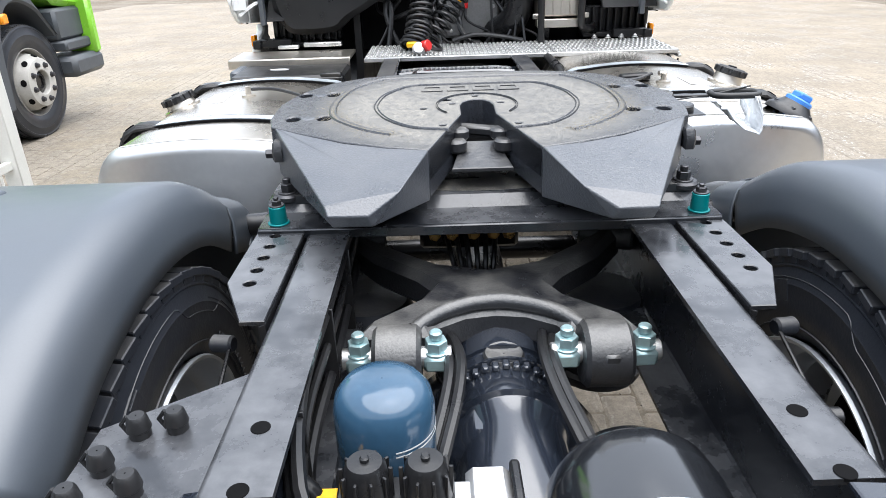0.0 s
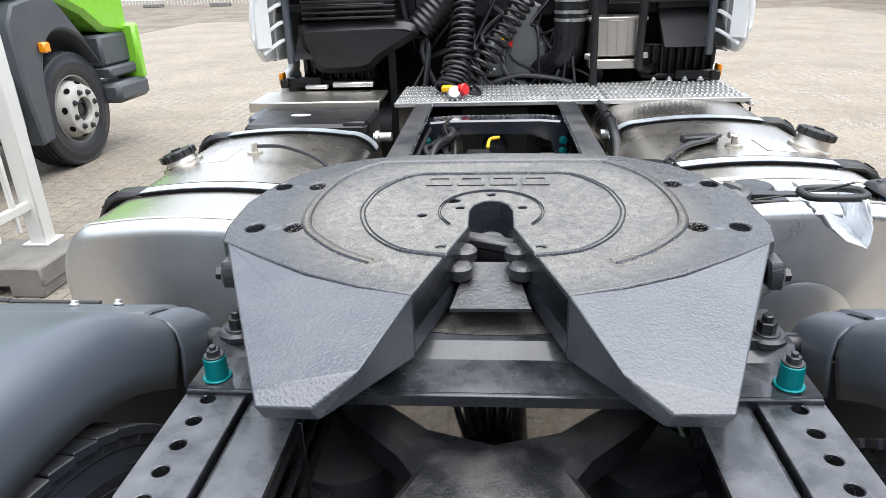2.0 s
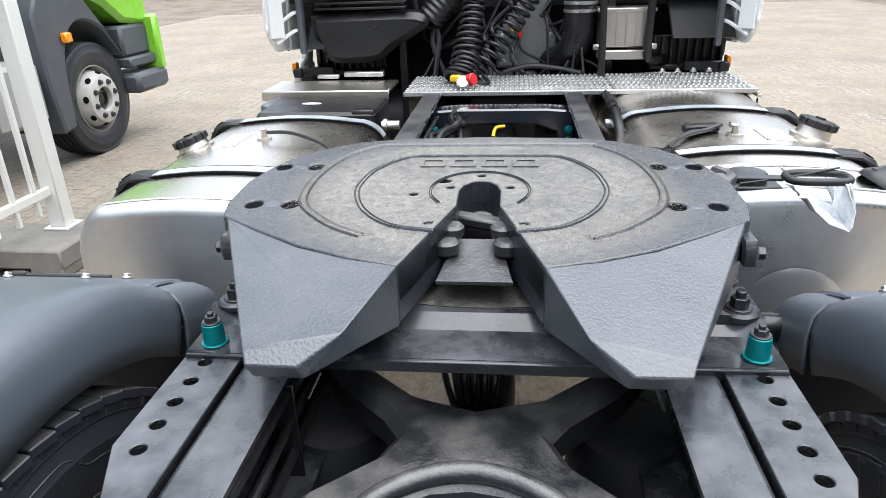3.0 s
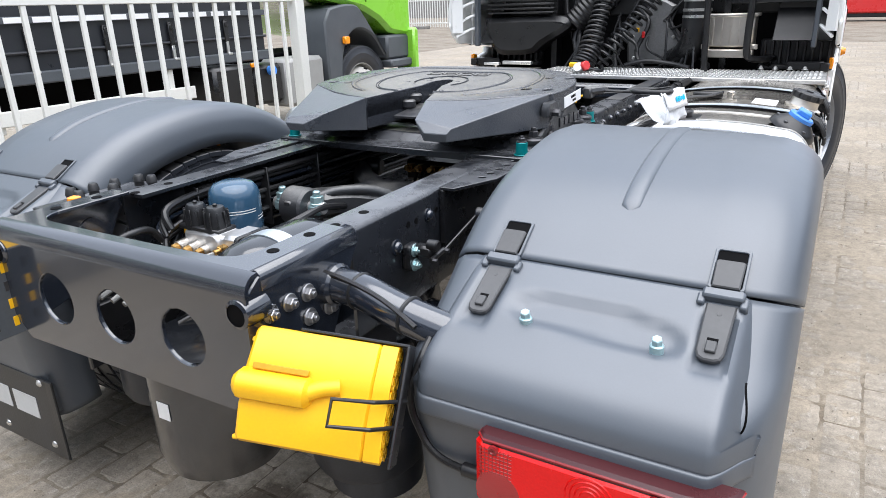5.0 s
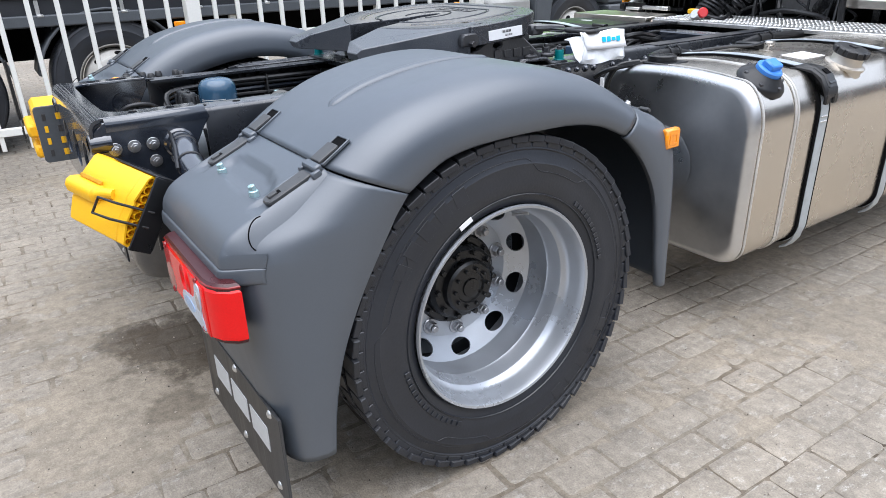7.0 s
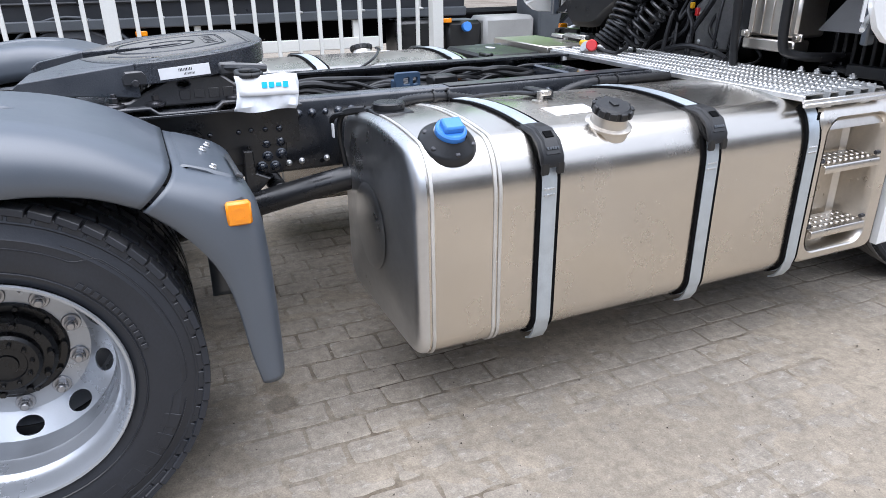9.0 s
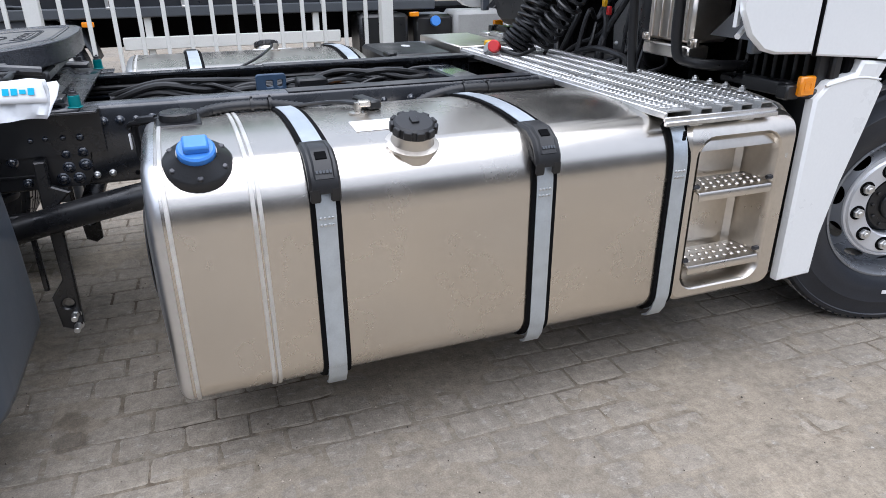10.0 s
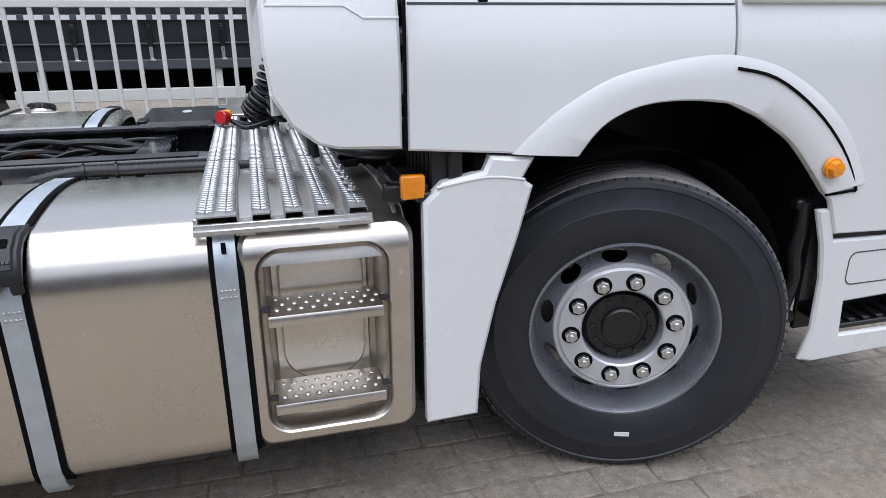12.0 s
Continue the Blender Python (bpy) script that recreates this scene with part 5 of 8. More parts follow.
for s in (1, -1):
    mg = holder("rear_mudguard", "", "")
    mg.parent = truck
    mg.location = (0.008 * s, -0.034, 0.005)
    tagged(mg, "matt grey three-piece plastic mudguard over twin rear wheels")

    def sk(name, pairs, inner=0.6, bulge=None):
        g = guard_skin(pairs, inner, bulge=bulge)
        ob = part(name, g if s > 0 else g.mirrored(), GUARD, mg, "", sharp=50)
        md = ob.modifiers.new("thick", "SOLIDIFY")
        md.thickness, md.offset = 0.006, -1 if s > 0 else -1
        return ob
    crown, fore = sk("crown_shell", CROWN), sk("front_shell", FRONT)
    back = sk("rear_shell", REAR, (0.64, 0.60))
    lid_rows = cover_rows()
    cv = Geo().grid(lid_rows)
    cv = part("raised_cover", cv if s > 0 else cv.mirrored(), GUARD, mg, "", sharp=60)
    md = cv.modifiers.new("thick", "SOLIDIFY")
    md.thickness, md.offset = 0.006, -1

    def P(name, g, mat, label=""):
        return part(name, g if s > 0 else g.mirrored(), mat, mg, label)
    # embossed bead on the crown
    bead = spline([(-0.37, 1.062), (-0.28, 1.101), (-0.15, 1.1295), (0.0, 1.1435), (0.14, 1.134)], 5)
    rows = []
    for i, q in enumerate(bead):
        u = i / (len(bead) - 1)
        wide = math.sqrt(max(1 - max(1 - u / 0.07, 0, (u - 0.93) / 0.07) ** 2, 0.02))
        rows.append([(0.925 + 0.0185 * k * wide, q[0], q[1] + z * wide - 0.0015) for k, z in ((-1.1, -0.003), (-1.0, 0.002), (-0.8, 0.0065), (-0.5, 0.0085), (0, 0.009), (0.5, 0.0085), (0.8, 0.0065), (1.0, 0.002), (1.1, -0.003))])
    P("crown_bead", Geo().grid(rows), GUARD)
    # rubber latches: upper tongue in a pocket of the crown, lower strap on the raised field
    for x in LATCHES:
        up = Matrix.Translation((x, -0.497, 0.988)) @ Matrix.Rotation(radians(33), 4, "X")
        dn = Matrix.Translation((x, -0.512, 0.968)) @ Matrix.Rotation(radians(24.5), 4, "X")
        P("latch_pocket", Geo().prism(rounded(-0.029, -0.004, 0.029, 0.082, 0.005, 3), lambda u, v, d: tuple(up @ Vector((u, v, d))), -0.004, 0.003, b=0.001, holes=[rounded(-0.024, 0.0, 0.024, 0.077, 0.004, 3)]), GUARD)
        # black sheet paints the shade inside the pocket
        P("pocket_floor", Geo().box((0, 0.037, -0.001), (0.05, 0.08, 0.003), 0.0005, m=up), DARK)
        P("rubber_latch", Geo().prism([(-0.022, -0.005), (0.022, -0.005), (0.0235, 0.05), (0.019, 0.053), (-0.019, 0.053), (-0.0235, 0.05)], lambda u, v, d: tuple(up @ Vector((u, v, d + 0.05 * max(0.03 - v, 0)))), 0.001, 0.009, b=0.002)
          .prism([(-0.0235, -0.012), (0.0235, -0.012), (0.021, -0.112), (0.017, -0.124), (0.008, -0.129), (-0.008, -0.129), (-0.017, -0.124), (-0.021, -0.112)], lambda u, v, d: tuple(dn @ Vector((u, v, d))), -0.001, 0.010, b=0.0025).box((0, 0.01, 0.012), (0.044, 0.03, 0.006), 0.002, m=dn), LATCH, "dark rubber latch strap")
        P("latch_saddle", Geo().box((0, 0.004, 0.012), (0.066, 0.022, 0.018), 0.006, m=dn).box((0.033, -0.006, 0.006), (0.013, 0.024, 0.016), 0.005, m=dn).box((-0.033, -0.006, 0.006), (0.013, 0.024, 0.016), 0.005, m=dn), GUARD)
        P("latch_hook", Geo().box((0, -0.105, 0.012), (0.016, 0.022, 0.007), 0.002, m=dn), LATCH)
        # black chip painted for the shade of the slot
        P("latch_slot", Geo().box((0, -0.091, 0.0095), (0.017, 0.011, 0.002), 0.0005, m=dn), DARK)
        P("strap_dot", Geo().cyl((0, -0.035, 0.008), (0, -0.035, 0.0105), 0.004, n=10, m=dn), LATCH)
    for x in (0.824, 1.047):
        P("screw", Geo().cyl((x, -0.626, 0.905), (x, -0.628, 0.929), 0.0115, n=16).hexa((x, -0.628, 0.928), (x, -0.632, 0.941), 0.009), ZINC, "zinc hexagon screw")
    P("plug_seam", Geo().tube([(1.183 + 0.008 * math.sin(radians(a)) ** 2, -0.664 + 0.034 * math.sin(radians(a)), 0.875 + 0.040 * math.cos(radians(a))) for a in range(-165, 1, 15)], 0.0016, 6), DARK)
    # amber side marker on the front shell
    P("marker_base", Geo().box((1.205, 0.607, 0.88), (0.05, 0.05, 0.056), 0.008), BLACK)
    P("side_marker", Geo().box((1.228, 0.607, 0.88), (0.024, 0.062, 0.062), 0.01), AMBER, "square amber side marker lamp")
    P("marker_prism", Geo().prism(rounded(0.589, 0.862, 0.625, 0.898, 0.006, 3), side, 1.2395, 1.2415, holes=[rounded(0.595, 0.868, 0.619, 0.892, 0.004, 3)]), AMBER)
    # raised panel with screws and strap on the front shell
    hump = [(0.485, 0.98), (0.50, 0.988), (0.55, 0.972), (0.61, 0.947), (0.642, 0.922), (0.65, 0.905), (0.62, 0.91), (0.55, 0.955)]
    P("raised_panel", Geo().prism(hump, side, 0.68, 1.11, b=0.012), GUARD)
    for x, y, z in ((0.80, 0.585, 0.957), (0.885, 0.565, 0.965), (1.08, 0.572, 0.962)):
        P("screw", Geo().cyl((x, y, z), (x, y + 0.003, z + 0.005), 0.011, n=14).hexa((x, y + 0.002, z + 0.004), (x, y + 0.006, z + 0.012), 0.008), GALV, "zinc screw")
    mm = Matrix.Translation((0, 0.628, 0.934)) @ Matrix.Rotation(radians(-35), 4, "X")
    P("rubber_strap", Geo().box((0.98, 0.0, 0.008), (0.22, 0.012, 0.008), 0.003, m=mm).box((1.10, 0.0, 0.011), (0.035, 0.02, 0.01), 0.003, m=mm), LATCH)
    # inner splash skirt
    P("inner_wall", Geo().box((0.664, -0.625, 0.56), (0.012, 0.12, 0.50), 0.003), GUARD)
    # mud flap
    flap = part("mud_flap", Geo().prism([(s * 0.615, 0.435), (s * 1.225, 0.435), (s * 1.225, 0.17), (s * 0.615, 0.165)], rear, -0.705, -0.697, b=0.002), FLAPRUBBER, truck, "black rubber mud flap with white brand bars")
    for x in (0.675, 0.925, 1.168):
        for z in (0.42, 0.205):
            part("rivet", Geo().lathe([(0.001, 0.007), (0.006, 0.006), (0.011, 0.002), (0.012, 0.0)], (s * x, -0.705, z), (0, -1, 0), 12), GALV, flap)
    for k in range(3):
        x = s * 0.926 + (k - 1) * 0.146
        part("brand_bar", Geo().prism(rounded(x - 0.062, 0.284, x + 0.062, 0.358, 0.003, 2), rear, -0.7065, -0.7045), PALEPRINT, flap)
    # tail lamp: one long lens that wraps round its outer end, a clear ledge along the top, a pale reversing window
    def lens_plan(grow=0.0):
        q = [(0.812 - grow, -0.745), (0.812 - grow, -0.776 - grow), (0.822, -0.790 - grow), (1.13, -0.792 - grow), (1.158, -0.788 - grow), (1.182, -0.776 - grow), (1.198 + grow, -0.757), (1.203 + grow, -0.735)]
        return [(s * x, y) for x, y in q]
    L = part("tail_lamp", Geo().prism(lens_plan(0.003), flat, 0.645, 0.790, b=0.005), LAMPBACK, truck, "red tail lamp with clear reversing window")
    part("red_lens", Geo().prism(lens_plan(0.0075), flat, 0.652, 0.778, b=0.007), REDLENS, L)
    part("clear_ledge", Geo().prism(lens_plan(0.005), flat, 0.7785, 0.785, b=0.002), PINKLENS, L, "clear red ledge along the lamp's top")
    for k in range(17):
        part("lens_flute", Geo().box((s * 0.845, -0.7968, 0.660 + 0.0068 * k), (0.058, 0.003, 0.0022), 0.0007), REDDARK, L)
    for k in range(8):
        part("lens_flute", Geo().box((s * (0.820 + 0.0068 * k), -0.7972, 0.715), (0.0016, 0.003, 0.115), 0.0006), REDDARK, L)
    part("rear_reflector", Geo().lathe([(0.001, 0.0015), (0.034, 0.0015), (0.040, 0.0)], (s * 0.850, -0.7975, 0.690), (0, -1, 0), 28), REDDARK, L, "dark red round reflector")
    for r in (0.012, 0.020, 0.028, 0.036):
        part("lens_ring", Geo().lathe([(r, 0.0), (r + 0.0012, 0.0016), (r + 0.0026, 0.0)], (s * 1.00, -0.7988, 0.738), (0, -1, 0), 28), REDLENS, L)
    for k in range(5):
        part("lens_flute", Geo().box((s * (1.128 + 0.0052 * k), -0.7972, 0.715), (0.0022, 0.004, 0.118), 0.0008), REDLENS, L)
    win = [(0.958, 0.660), (1.05, 0.657), (1.118, 0.657), (1.121, 0.675), (1.112, 0.695), (1.118, 0.72), (1.122, 0.745), (1.118, 0.765), (1.098, 0.768), (1.085, 0.755), (1.072, 0.730), (1.05, 0.714), (1.01, 0.708), (0.975, 0.703), (0.955, 0.685)]
    part("clear_window", Geo().prism([(s * x, z) for x, z in [tuple(q.xy) for q in spline([(*w, 0) for w in win + win[:1]], 4)[:-1]]], rear, -0.795, -0.8012), CLEARLENS, L, "pale clear reversing lens")
    part("blue_reflector", Geo().prism(disc(s * 1.015, 0.683, 0.034, 24, 1.2, 0.45), rear, -0.7985, -0.8022), LENSBLUE, L)
    part("window_reflector", Geo().prism(disc(s * 1.095, 0.722, 0.018, 20, 0.8, 1.25), rear, -0.7985, -0.8022), AMBERPALE, L, "pale brown bulb spot behind the clear lens")
    for x, z in ((0.842, 0.771), (1.095, 0.770), (0.858, 0.658), (1.105, 0.658)):
        part("lens_screw", Geo().lathe([(0.0085, 0.0), (0.0085, 0.004), (0.005, 0.006), (0.004, 0.004), (0.001, 0.004)], (s * x, -0.796, z), (0, -1, 0), 14), PINKLENS, L)
    L.location = flap.location = (0.008 * s, -0.034, 0.005)
    part("lamp_cable", Geo().tube([(s * 0.80, -0.742, 0.667), (s * 0.73, -0.74, 0.665), (s * 0.685, -0.735, 0.68), (s * 0.66, -0.73, 0.711), (s * 0.643, -0.727, 0.747), (s * 0.644, -0.727, 0.794), (s * 0.658, -0.715, 0.845), (s * 0.66, -0.68, 0.875)], 0.007, 8, smooth=4), BLACK, L)
    part("cable_plug", Geo().cyl((s * 0.755, -0.742, 0.666), (s * 0.815, -0.744, 0.668), 0.013, n=14, b=0.003), BLACK, L)

# ---- wheels ----
def tyre_profile(w, ro, rb):
    """Half section rows (radius, across) from bead to bead; across 0 is the middle."""
    h = w / 2
    return [(rb, -h * 0.72), (rb + 0.012, -h * 0.86), (rb + 0.05, -h * 0.985), (rb + 0.085, -h * 1.0), (rb + 0.12, -h * 0.99), (rb + 0.124, -h * 0.998), (rb + 0.128, -h * 0.985), (ro - 0.032, -h * 0.93), (ro - 0.028, -h * 0.95), (ro - 0.014, -h * 0.92), (ro - 0.004, -h * 0.83),
            (ro, -h * 0.6), (ro + 0.002, 0), (ro, h * 0.6), (ro - 0.004, h * 0.83), (ro - 0.014, h * 0.92), (ro - 0.028, h * 0.95), (ro - 0.032, h * 0.93), (rb + 0.128, h * 0.985), (rb + 0.124, h * 0.998), (rb + 0.12, h * 0.99), (rb + 0.085, h * 1.0), (rb + 0.05, h * 0.985), (rb + 0.012, h * 0.86), (rb, h * 0.72)]


def traction_tyre(ro=0.492, w=0.29):
    g = Geo().lathe(tyre_profile(w, ro - 0.007, 0.295), (0, 0, 0), (1, 0, 0), 72)
    return g


def tread_blocks(ro=0.492):
    g, n = Geo(), 54
    for i in range(n):
        for x, bw, off, yaw in ((-0.115, 0.056, 0, 8), (-0.045, 0.05, 0.5, -6), (0.045, 0.05, 0, 6), (0.115, 0.056, 0.5, -8)):
            a = 2 * math.pi * (i + off) / n
            m = Matrix.Rotation(a, 4, "X") @ Matrix.Translation((x, 0, ro - 0.009)) @ Matrix.Rotation(radians(yaw), 4, "Z")
            g.box((0, 0, 0), (bw, 0.0505, 0.018), 0.002, m=m)
        for s in (-1, 1):
            a = 2 * math.pi * (i + 0.25) / n
            g.box((0, 0, 0), (0.007, 0.048, 0.02), 0.002, m=Matrix.Rotation(a, 4, "X") @ Matrix.Translation((s * 0.134, 0, ro - 0.022)))
    return g


def steer_tyre(ro=0.512, w=0.315):
    pr = tyre_profile(w, ro, 0.295)
    mid = []
    for x in (-0.105, -0.052, 0.0, 0.052, 0.105):
        mid += [(ro, x - 0.007), (ro - 0.012, x - 0.005), (ro - 0.012, x + 0.005), (ro, x + 0.007)]
    pr = pr[:11] + mid + pr[14:]
    g = Geo().lathe(pr, (0, 0, 0), (1, 0, 0), 90)
    for i in range(90):
        for s in (-1, 1):
            g.box((0, 0, 0), (0.02, 0.005, 0.006), 0.001, m=Matrix.Rotation(2 * math.pi * i / 90, 4, "X") @ Matrix.Translation((s * 0.128, 0, ro - 0.0035)))
    return g


def mark_ring(g, r, a0, a1, bars, h, x):
    """Raised sidewall lettering as plain blocks."""
    for k in range(bars):
        a = radians(a0 + (a1 - a0) * (k + 0.5) / bars)
        wid = radians((a1 - a0) / bars) * r * 0.68
        g.box((0, 0, 0), (0.0035, wid, h), 0.001, m=Matrix.Rotation(a, 4, "X") @ Matrix.Translation((x, 0, r)))
    return g


def rear_wheel(centre, s, outer):
    w = new("wheel")
    w.parent = truck
    w.matrix_basis = Matrix.Translation(centre) @ (Matrix.Identity(4) if s > 0 else Matrix.Rotation(math.pi, 4, "Z"))
    tagged(w, "twin drive wheel with block tread tyre and deep silver rim" if outer else "inner drive wheel with block tread tyre")
    return w


TRACTION = traction_tyre().data("tyre", RUBBER, 30)
TREAD = tread_blocks().data("tread", RUBBER, 30)
marks = Geo()
mark_ring(marks, 0.405, 20, 62, 5, 0.045, 0.1435)
mark_ring(marks, 0.405, 205, 250, 5, 0.045, 0.1435)
mark_ring(marks, 0.352, 100, 150, 14, 0.014, 0.146)
mark_ring(marks, 0.352, 280, 320, 12, 0.014, 0.146)
for a0, a1, r in ((-30, 15, 0.425), (68, 100, 0.43), (150, 200, 0.425), (255, 300, 0.43)):
    marks.lathe([(r, 0.1385), (r + 0.0015, 0.1425), (r + 0.004, 0.1425), (r + 0.0055, 0.138)], (0, 0, 0), (1, 0, 0), 16, a0, a1)
line = []
for a in range(0, 361, 2):
    u = a % 90
    k = step_up(u, 48, 56) - step_up(u, 76, 84)
    r = 0.432 - 0.034 * k
    x = 0.1450 - (r - 0.38) * 0.04 if r < 0.419 else 0.1434 - (r - 0.419) * 0.25
    line.append((x, r * math.cos(radians(a)), r * math.sin(radians(a))))
marks.tube(line, 0.0017, 6)
marks.lathe([(0.3335, 0.1395), (0.335, 0.1432), (0.337, 0.1432), (0.3385, 0.1405)], (0, 0, 0), (1, 0, 0), 72)
MARKS = marks.data("sidewall_relief", RUBBER, 30)
def holed_cone(g, r0, x0, r1, x1, wide, high, thick=0.006, count=10, turn=0.0):
    """A sloping ring about the x axis with oval holes cut through, in equal sectors."""
    half = math.pi / count
    run = math.hypot(r1 - r0, x1 - x0)
    nr, nx = (x0 - x1) / run, (r1 - r0) / run
    mid = (r0 + r1) / 2
    edge = [(-half + 2 * half * i / 10, 0.0) for i in range(11)] + [(half - 2 * half * i / 10, 1.0) for i in range(11)]
    hole = disc(0, 0.5, 1.0, 18, wide / mid, high / run)
    bm = bmesh.new()
    loops = [[bm.verts.new((u * mid, v * run, 0)) for u, v in q] for q in (edge, hole)]
    lines = [bm.edges.new((q[i - 1], q[i])) for q in loops for i in range(len(q))]
    bmesh.ops.triangle_fill(bm, use_beauty=True, use_dissolve=False, edges=lines)
    bm.verts.index_update()
    tris = [[v.index for v in face.verts] for face in bm.faces]
    bm.free()
    spots, seen, faces = [], {}, []

    def at(u, v, d, k):
        a = u + turn + 2 * half * k
        r, x = r0 + (r1 - r0) * v + nr * d, x0 + (x1 - x0) * v + nx * d
        q = (x, r * math.cos(a), r * math.sin(a))
        key = tuple(round(c, 5) for c in q)
        if key not in seen:
            seen[key] = len(spots)
            spots.append(q)
        return seen[key]
    for k in range(count):
        top = [at(u, v, 0.0, k) for u, v in edge + hole]
        low = [at(u, v, -thick, k) for u, v in hole]
        n0 = len(edge)
        faces += [tuple(top[i] for i in tri) for tri in tris]
        faces += [(top[n0 + i], top[n0 + (i + 1) % 18], low[(i + 1) % 18], low[i]) for i in range(18)]
    return g.add(spots, faces)


rim = Geo().lathe([(0.302, 0.125), (0.307, 0.135), (0.304, 0.142), (0.297, 0.14), (0.293, 0.13), (0.29, 0.11), (0.288, 0.085), (0.282, 0.07), (0.272, 0.06), (0.268, 0.045), (0.266, 0.015), (0.262, 0.008), (0.266, 0.0), (0.266, -0.06), (0.263, -0.08), (0.272, -0.1), (0.285, -0.12), (0.29, -0.14)], (0, 0, 0), (1, 0, 0), 72)
RIM = rim.data("rim", SILVER, 30)
dish = Geo().lathe([(0.202, -0.048), (0.196, -0.052), (0.10, -0.052), (0.10, -0.066), (0.2, -0.066)], (0, 0, 0), (1, 0, 0), 72)
holed_cone(dish, 0.201, -0.048, 0.263, -0.004, 0.036, 0.029, turn=math.pi / 10)
DISH = dish.data("wheel_disc", SILVER, 30)
hub = Geo().lathe([(0.144, -0.052), (0.144, -0.046), (0.138, -0.042), (0.122, -0.042), (0.12, -0.03), (0.118, -0.012), (0.108, 0.0), (0.085, 0.004), (0.083, 0.026), (0.075, 0.032), (0.05, 0.033), (0.047, 0.028), (0.03, 0.03), (0.028, 0.036), (0.001, 0.037)], (0, 0, 0), (1, 0, 0), 40)
for k in range(10):
    a = 2 * math.pi * k / 10
    hub.hexa((-0.042, 0.131 * math.cos(a), 0.131 * math.sin(a)), (-0.03, 0.131 * math.cos(a), 0.131 * math.sin(a)), 0.008)
    hub.hexa((0.0, 0.103 * math.cos(a), 0.103 * math.sin(a)), (0.016, 0.103 * math.cos(a), 0.103 * math.sin(a)), 0.009)
    hub.hexa((0.03, 0.06 * math.cos(a), 0.06 * math.sin(a)), (0.044, 0.06 * math.cos(a), 0.06 * math.sin(a)), 0.006)
HUB = hub.data("hub", HUBBLACK, 30)
WNUT = Geo().cyl((0, 0, 0), (0.006, 0, 0), 0.0255, n=18, b=0.003).hexa((0.005, 0, 0), (0.024, 0, 0), 0.0175).cyl((0.026, 0, 0), (0.036, 0, 0), 0.011, n=10).data("wheel_nut", NUTSTEEL, 30)


def obj(name, data, parent, m=Matrix.Identity(4), label=""):
    o = new(name, data)
    o.parent = parent
    o.matrix_basis = m
    return tagged(o, label)


for s in (1, -1):
    for x, outer in ((1.068, True), (0.735, False)):
        w = rear_wheel((s * (x + 0.018), -0.045, 0.4945), s if outer else -s, outer)
        obj("tyre", TRACTION, w, label="black block tread tyre")
        tagged(obj("tread", TREAD, w), kind="stuff")
        tagged(obj("sidewall_relief", MARKS, w), kind="stuff")
        obj("rim", RIM, w, label="deep silver painted rim")
        obj("wheel_disc", DISH, w, Matrix.Translation((-0.072, 0, 0)))
        if outer:
            obj("hub", HUB, w, Matrix.Translation((-0.072, 0, 0)), "black bolted axle hub")
            for k in range(10):
                a = 2 * math.pi * (k + 0.5) / 10
                obj("wheel_nut", WNUT, w, Matrix.Translation((-0.124, 0.1675 * math.cos(a), 0.1675 * math.sin(a))))
            part("valve", Geo().tube([(0.04, 0.09, 0.235), (0.09, 0.105, 0.25)], 0.004, 6), GALV, w)
    part("brake_drum", Geo().cyl((s * 0.80, -0.045, 0.4945), (s * 0.905, -0.045, 0.4945), 0.2, n=32), DARK, truck)
part("tyre_sticker", Geo().box((0, 0, 0), (0.002, 0.042, 0.014), 0.0004, m=Matrix.Translation((1.2305, -0.196, 0.4945 + 0.297)) @ Matrix.Rotation(radians(28), 4, "X")), PAPER, truck, "white barcode sticker")

# front wheels, steered
NUT2 = Geo().hexa((0.0, 0, 0), (0.018, 0, 0), 0.0215).cyl((0.017, 0, 0), (0.026, 0, 0), 0.0105, n=10).data("wheel_nut", GALV, 30)
band = []
for x in (-0.105, -0.0525, 0.0, 0.0525, 0.105):
    band += [(0.5, x - 0.019), (0.5135, x - 0.019), (0.5135, x + 0.019), (0.5, x + 0.019)]
TBAND = Geo().lathe([(0.503, -0.131)] + band + [(0.503, 0.131)], (0, 0, 0), (1, 0, 0), 90).data("tread_band", TREADGREY, 30)
STEER = steer_tyre().data("tyre", RUBBER, 30)
frim = Geo().lathe([(0.300, 0.120), (0.307, 0.128), (0.306, 0.138), (0.298, 0.14), (0.291, 0.128), (0.288, 0.10), (0.285, 0.075), (0.281, 0.055), (0.275, 0.046), (0.27, 0.046), (0.27, 0.0), (0.28, -0.12)], (0, 0, 0), (1, 0, 0), 72)
FRIM = frim.data("rim", SILVERGREY, 30)
# sloping ring with hand holes, then the flat nut face
CONE = holed_cone(Geo(), 0.224, 0.098, 0.273, 0.048, 0.041, 0.029, turn=math.pi / 10 + 0.16).data("wheel_disc", SILVERGREY, 30)
FACE = Geo().lathe([(0.225, 0.094), (0.226, 0.1), (0.222, 0.106), (0.216, 0.107), (0.213, 0.104), (0.21, 0.107), (0.205, 0.112), (0.138, 0.112), (0.132, 0.106), (0.13, 0.05)], (0, 0, 0), (1, 0, 0), 72).data("nut_face", NUTFACE, 30)
fhub = Geo().lathe([(0.13, 0.055), (0.122, 0.06), (0.115, 0.075), (0.112, 0.088), (0.085, 0.092), (0.083, 0.086), (0.066, 0.086), (0.064, 0.098), (0.058, 0.103), (0.001, 0.104)], (0, 0, 0), (1, 0, 0), 40)
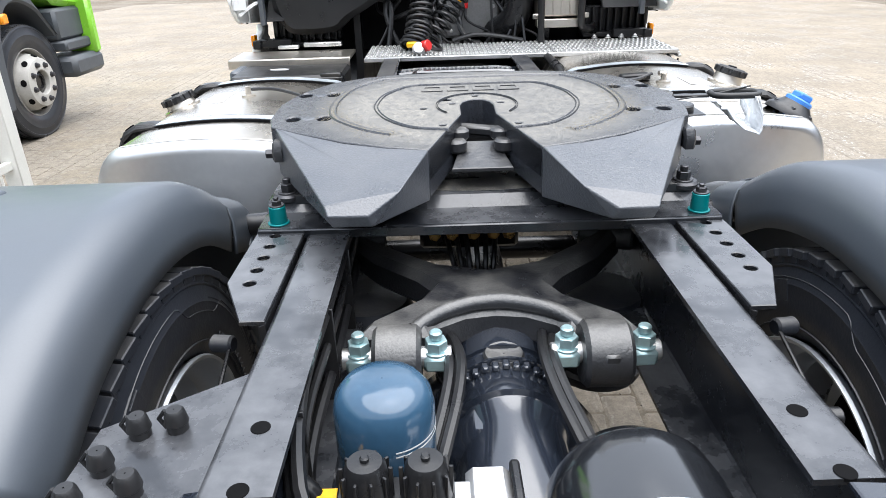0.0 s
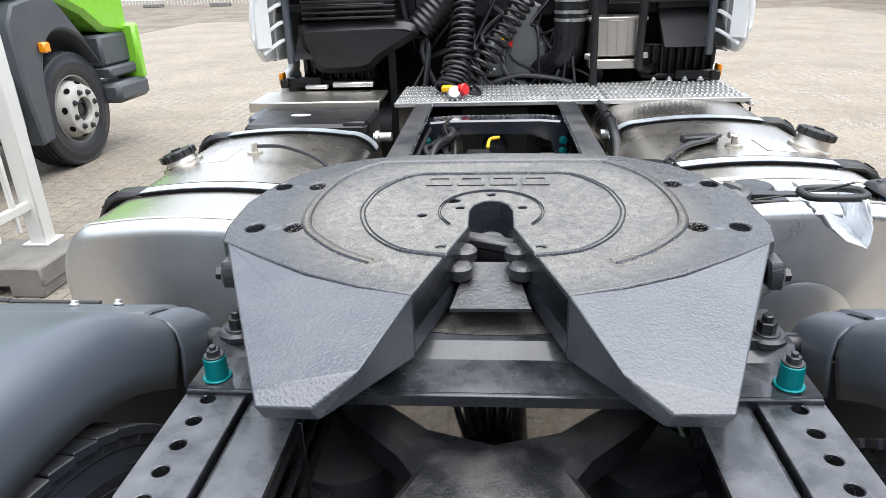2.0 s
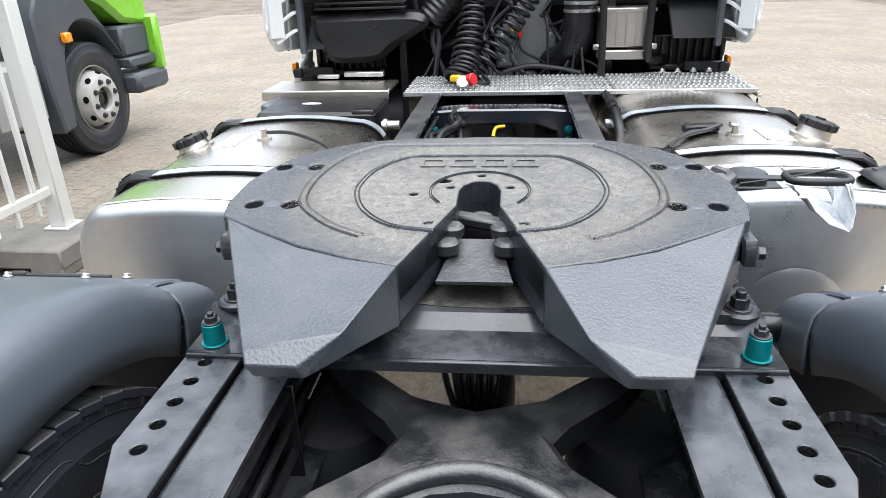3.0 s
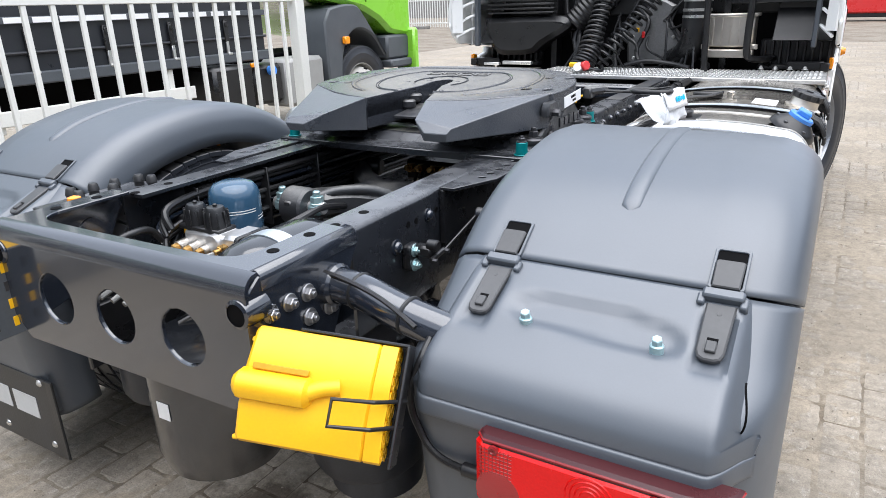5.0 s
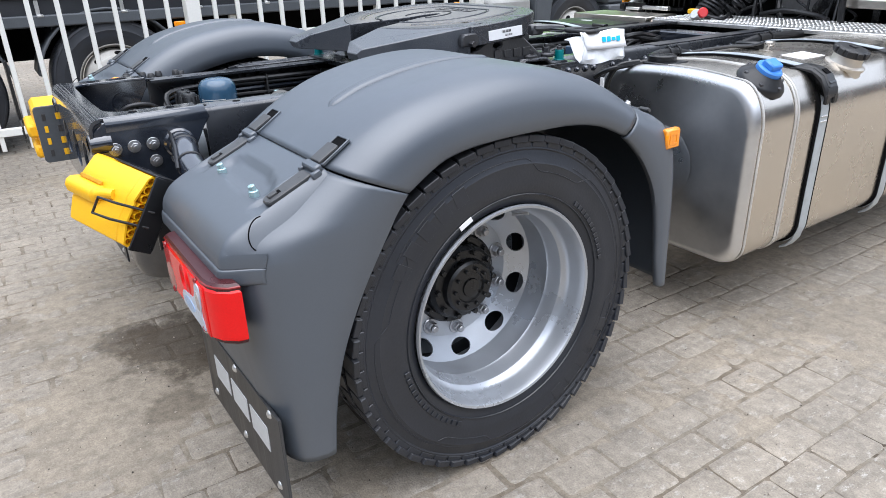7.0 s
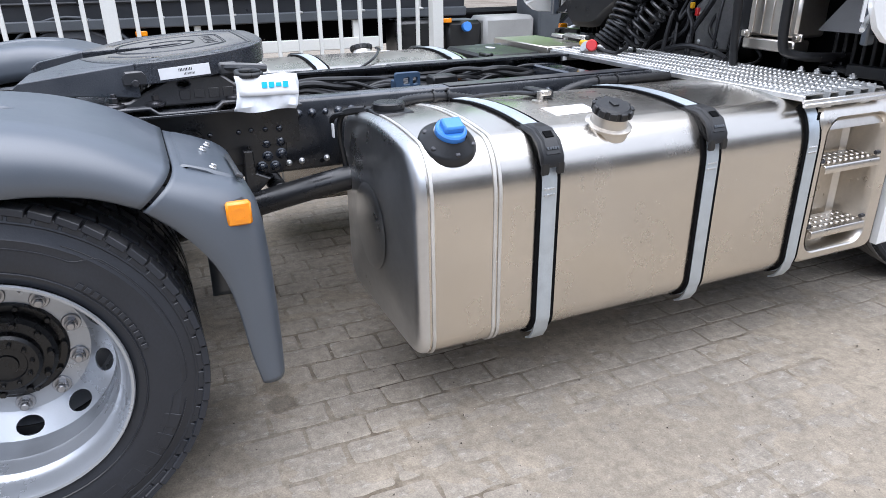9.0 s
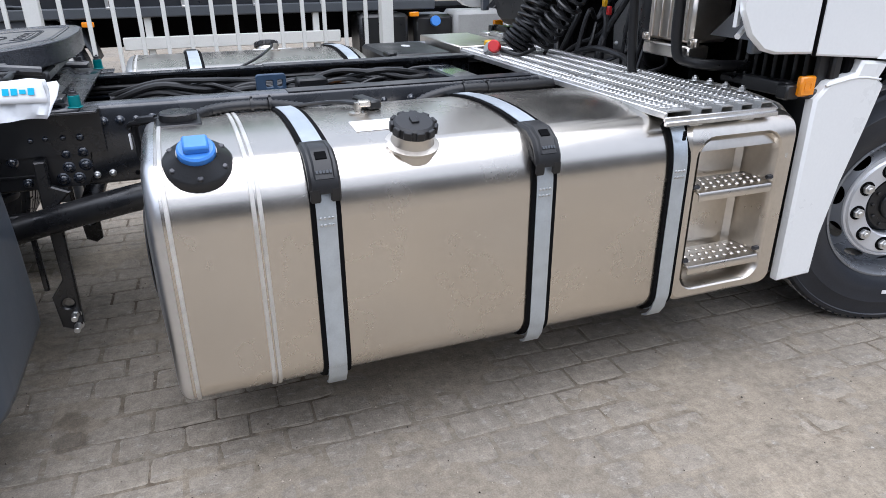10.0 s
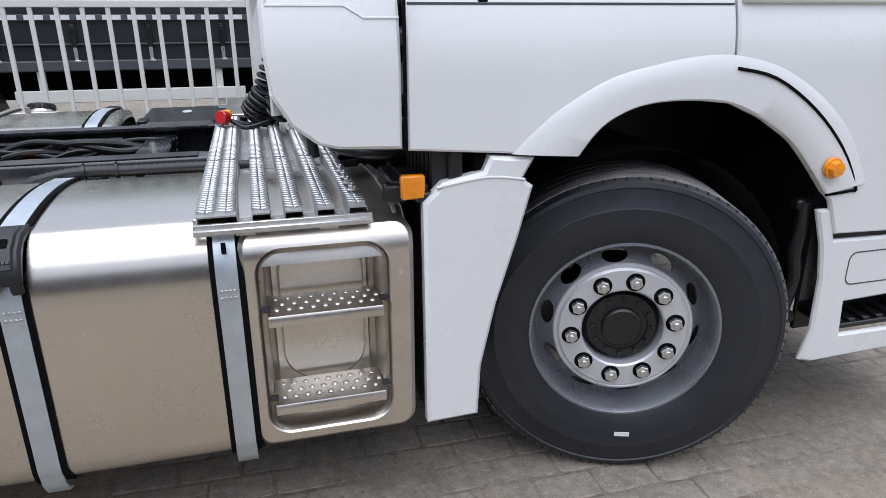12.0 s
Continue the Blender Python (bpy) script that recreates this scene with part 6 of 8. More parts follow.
for k in range(12):
    a = 2 * math.pi * k / 12
    fhub.hexa((0.088, 0.097 * math.cos(a), 0.097 * math.sin(a)), (0.101, 0.097 * math.cos(a), 0.097 * math.sin(a)), 0.007)
FHUB = fhub.data("hub", BLACK, 30)
# black disc paints the shadow round each nut in its recess
SOCK = Geo().lathe([(0.001, 0.0), (0.0265, 0.0), (0.0295, 0.0012), (0.0305, 0.0)], (0, 0, 0), (1, 0, 0), 20).data("nut_recess", DARK, 30)
for s in (1, -1):
    w = new("wheel")
    w.parent = truck
    w.matrix_basis = Matrix.Translation((s * 1.048, 3.885, 0.512)) @ Matrix.Rotation(radians(-19), 4, "Z") @ (Matrix.Identity(4) if s > 0 else Matrix.Rotation(math.pi, 4, "Z"))
    tagged(w, "steered front wheel with ribbed tyre and silver rim")
    obj("tyre", STEER, w, label="black ribbed steer tyre")
    obj("tread_band", TBAND, w, label="dusty grey ribbed tread, lightened as if lit")
    obj("rim", FRIM, w)
    obj("wheel_disc", CONE, w, label="silver wheel disc with oval hand holes")
    obj("nut_face", FACE, w, label="bright flat ring carrying the nuts")
    part("brake_drum", Geo().cyl((-0.1, 0, 0), (0.02, 0, 0), 0.2, n=30), DARK, w)
    obj("hub", FHUB, w)
    for k in range(10):
        a = 2 * math.pi * (k + 0.25) / 10
        obj("nut_recess", SOCK, w, Matrix.Translation((0.1125, 0.1675 * math.cos(a), 0.1675 * math.sin(a))))
        obj("wheel_nut", NUT2, w, Matrix.Translation((0.112, 0.1675 * math.cos(a), 0.1675 * math.sin(a))))
    part("tyre_sticker", Geo().box((0.1585, 0.02, -0.37), (0.002, 0.05, 0.016), 0.0004), PAPER, w, "white barcode sticker")
part("front_axle", Geo().cyl((-0.8, 3.86, 0.48), (0.8, 3.86, 0.48), 0.07, n=16), CHASSIS, truck)

# ---- tanks ----
def tank_section(x0, x1, z0, z1, r, rt):
    """Rounded cross section; rt: the larger radius of the upper outer edge."""
    pts = []
    ri = r + 0.04
    for cx, cz, a, rr in ((x1 - rt, z1 - rt, 0, rt), (x0 + ri, z1 - ri, 90, ri), (x0 + r, z0 + r, 180, r), (x1 - r, z0 + r, 270, r)):
        if a == 90:  # the top rises a little to its middle
            pts += [(x1 - rt + (x0 + ri - x1 + rt) * k / 7, z1 + 0.018 * 4 * (k / 7) * (1 - k / 7)) for k in range(1, 7)]
        tall = 1.5 if a == 0 else 1.0  # the outer shoulder turns in slowly
        pts += [(cx + rr * math.cos(radians(a + 90 * i / 9)), cz + rr * (1 - tall) + tall * rr * math.sin(radians(a + 90 * i / 9))) for i in range(10)]
    return pts


SEC = tank_section(0.455, 1.198, 0.292, 0.982, 0.088, 0.115)


def scaled(sec, k):
    cx, cz = 0.826, 0.644
    return [(cx + (x - cx) * (1 - k / 0.37), cz + (z - cz) * (1 - k / 0.34)) for x, z in sec]


def tank_body(sec, y0, y1, s=1):
    """A long drum with slightly domed, rounded ends."""
    g = Geo()
    rows = []
    bend = [(0.036 * (1 - math.cos(radians(15 * i))), 0.036 * (1 - math.sin(radians(15 * i)))) for i in range(7)]
    for y, k in [(y0 + d, k) for d, k in bend] + [(y1 - d, k) for d, k in bend[::-1]]:
        q = scaled(sec, k) if k else sec
        rows.append([(s * x, y, z) for x, z in q] + [(s * q[0][0], y, q[0][1])])
    g.grid(rows)
    return g


def tank_end(sec, y, s=1, out=-1):
    """A rounded rim and a shallow dished end."""
    rows = []
    for i in range(7):
        d, k = 0.036 * (1 - math.sin(radians(15 * i))), 0.036 * (1 - math.cos(radians(15 * i)))
        q = scaled(sec, k - 0.0015)
        rows.append([(s * x, y - out * (d - 0.001), z) for x, z in q] + [(s * q[0][0], y - out * (d - 0.001), q[0][1])])
    for dy, k in ((0.003, 0.075), (0.010, 0.12), (0.02, 0.2), (0.026, 0.28), (0.028, 0.34)):
        q = scaled(sec, k)
        rows.append([(s * x, y + out * dy, z) for x, z in q] + [(s * q[0][0], y + out * dy, q[0][1])])
    return Geo().grid(rows)


def ring_band(sec, y0, y1, h, s=1, lo=0, hi=None):
    """A raised band round the section."""
    q0 = sec[lo:hi] if hi else sec + sec[:1]
    rows = []
    for y, k in ((y0, -0.001), (y0 + 0.001, -h), (y1 - 0.001, -h), (y1, -0.001)):
        q = scaled(q0, k)
        rows.append([(s * x, y, z) for x, z in q])
    return Geo().grid(rows)


ft = part("fuel_tank", tank_body(SEC, 1.085, 2.70), ALU, truck, "brushed aluminium fuel tank with weld seams and straps", sharp=40)
ft.location = (0.017, -0.024, 0)
part("tank_end", tank_end(SEC, 1.085), ALUEND, ft, "dull dished tank end", sharp=40)
for y in (1.128, 1.335, 1.352):
    part("weld_seam", ring_band(SEC, y, y + 0.012, 0.004), WELD, ft)
part("end_dish", Geo().lathe([(0.001, 0.006), (0.13, 0.006), (0.15, 0.0)], (0.83, 1.06, 0.64), (0, -1, 0), 40), ALUEND, ft)
# tank strap: from the bottom round the outer side over the top
def strap_path():
    """Outer run of the section from under the tank over its side to the top."""
    return [(0.98, 0.292)] + SEC[36:46] + SEC[0:23]


def strap(y, parent, s=1, buckle=True):
    run = strap_path() if buckle else strap_path()[:18]
    rows = []
    for dy, k in ((-0.028, 0.002), (-0.027, 0.010), (0.027, 0.010), (0.028, 0.002)):
        rows.append([(s * x, y + dy, z) for x, z in scaled(run, -k)])
    st = part("tank_strap", Geo().grid(rows), STRAP, parent, "pale galvanised steel tank strap")
    rows = []
    for dy, k in ((-0.041, 0.0), (-0.0405, 0.008), (0.0405, 0.008), (0.041, 0.0)):
        rows.append([(s * x, y + dy, z) for x, z in scaled(run, -k)])
    part("rubber_liner", Geo().grid(rows), DARK, st)
    for z in (0.905, 0.885):
        for j in range(4):
            part("rivet", Geo().lathe([(0.001, 0.004), (0.003, 0.0035), (0.0046, 0.0)], (s * 1.2085, y - 0.0165 + 0.011 * j, z - 0.09), (s, 0, 0), 8), GALV, st)
            if z > 0.9:
                part("rivet", Geo().lathe([(0.001, 0.003), (0.003, 0.0025), (0.0046, 0.0)], (s * 1.2018, y - 0.0165 + 0.011 * j, 0.35), (s, 0, 0), 8), GALV, st)
    part("strap_end", Geo().prism([(s * x, z) for x, z in ((1.199, 0.36), (1.2045, 0.36), (1.196, 0.31), (1.172, 0.272), (1.145, 0.258), (1.142, 0.264), (1.165, 0.278), (1.188, 0.312))], rear, y - 0.028, y + 0.028, b=0.0015), STRAP, st)
    part("strap_foot", Geo().box((s * 1.12, y + 0.03, 0.295), (0.05, 0.03, 0.014), 0.004).tube([(s * 1.14, y - 0.045, 0.292), (s * 1.14, y + 0.05, 0.292)], 0.006, 8), CHASSIS, st)
    if buckle:
        prof = [(1.03, 0.985), (1.09, 0.995), (1.15, 0.99), (1.195, 0.965), (1.222, 0.92), (1.224, 0.888), (1.214, 0.884), (1.204, 0.9), (1.19, 0.935), (1.155, 0.965), (1.10, 0.975), (1.03, 0.975)]
        bk = part("buckle_cover", Geo().prism([(s * x, z) for x, z in prof], rear, y - 0.042, y + 0.042, b=0.007), BLACK, st, "black plastic buckle cover")
        for dy in (-0.027, 0.027):
            part("cover_leg", Geo().prism([(s * 1.214, 0.90), (s * 1.225, 0.90), (s * 1.226, 0.872), (s * 1.222, 0.864), (s * 1.212, 0.866)], rear, y + dy - 0.014, y + dy + 0.014, b=0.004), BLACK, bk)
        hp = [(1.07, 0.99), (1.10, 0.999), (1.155, 0.994), (1.198, 0.97), (1.222, 0.928), (1.21, 0.92), (1.15, 0.97)]
        part("cover_ridge", Geo().prism([(s * x, z) for x, z in hp], rear, y - 0.028, y + 0.028, b=0.005), BLACK, bk)
        for j in range(5):
            part("moulded_mark", Geo().box((0, 0, 0), (0.009, 0.007, 0.003), 0.001, m=Matrix.Translation((s * 1.2155, y - 0.018 + 0.009 * j, 0.945)) @ Matrix.Rotation(s * radians(60), 4, "Y")), GREYPART, bk)
        # black block paints the shade of a recess in the cover
        part("recess", Geo().box((0, 0, 0), (0.026, 0.03, 0.004), 0.001, m=Matrix.Translation((s * 1.1835, y, 0.9805)) @ Matrix.Rotation(s * radians(33), 4, "Y")), DARK, bk)
    return st


strap(1.525, ft), strap(2.183, ft)
st = strap(2.675, ft, buckle=False)
# black chip stands for the shaded keyhole
part("keyhole", Geo().box((1.206, 2.675, 0.93), (0.006, 0.012, 0.03), 0.002), DARK, st)
# filler caps
def cap_on(c, tilt, s, parent, mat, neck, name, r=0.062, label="", lift=0.0):
    m = Matrix.Translation(c) @ Matrix.Rotation(s * radians(tilt), 4, "Y")
    nk = Geo().lathe([(0.072, -0.045), (0.07, -0.03), (0.064, -0.012), (0.058, 0.004), (0.057, 0.014 + lift)], n=36, m=m)
    nkp = part("filler_neck", nk, neck, parent)
    base, m = m, m @ Matrix.Translation((0, 0, lift))
    g = Geo().lathe([(r, 0.012), (r, 0.02), (r - 0.003, 0.036), (r - 0.01, 0.042), (0.02, 0.043), (0.001, 0.043)], n=40, m=m)
    cap = part(name, g, mat, nkp, label)
    for k in range(11):
        a = 2 * math.pi * k / 11
        part("grip_lobe", Geo().box((0, 0, 0), (0.012, 0.024, 0.025), 0.005, m=m @ Matrix.Rotation(a, 4, "Z") @ Matrix.Translation((r, 0, 0.026))), mat, cap)
    part("lock_cover", Geo().box((0, 0, 0.045), (0.03, 0.022, 0.008), 0.003, m=m), mat, cap)
    part("neck_ring", Geo().lathe([(0.066, -0.022), (0.076, -0.020), (0.077, -0.011), (0.062, -0.006)], n=36, m=base), neck, nkp)
    return cap


cap_on((1.118, 1.80, 0.984), 17, 1, ft, BLACK, ALUPLAIN, "fuel_cap", label="black screw fuel cap", lift=0.014)
m = Matrix.Translation((1.11, 1.225, 0.972)) @ Matrix.Rotation(radians(30), 4, "Y")
ur = part("urea_flange", Geo().lathe([(0.09, -0.012), (0.088, 0.002), (0.08, 0.012), (0.056, 0.032), (0.05, 0.04)], n=32, m=m), BLACK, ft, "black filler flange with screws")
g = Geo().lathe([(0.047, 0.02), (0.047, 0.052), (0.042, 0.057), (0.001, 0.058)], n=32, m=m).box((0, 0, 0.066), (0.05, 0.062, 0.024), 0.009, m=m)
part("blue_cap", g, BLUECAP, ur, "bright blue filler cap")
for k in range(6):
    a = 2 * math.pi * k / 6
    part("flange_screw", Geo().cyl((0.072 * math.cos(a), 0.072 * math.sin(a), 0.006), (0.072 * math.cos(a), 0.072 * math.sin(a), 0.0215), 0.008, n=10, m=m), STEELBOLT, ur)
part("dosing_unit", Geo().lathe([(0.055, 0.98), (0.055, 1.015), (0.05, 1.02), (0.001, 1.021)], (0.70, 1.19, 0.008), (0, 0, 1), 28).box((0.7, 1.19, 0.993), (0.16, 0.13, 0.02), 0.004), BLACK, ft, "black round dosing unit cover")
part("level_sender", Geo().lathe([(0.03, 0.98), (0.03, 0.99), (0.012, 0.992), (0.012, 1.02), (0.001, 1.021)], (0.82, 1.72, 0.017), (0, 0, 1), 20).box((0.82, 1.74, 1.032), (0.03, 0.04, 0.02), 0.004), ALUPLAIN, ft)
part("tank_label", Geo().box((0, 0, 0), (0.10, 0.17, 0.001), 0.0003, m=Matrix.Translation((0.965, 1.75, 0.9957)) @ Matrix.Rotation(radians(4.6), 4, "Y")), PAPER, ft, "white paper label")
conduit([(0.66, 1.20, 0.99), (0.60, 1.26, 0.998), (0.57, 1.335, 1.0), (0.56, 1.42, 0.998), (0.55, 1.49, 0.99), (0.53, 1.60, 0.965), (0.49, 1.70, 0.93), (0.46, 1.76, 0.89)], 0.0195, label="black ribbed hose arching over the tank")
conduit([(0.47, 1.90, 0.88), (0.484, 1.98, 0.925), (0.485, 2.05, 0.962), (0.486, 2.148, 0.983), (0.488, 2.24, 0.988), (0.49, 2.33, 0.985), (0.494, 2.55, 0.985), (0.494, 2.75, 0.98)], 0.021, label="black ribbed hose beside the frame")
for y in (1.40, 1.46, 2.2, 2.3):
    part("hose_clip", Geo().lathe([(0.022, -0.005), (0.0255, -0.005), (0.0255, 0.005), (0.022, 0.005)], (0.56 if y < 2 else 0.488, y, 0.998 if y < 2 else 0.986), (0, 1, 0), 16).box((0.56 if y < 2 else 0.488, y, 1.023 if y < 2 else 1.012), (0.008, 0.008, 0.012), 0.002), BLACK, truck)
for k in range(4):
    cable([(0.80, 1.735, 1.03), (0.745, 1.715 + 0.012 * k, 1.014), (0.66, 1.66 + 0.006 * k, 1.008), (0.57, 1.56 - 0.01 * k, 0.985), (0.49, 1.42 - 0.03 * k, 0.93)], 0.0065)
part("cable_connector", Geo().box((0, 0, 0), (0.13, 0.045, 0.03), 0.006, m=Matrix.Translation((0.715, 1.775, 1.014)) @ Matrix.Rotation(radians(12), 4, "Z")), BLACK, ft, "black plug connector box")
cable([(0.66, 1.10, 1.0), (0.6, 1.04, 0.98), (0.56, 1.03, 0.9), (0.55, 1.05, 0.75), (0.5, 1.05, 0.68)], 0.011)
cable([(0.68, 1.12, 1.0), (0.58, 1.02, 0.97), (0.5, 1.02, 0.93)], 0.01)
part("cable_tag", Geo().box((0.55, 1.01, 0.91), (0.02, 0.006, 0.05), 0.001), PAPER, truck)

# ---- step section in front of the tank ----
frame_out = rounded(2.705, 0.325, 3.165, 0.968, 0.05, 5)
recess = rounded(2.755, 0.375, 3.085, 0.90, 0.055, 6)
stp = part("step_tank", Geo().prism(frame_out, side, 1.165, 1.2, b=0.014, holes=[recess]), ALUPLAIN, truck, "pressed aluminium step section with two rungs")
stp.location = (0.02, -0.024, 0)


def round_over(ob):
    """Bends a flat side part back over the tank's upper edge."""
    bm = bmesh.new()
    bm.from_mesh(ob.data)
    for k in range(9):
        bmesh.ops.bisect_plane(bm, geom=bm.verts[:] + bm.edges[:] + bm.faces[:], plane_co=(0, 0, 0.877 + 0.011 * k), plane_no=(0, 0, 1))
    for v in bm.verts:
        up = min(max(v.co.z - 0.877, 0.0), 0.1)
        v.co.x -= 0.105 - math.sqrt(0.105 ** 2 - up ** 2)
    bm.to_mesh(ob.data)
    bm.free()


round_over(stp)
part("recess_back", Geo().prism(rounded(2.72, 0.34, 3.14, 0.94, 0.04, 4), side, 1.03, 1.04), ALUPLAIN, stp)
rows = []
for x, k in ((1.198, -0.004), (1.19, 0.0), (1.17, 0.006), (1.06, 0.012), (1.04, 0.03)):
    q = rounded(2.755 + k, 0.375 + k, 3.085 - k, 0.90 - k, 0.055, 6)
    rows.append([(x, a, b) for a, b in q + q[:1]])
round_over(part("recess_wall", Geo().grid(rows), ALUPLAIN, stp))
part("pressed_oval", Geo().prism(rounded(2.80, 0.44, 3.045, 0.885, 0.1, 8), side, 1.04, 1.052, b=0.006), ALUPLAIN, stp)
part("step_top", Geo().prism([(x, z) for x, z in tank_section(0.455, 1.19, 0.33, 0.974, 0.08, 0.10)], rear, 2.71, 2.74), ALUPLAIN, stp)
part("step_top_shell", ring_band(SEC, 2.70, 3.15, -0.006, 1, 2, 28), ALUPLAIN, stp)
part("front_bulkhead", Geo().prism(scaled(SEC, 0.012), rear, 3.13, 3.16, b=0.012), ALUPLAIN, stp)
part("weld_seam", ring_band(SEC, 3.12, 3.132, 0.003, 1, 0, 28), WELD, stp)
for z in (0.737, 0.468):
    ru = part("step_rung", Geo().prism([(1.075, z - 0.003), (1.185, z - 0.006), (1.207, z - 0.008), (1.212, z - 0.016), (1.21, z - 0.038), (1.204, z - 0.038), (1.203, z - 0.018), (1.185, z - 0.014), (1.075, z - 0.012)], rear, 2.765, 3.075, b=0.002), ALUPLAIN, stp, "perforated aluminium step rung")
    for j in range(3):
        for k in range(9):
            part("grip_hole", Geo().lathe([(0.005, -0.0005), (0.006, 0.0035), (0.0072, 0.0035), (0.0095, 0.0)], (1.10 + 0.036 * j, 2.79 + 0.0325 * k + 0.016 * (j % 2), z - 0.005), (0, 0, 1), 10), ALUPLAIN, ru)
    for y in (2.762, 3.078):
        part("rung_screw", Geo().hexa((1.19, y - 0.012, z + 0.008), (1.19, y + 0.012, z + 0.008), 0.009), STEELBOLT, ru)

# left side tank, battery box and tray
lt = part("fuel_tank", tank_body(SEC, 0.925, 2.10, -1), ALU, truck, "brushed aluminium fuel tank on the far side", sharp=40)
lt.location = (-0.022, 0.024, 0)
part("tank_end", tank_end(SEC, 0.925, -1), ALUEND, lt, "dull dished tank end", sharp=40)
for y in (0.968,):
    part("weld_seam", ring_band(SEC, y, y + 0.012, 0.0028, -1), WELD, lt)
strap(1.24, lt, -1), strap(2.0, lt, -1)
cap_on((-1.14, 1.647, 0.975), 20, -1, lt, BLACK, ALUPLAIN, "fuel_cap", label="black screw fuel cap")
part("level_sender", Geo().lathe([(0.028, 0.98), (0.028, 0.988), (0.012, 0.99), (0.012, 1.02), (0.001, 1.021)], (-0.86, 1.66, 0.017), (0, 0, 1), 20), ALUPLAIN, lt)
part("tank_label", Geo().box((0, 0, 0), (0.09, 0.2, 0.001), 0.0003, m=Matrix.Translation((-0.985, 1.66, 0.9940)) @ Matrix.Rotation(radians(-5.2), 4, "Y")), PAPER, lt)
cable([(-0.86, 1.66, 1.03), (-0.75, 1.64, 1.03), (-0.6, 1.55, 1.0), (-0.5, 1.4, 0.95)], 0.007)
built = list(truck.children)
bb = part("battery_box", Geo().prism(rounded(-1.16, 2.19, -0.60, 2.56, 0.03, 4), flat, 0.45, 0.985, b=0.015), BLACK, truck, "black plastic battery box with lid")
part("badge", Geo().prism(disc(-0.95, 2.40, 0.04, 20, 1.2, 0.6), flat, 0.985, 0.9875), PALEPRINT, bb)
part("lid_clip", Geo().box((-0.66, 2.22, 0.98), (0.10, 0.05, 0.03), 0.006), BLACK, bb)
part("grey_end_panel", Geo().box((-1.19, 2.72, 0.76), (0.05, 0.62, 0.44), 0.015), GUARD, truck)
part("side_tray", Geo().box((-0.94, 2.76, 1.0), (0.66, 0.32, 0.02), 0.006).box((-0.94, 2.605, 0.985), (0.66, 0.012, 0.045), 0.003), ALUPLAIN, truck, "bare aluminium tray plate")
part("tray_bracket", Geo().box((-0.80, 2.93, 1.04), (0.22, 0.04, 0.025), 0.004).box((-1.0, 2.93, 1.03), (0.12, 0.04, 0.02), 0.004), GALV, truck)

moved_since(built, 0.04, 0.02)

# ---- catwalk: two planks of corrugated tread plate ----
CRESTS = [(2.60, 2.705), (2.737, 2.787), (2.819, 2.869), (2.901, 2.951), (2.983, 3.035)]


def tread_profile():
    """Ridges across the catwalk: one wide crest and four narrow ones."""
    pts = []
    for y0, y1 in CRESTS:
        pts += [(y0, 0.966), (y0 + 0.004, 0.998), (y1 - 0.004, 0.998), (y1, 0.966)]
    return [(2.60, 0.985)] + pts[1:-1] + [(3.035, 0.985)]


cw = holder("catwalk", "", "")
cw.parent = truck
cw.location = (0.045, -0.012, 0.008)
built = list(truck.children)
tagged(cw, "galvanised corrugated catwalk behind the cab")
TP = tread_profile()
for x0, x1 in ((-0.53, 0.485), (0.492, 1.15)):
    outline = TP + [(y, z - 0.004) for y, z in TP[::-1]]
    pl = part("tread_plank", Geo().prism(outline, side, x0, x1), TREADPLATE, cw, "galvanised tread plank with raised teeth")
    # raised teeth on the crests, dimples in the troughs
    teeth = Geo()
    n = int((x1 - x0) / 0.0245)
    rows_y = [2.626, 2.676] + [(y0 + y1) / 2 for y0, y1 in CRESTS[1:]]
    for i in range(n):
        x = x0 + 0.014 + i * 0.0245
        for y in rows_y:
            for e in (-1, 1):
                teeth.box((0, 0, 0), (0.010, 0.025, 0.011), 0.0025, m=Matrix.Translation((x + 0.0018 * e, y + 0.0115 * e, 1.001)) @ Matrix.Rotation(radians(24 * e), 4, "Z"))
        if i % 2 == 0:
            for y0, y1 in CRESTS[:-1]:
                teeth.box((x, y1 + 0.016, 0.9665), (0.004, 0.012, 0.0025), 0.0008)
    tagged(part("grip_teeth", teeth, GALV, pl), kind="stuff")
part("edge_rail", Geo().box((1.156, 2.82, 0.974), (0.012, 0.45, 0.014), 0.002).box((1.163, 2.82, 0.961), (0.018, 0.45, 0.016), 0.003).box((1.15, 2.72, 0.95), (0.02, 0.05, 0.010), 0.002).box((1.15, 2.93, 0.95), (0.02, 0.05, 0.010), 0.002), GALV, cw, "bright aluminium edge rail")
part("rear_rail", Geo().box((0.31, 2.602, 0.985), (1.69, 0.012, 0.022), 0.003), GALV, cw)
part("plank_clip", Geo().box((0.62, 2.6, 0.965), (0.08, 0.03, 0.02), 0.004), GALV, cw)
# couplings on the catwalk
cp = part("air_coupling", Geo().cyl((-0.24, 2.635, 1.035), (-0.24, 2.605, 1.05), 0.035, n=18, b=0.008).box((-0.24, 2.65, 1.02), (0.05, 0.06, 0.035), 0.008), GALV, truck, "metal air coupling head")
part("red_cover", Geo().cyl((-0.215, 2.64, 1.05), (-0.185, 2.615, 1.06), 0.03, n=16, b=0.005), REDPAINT, cp, "red coupling cover")
part("yellow_cover", Geo().box((-0.275, 2.64, 1.06), (0.06, 0.045, 0.03), 0.008), YELLOW, cp, "yellow coupling cover")


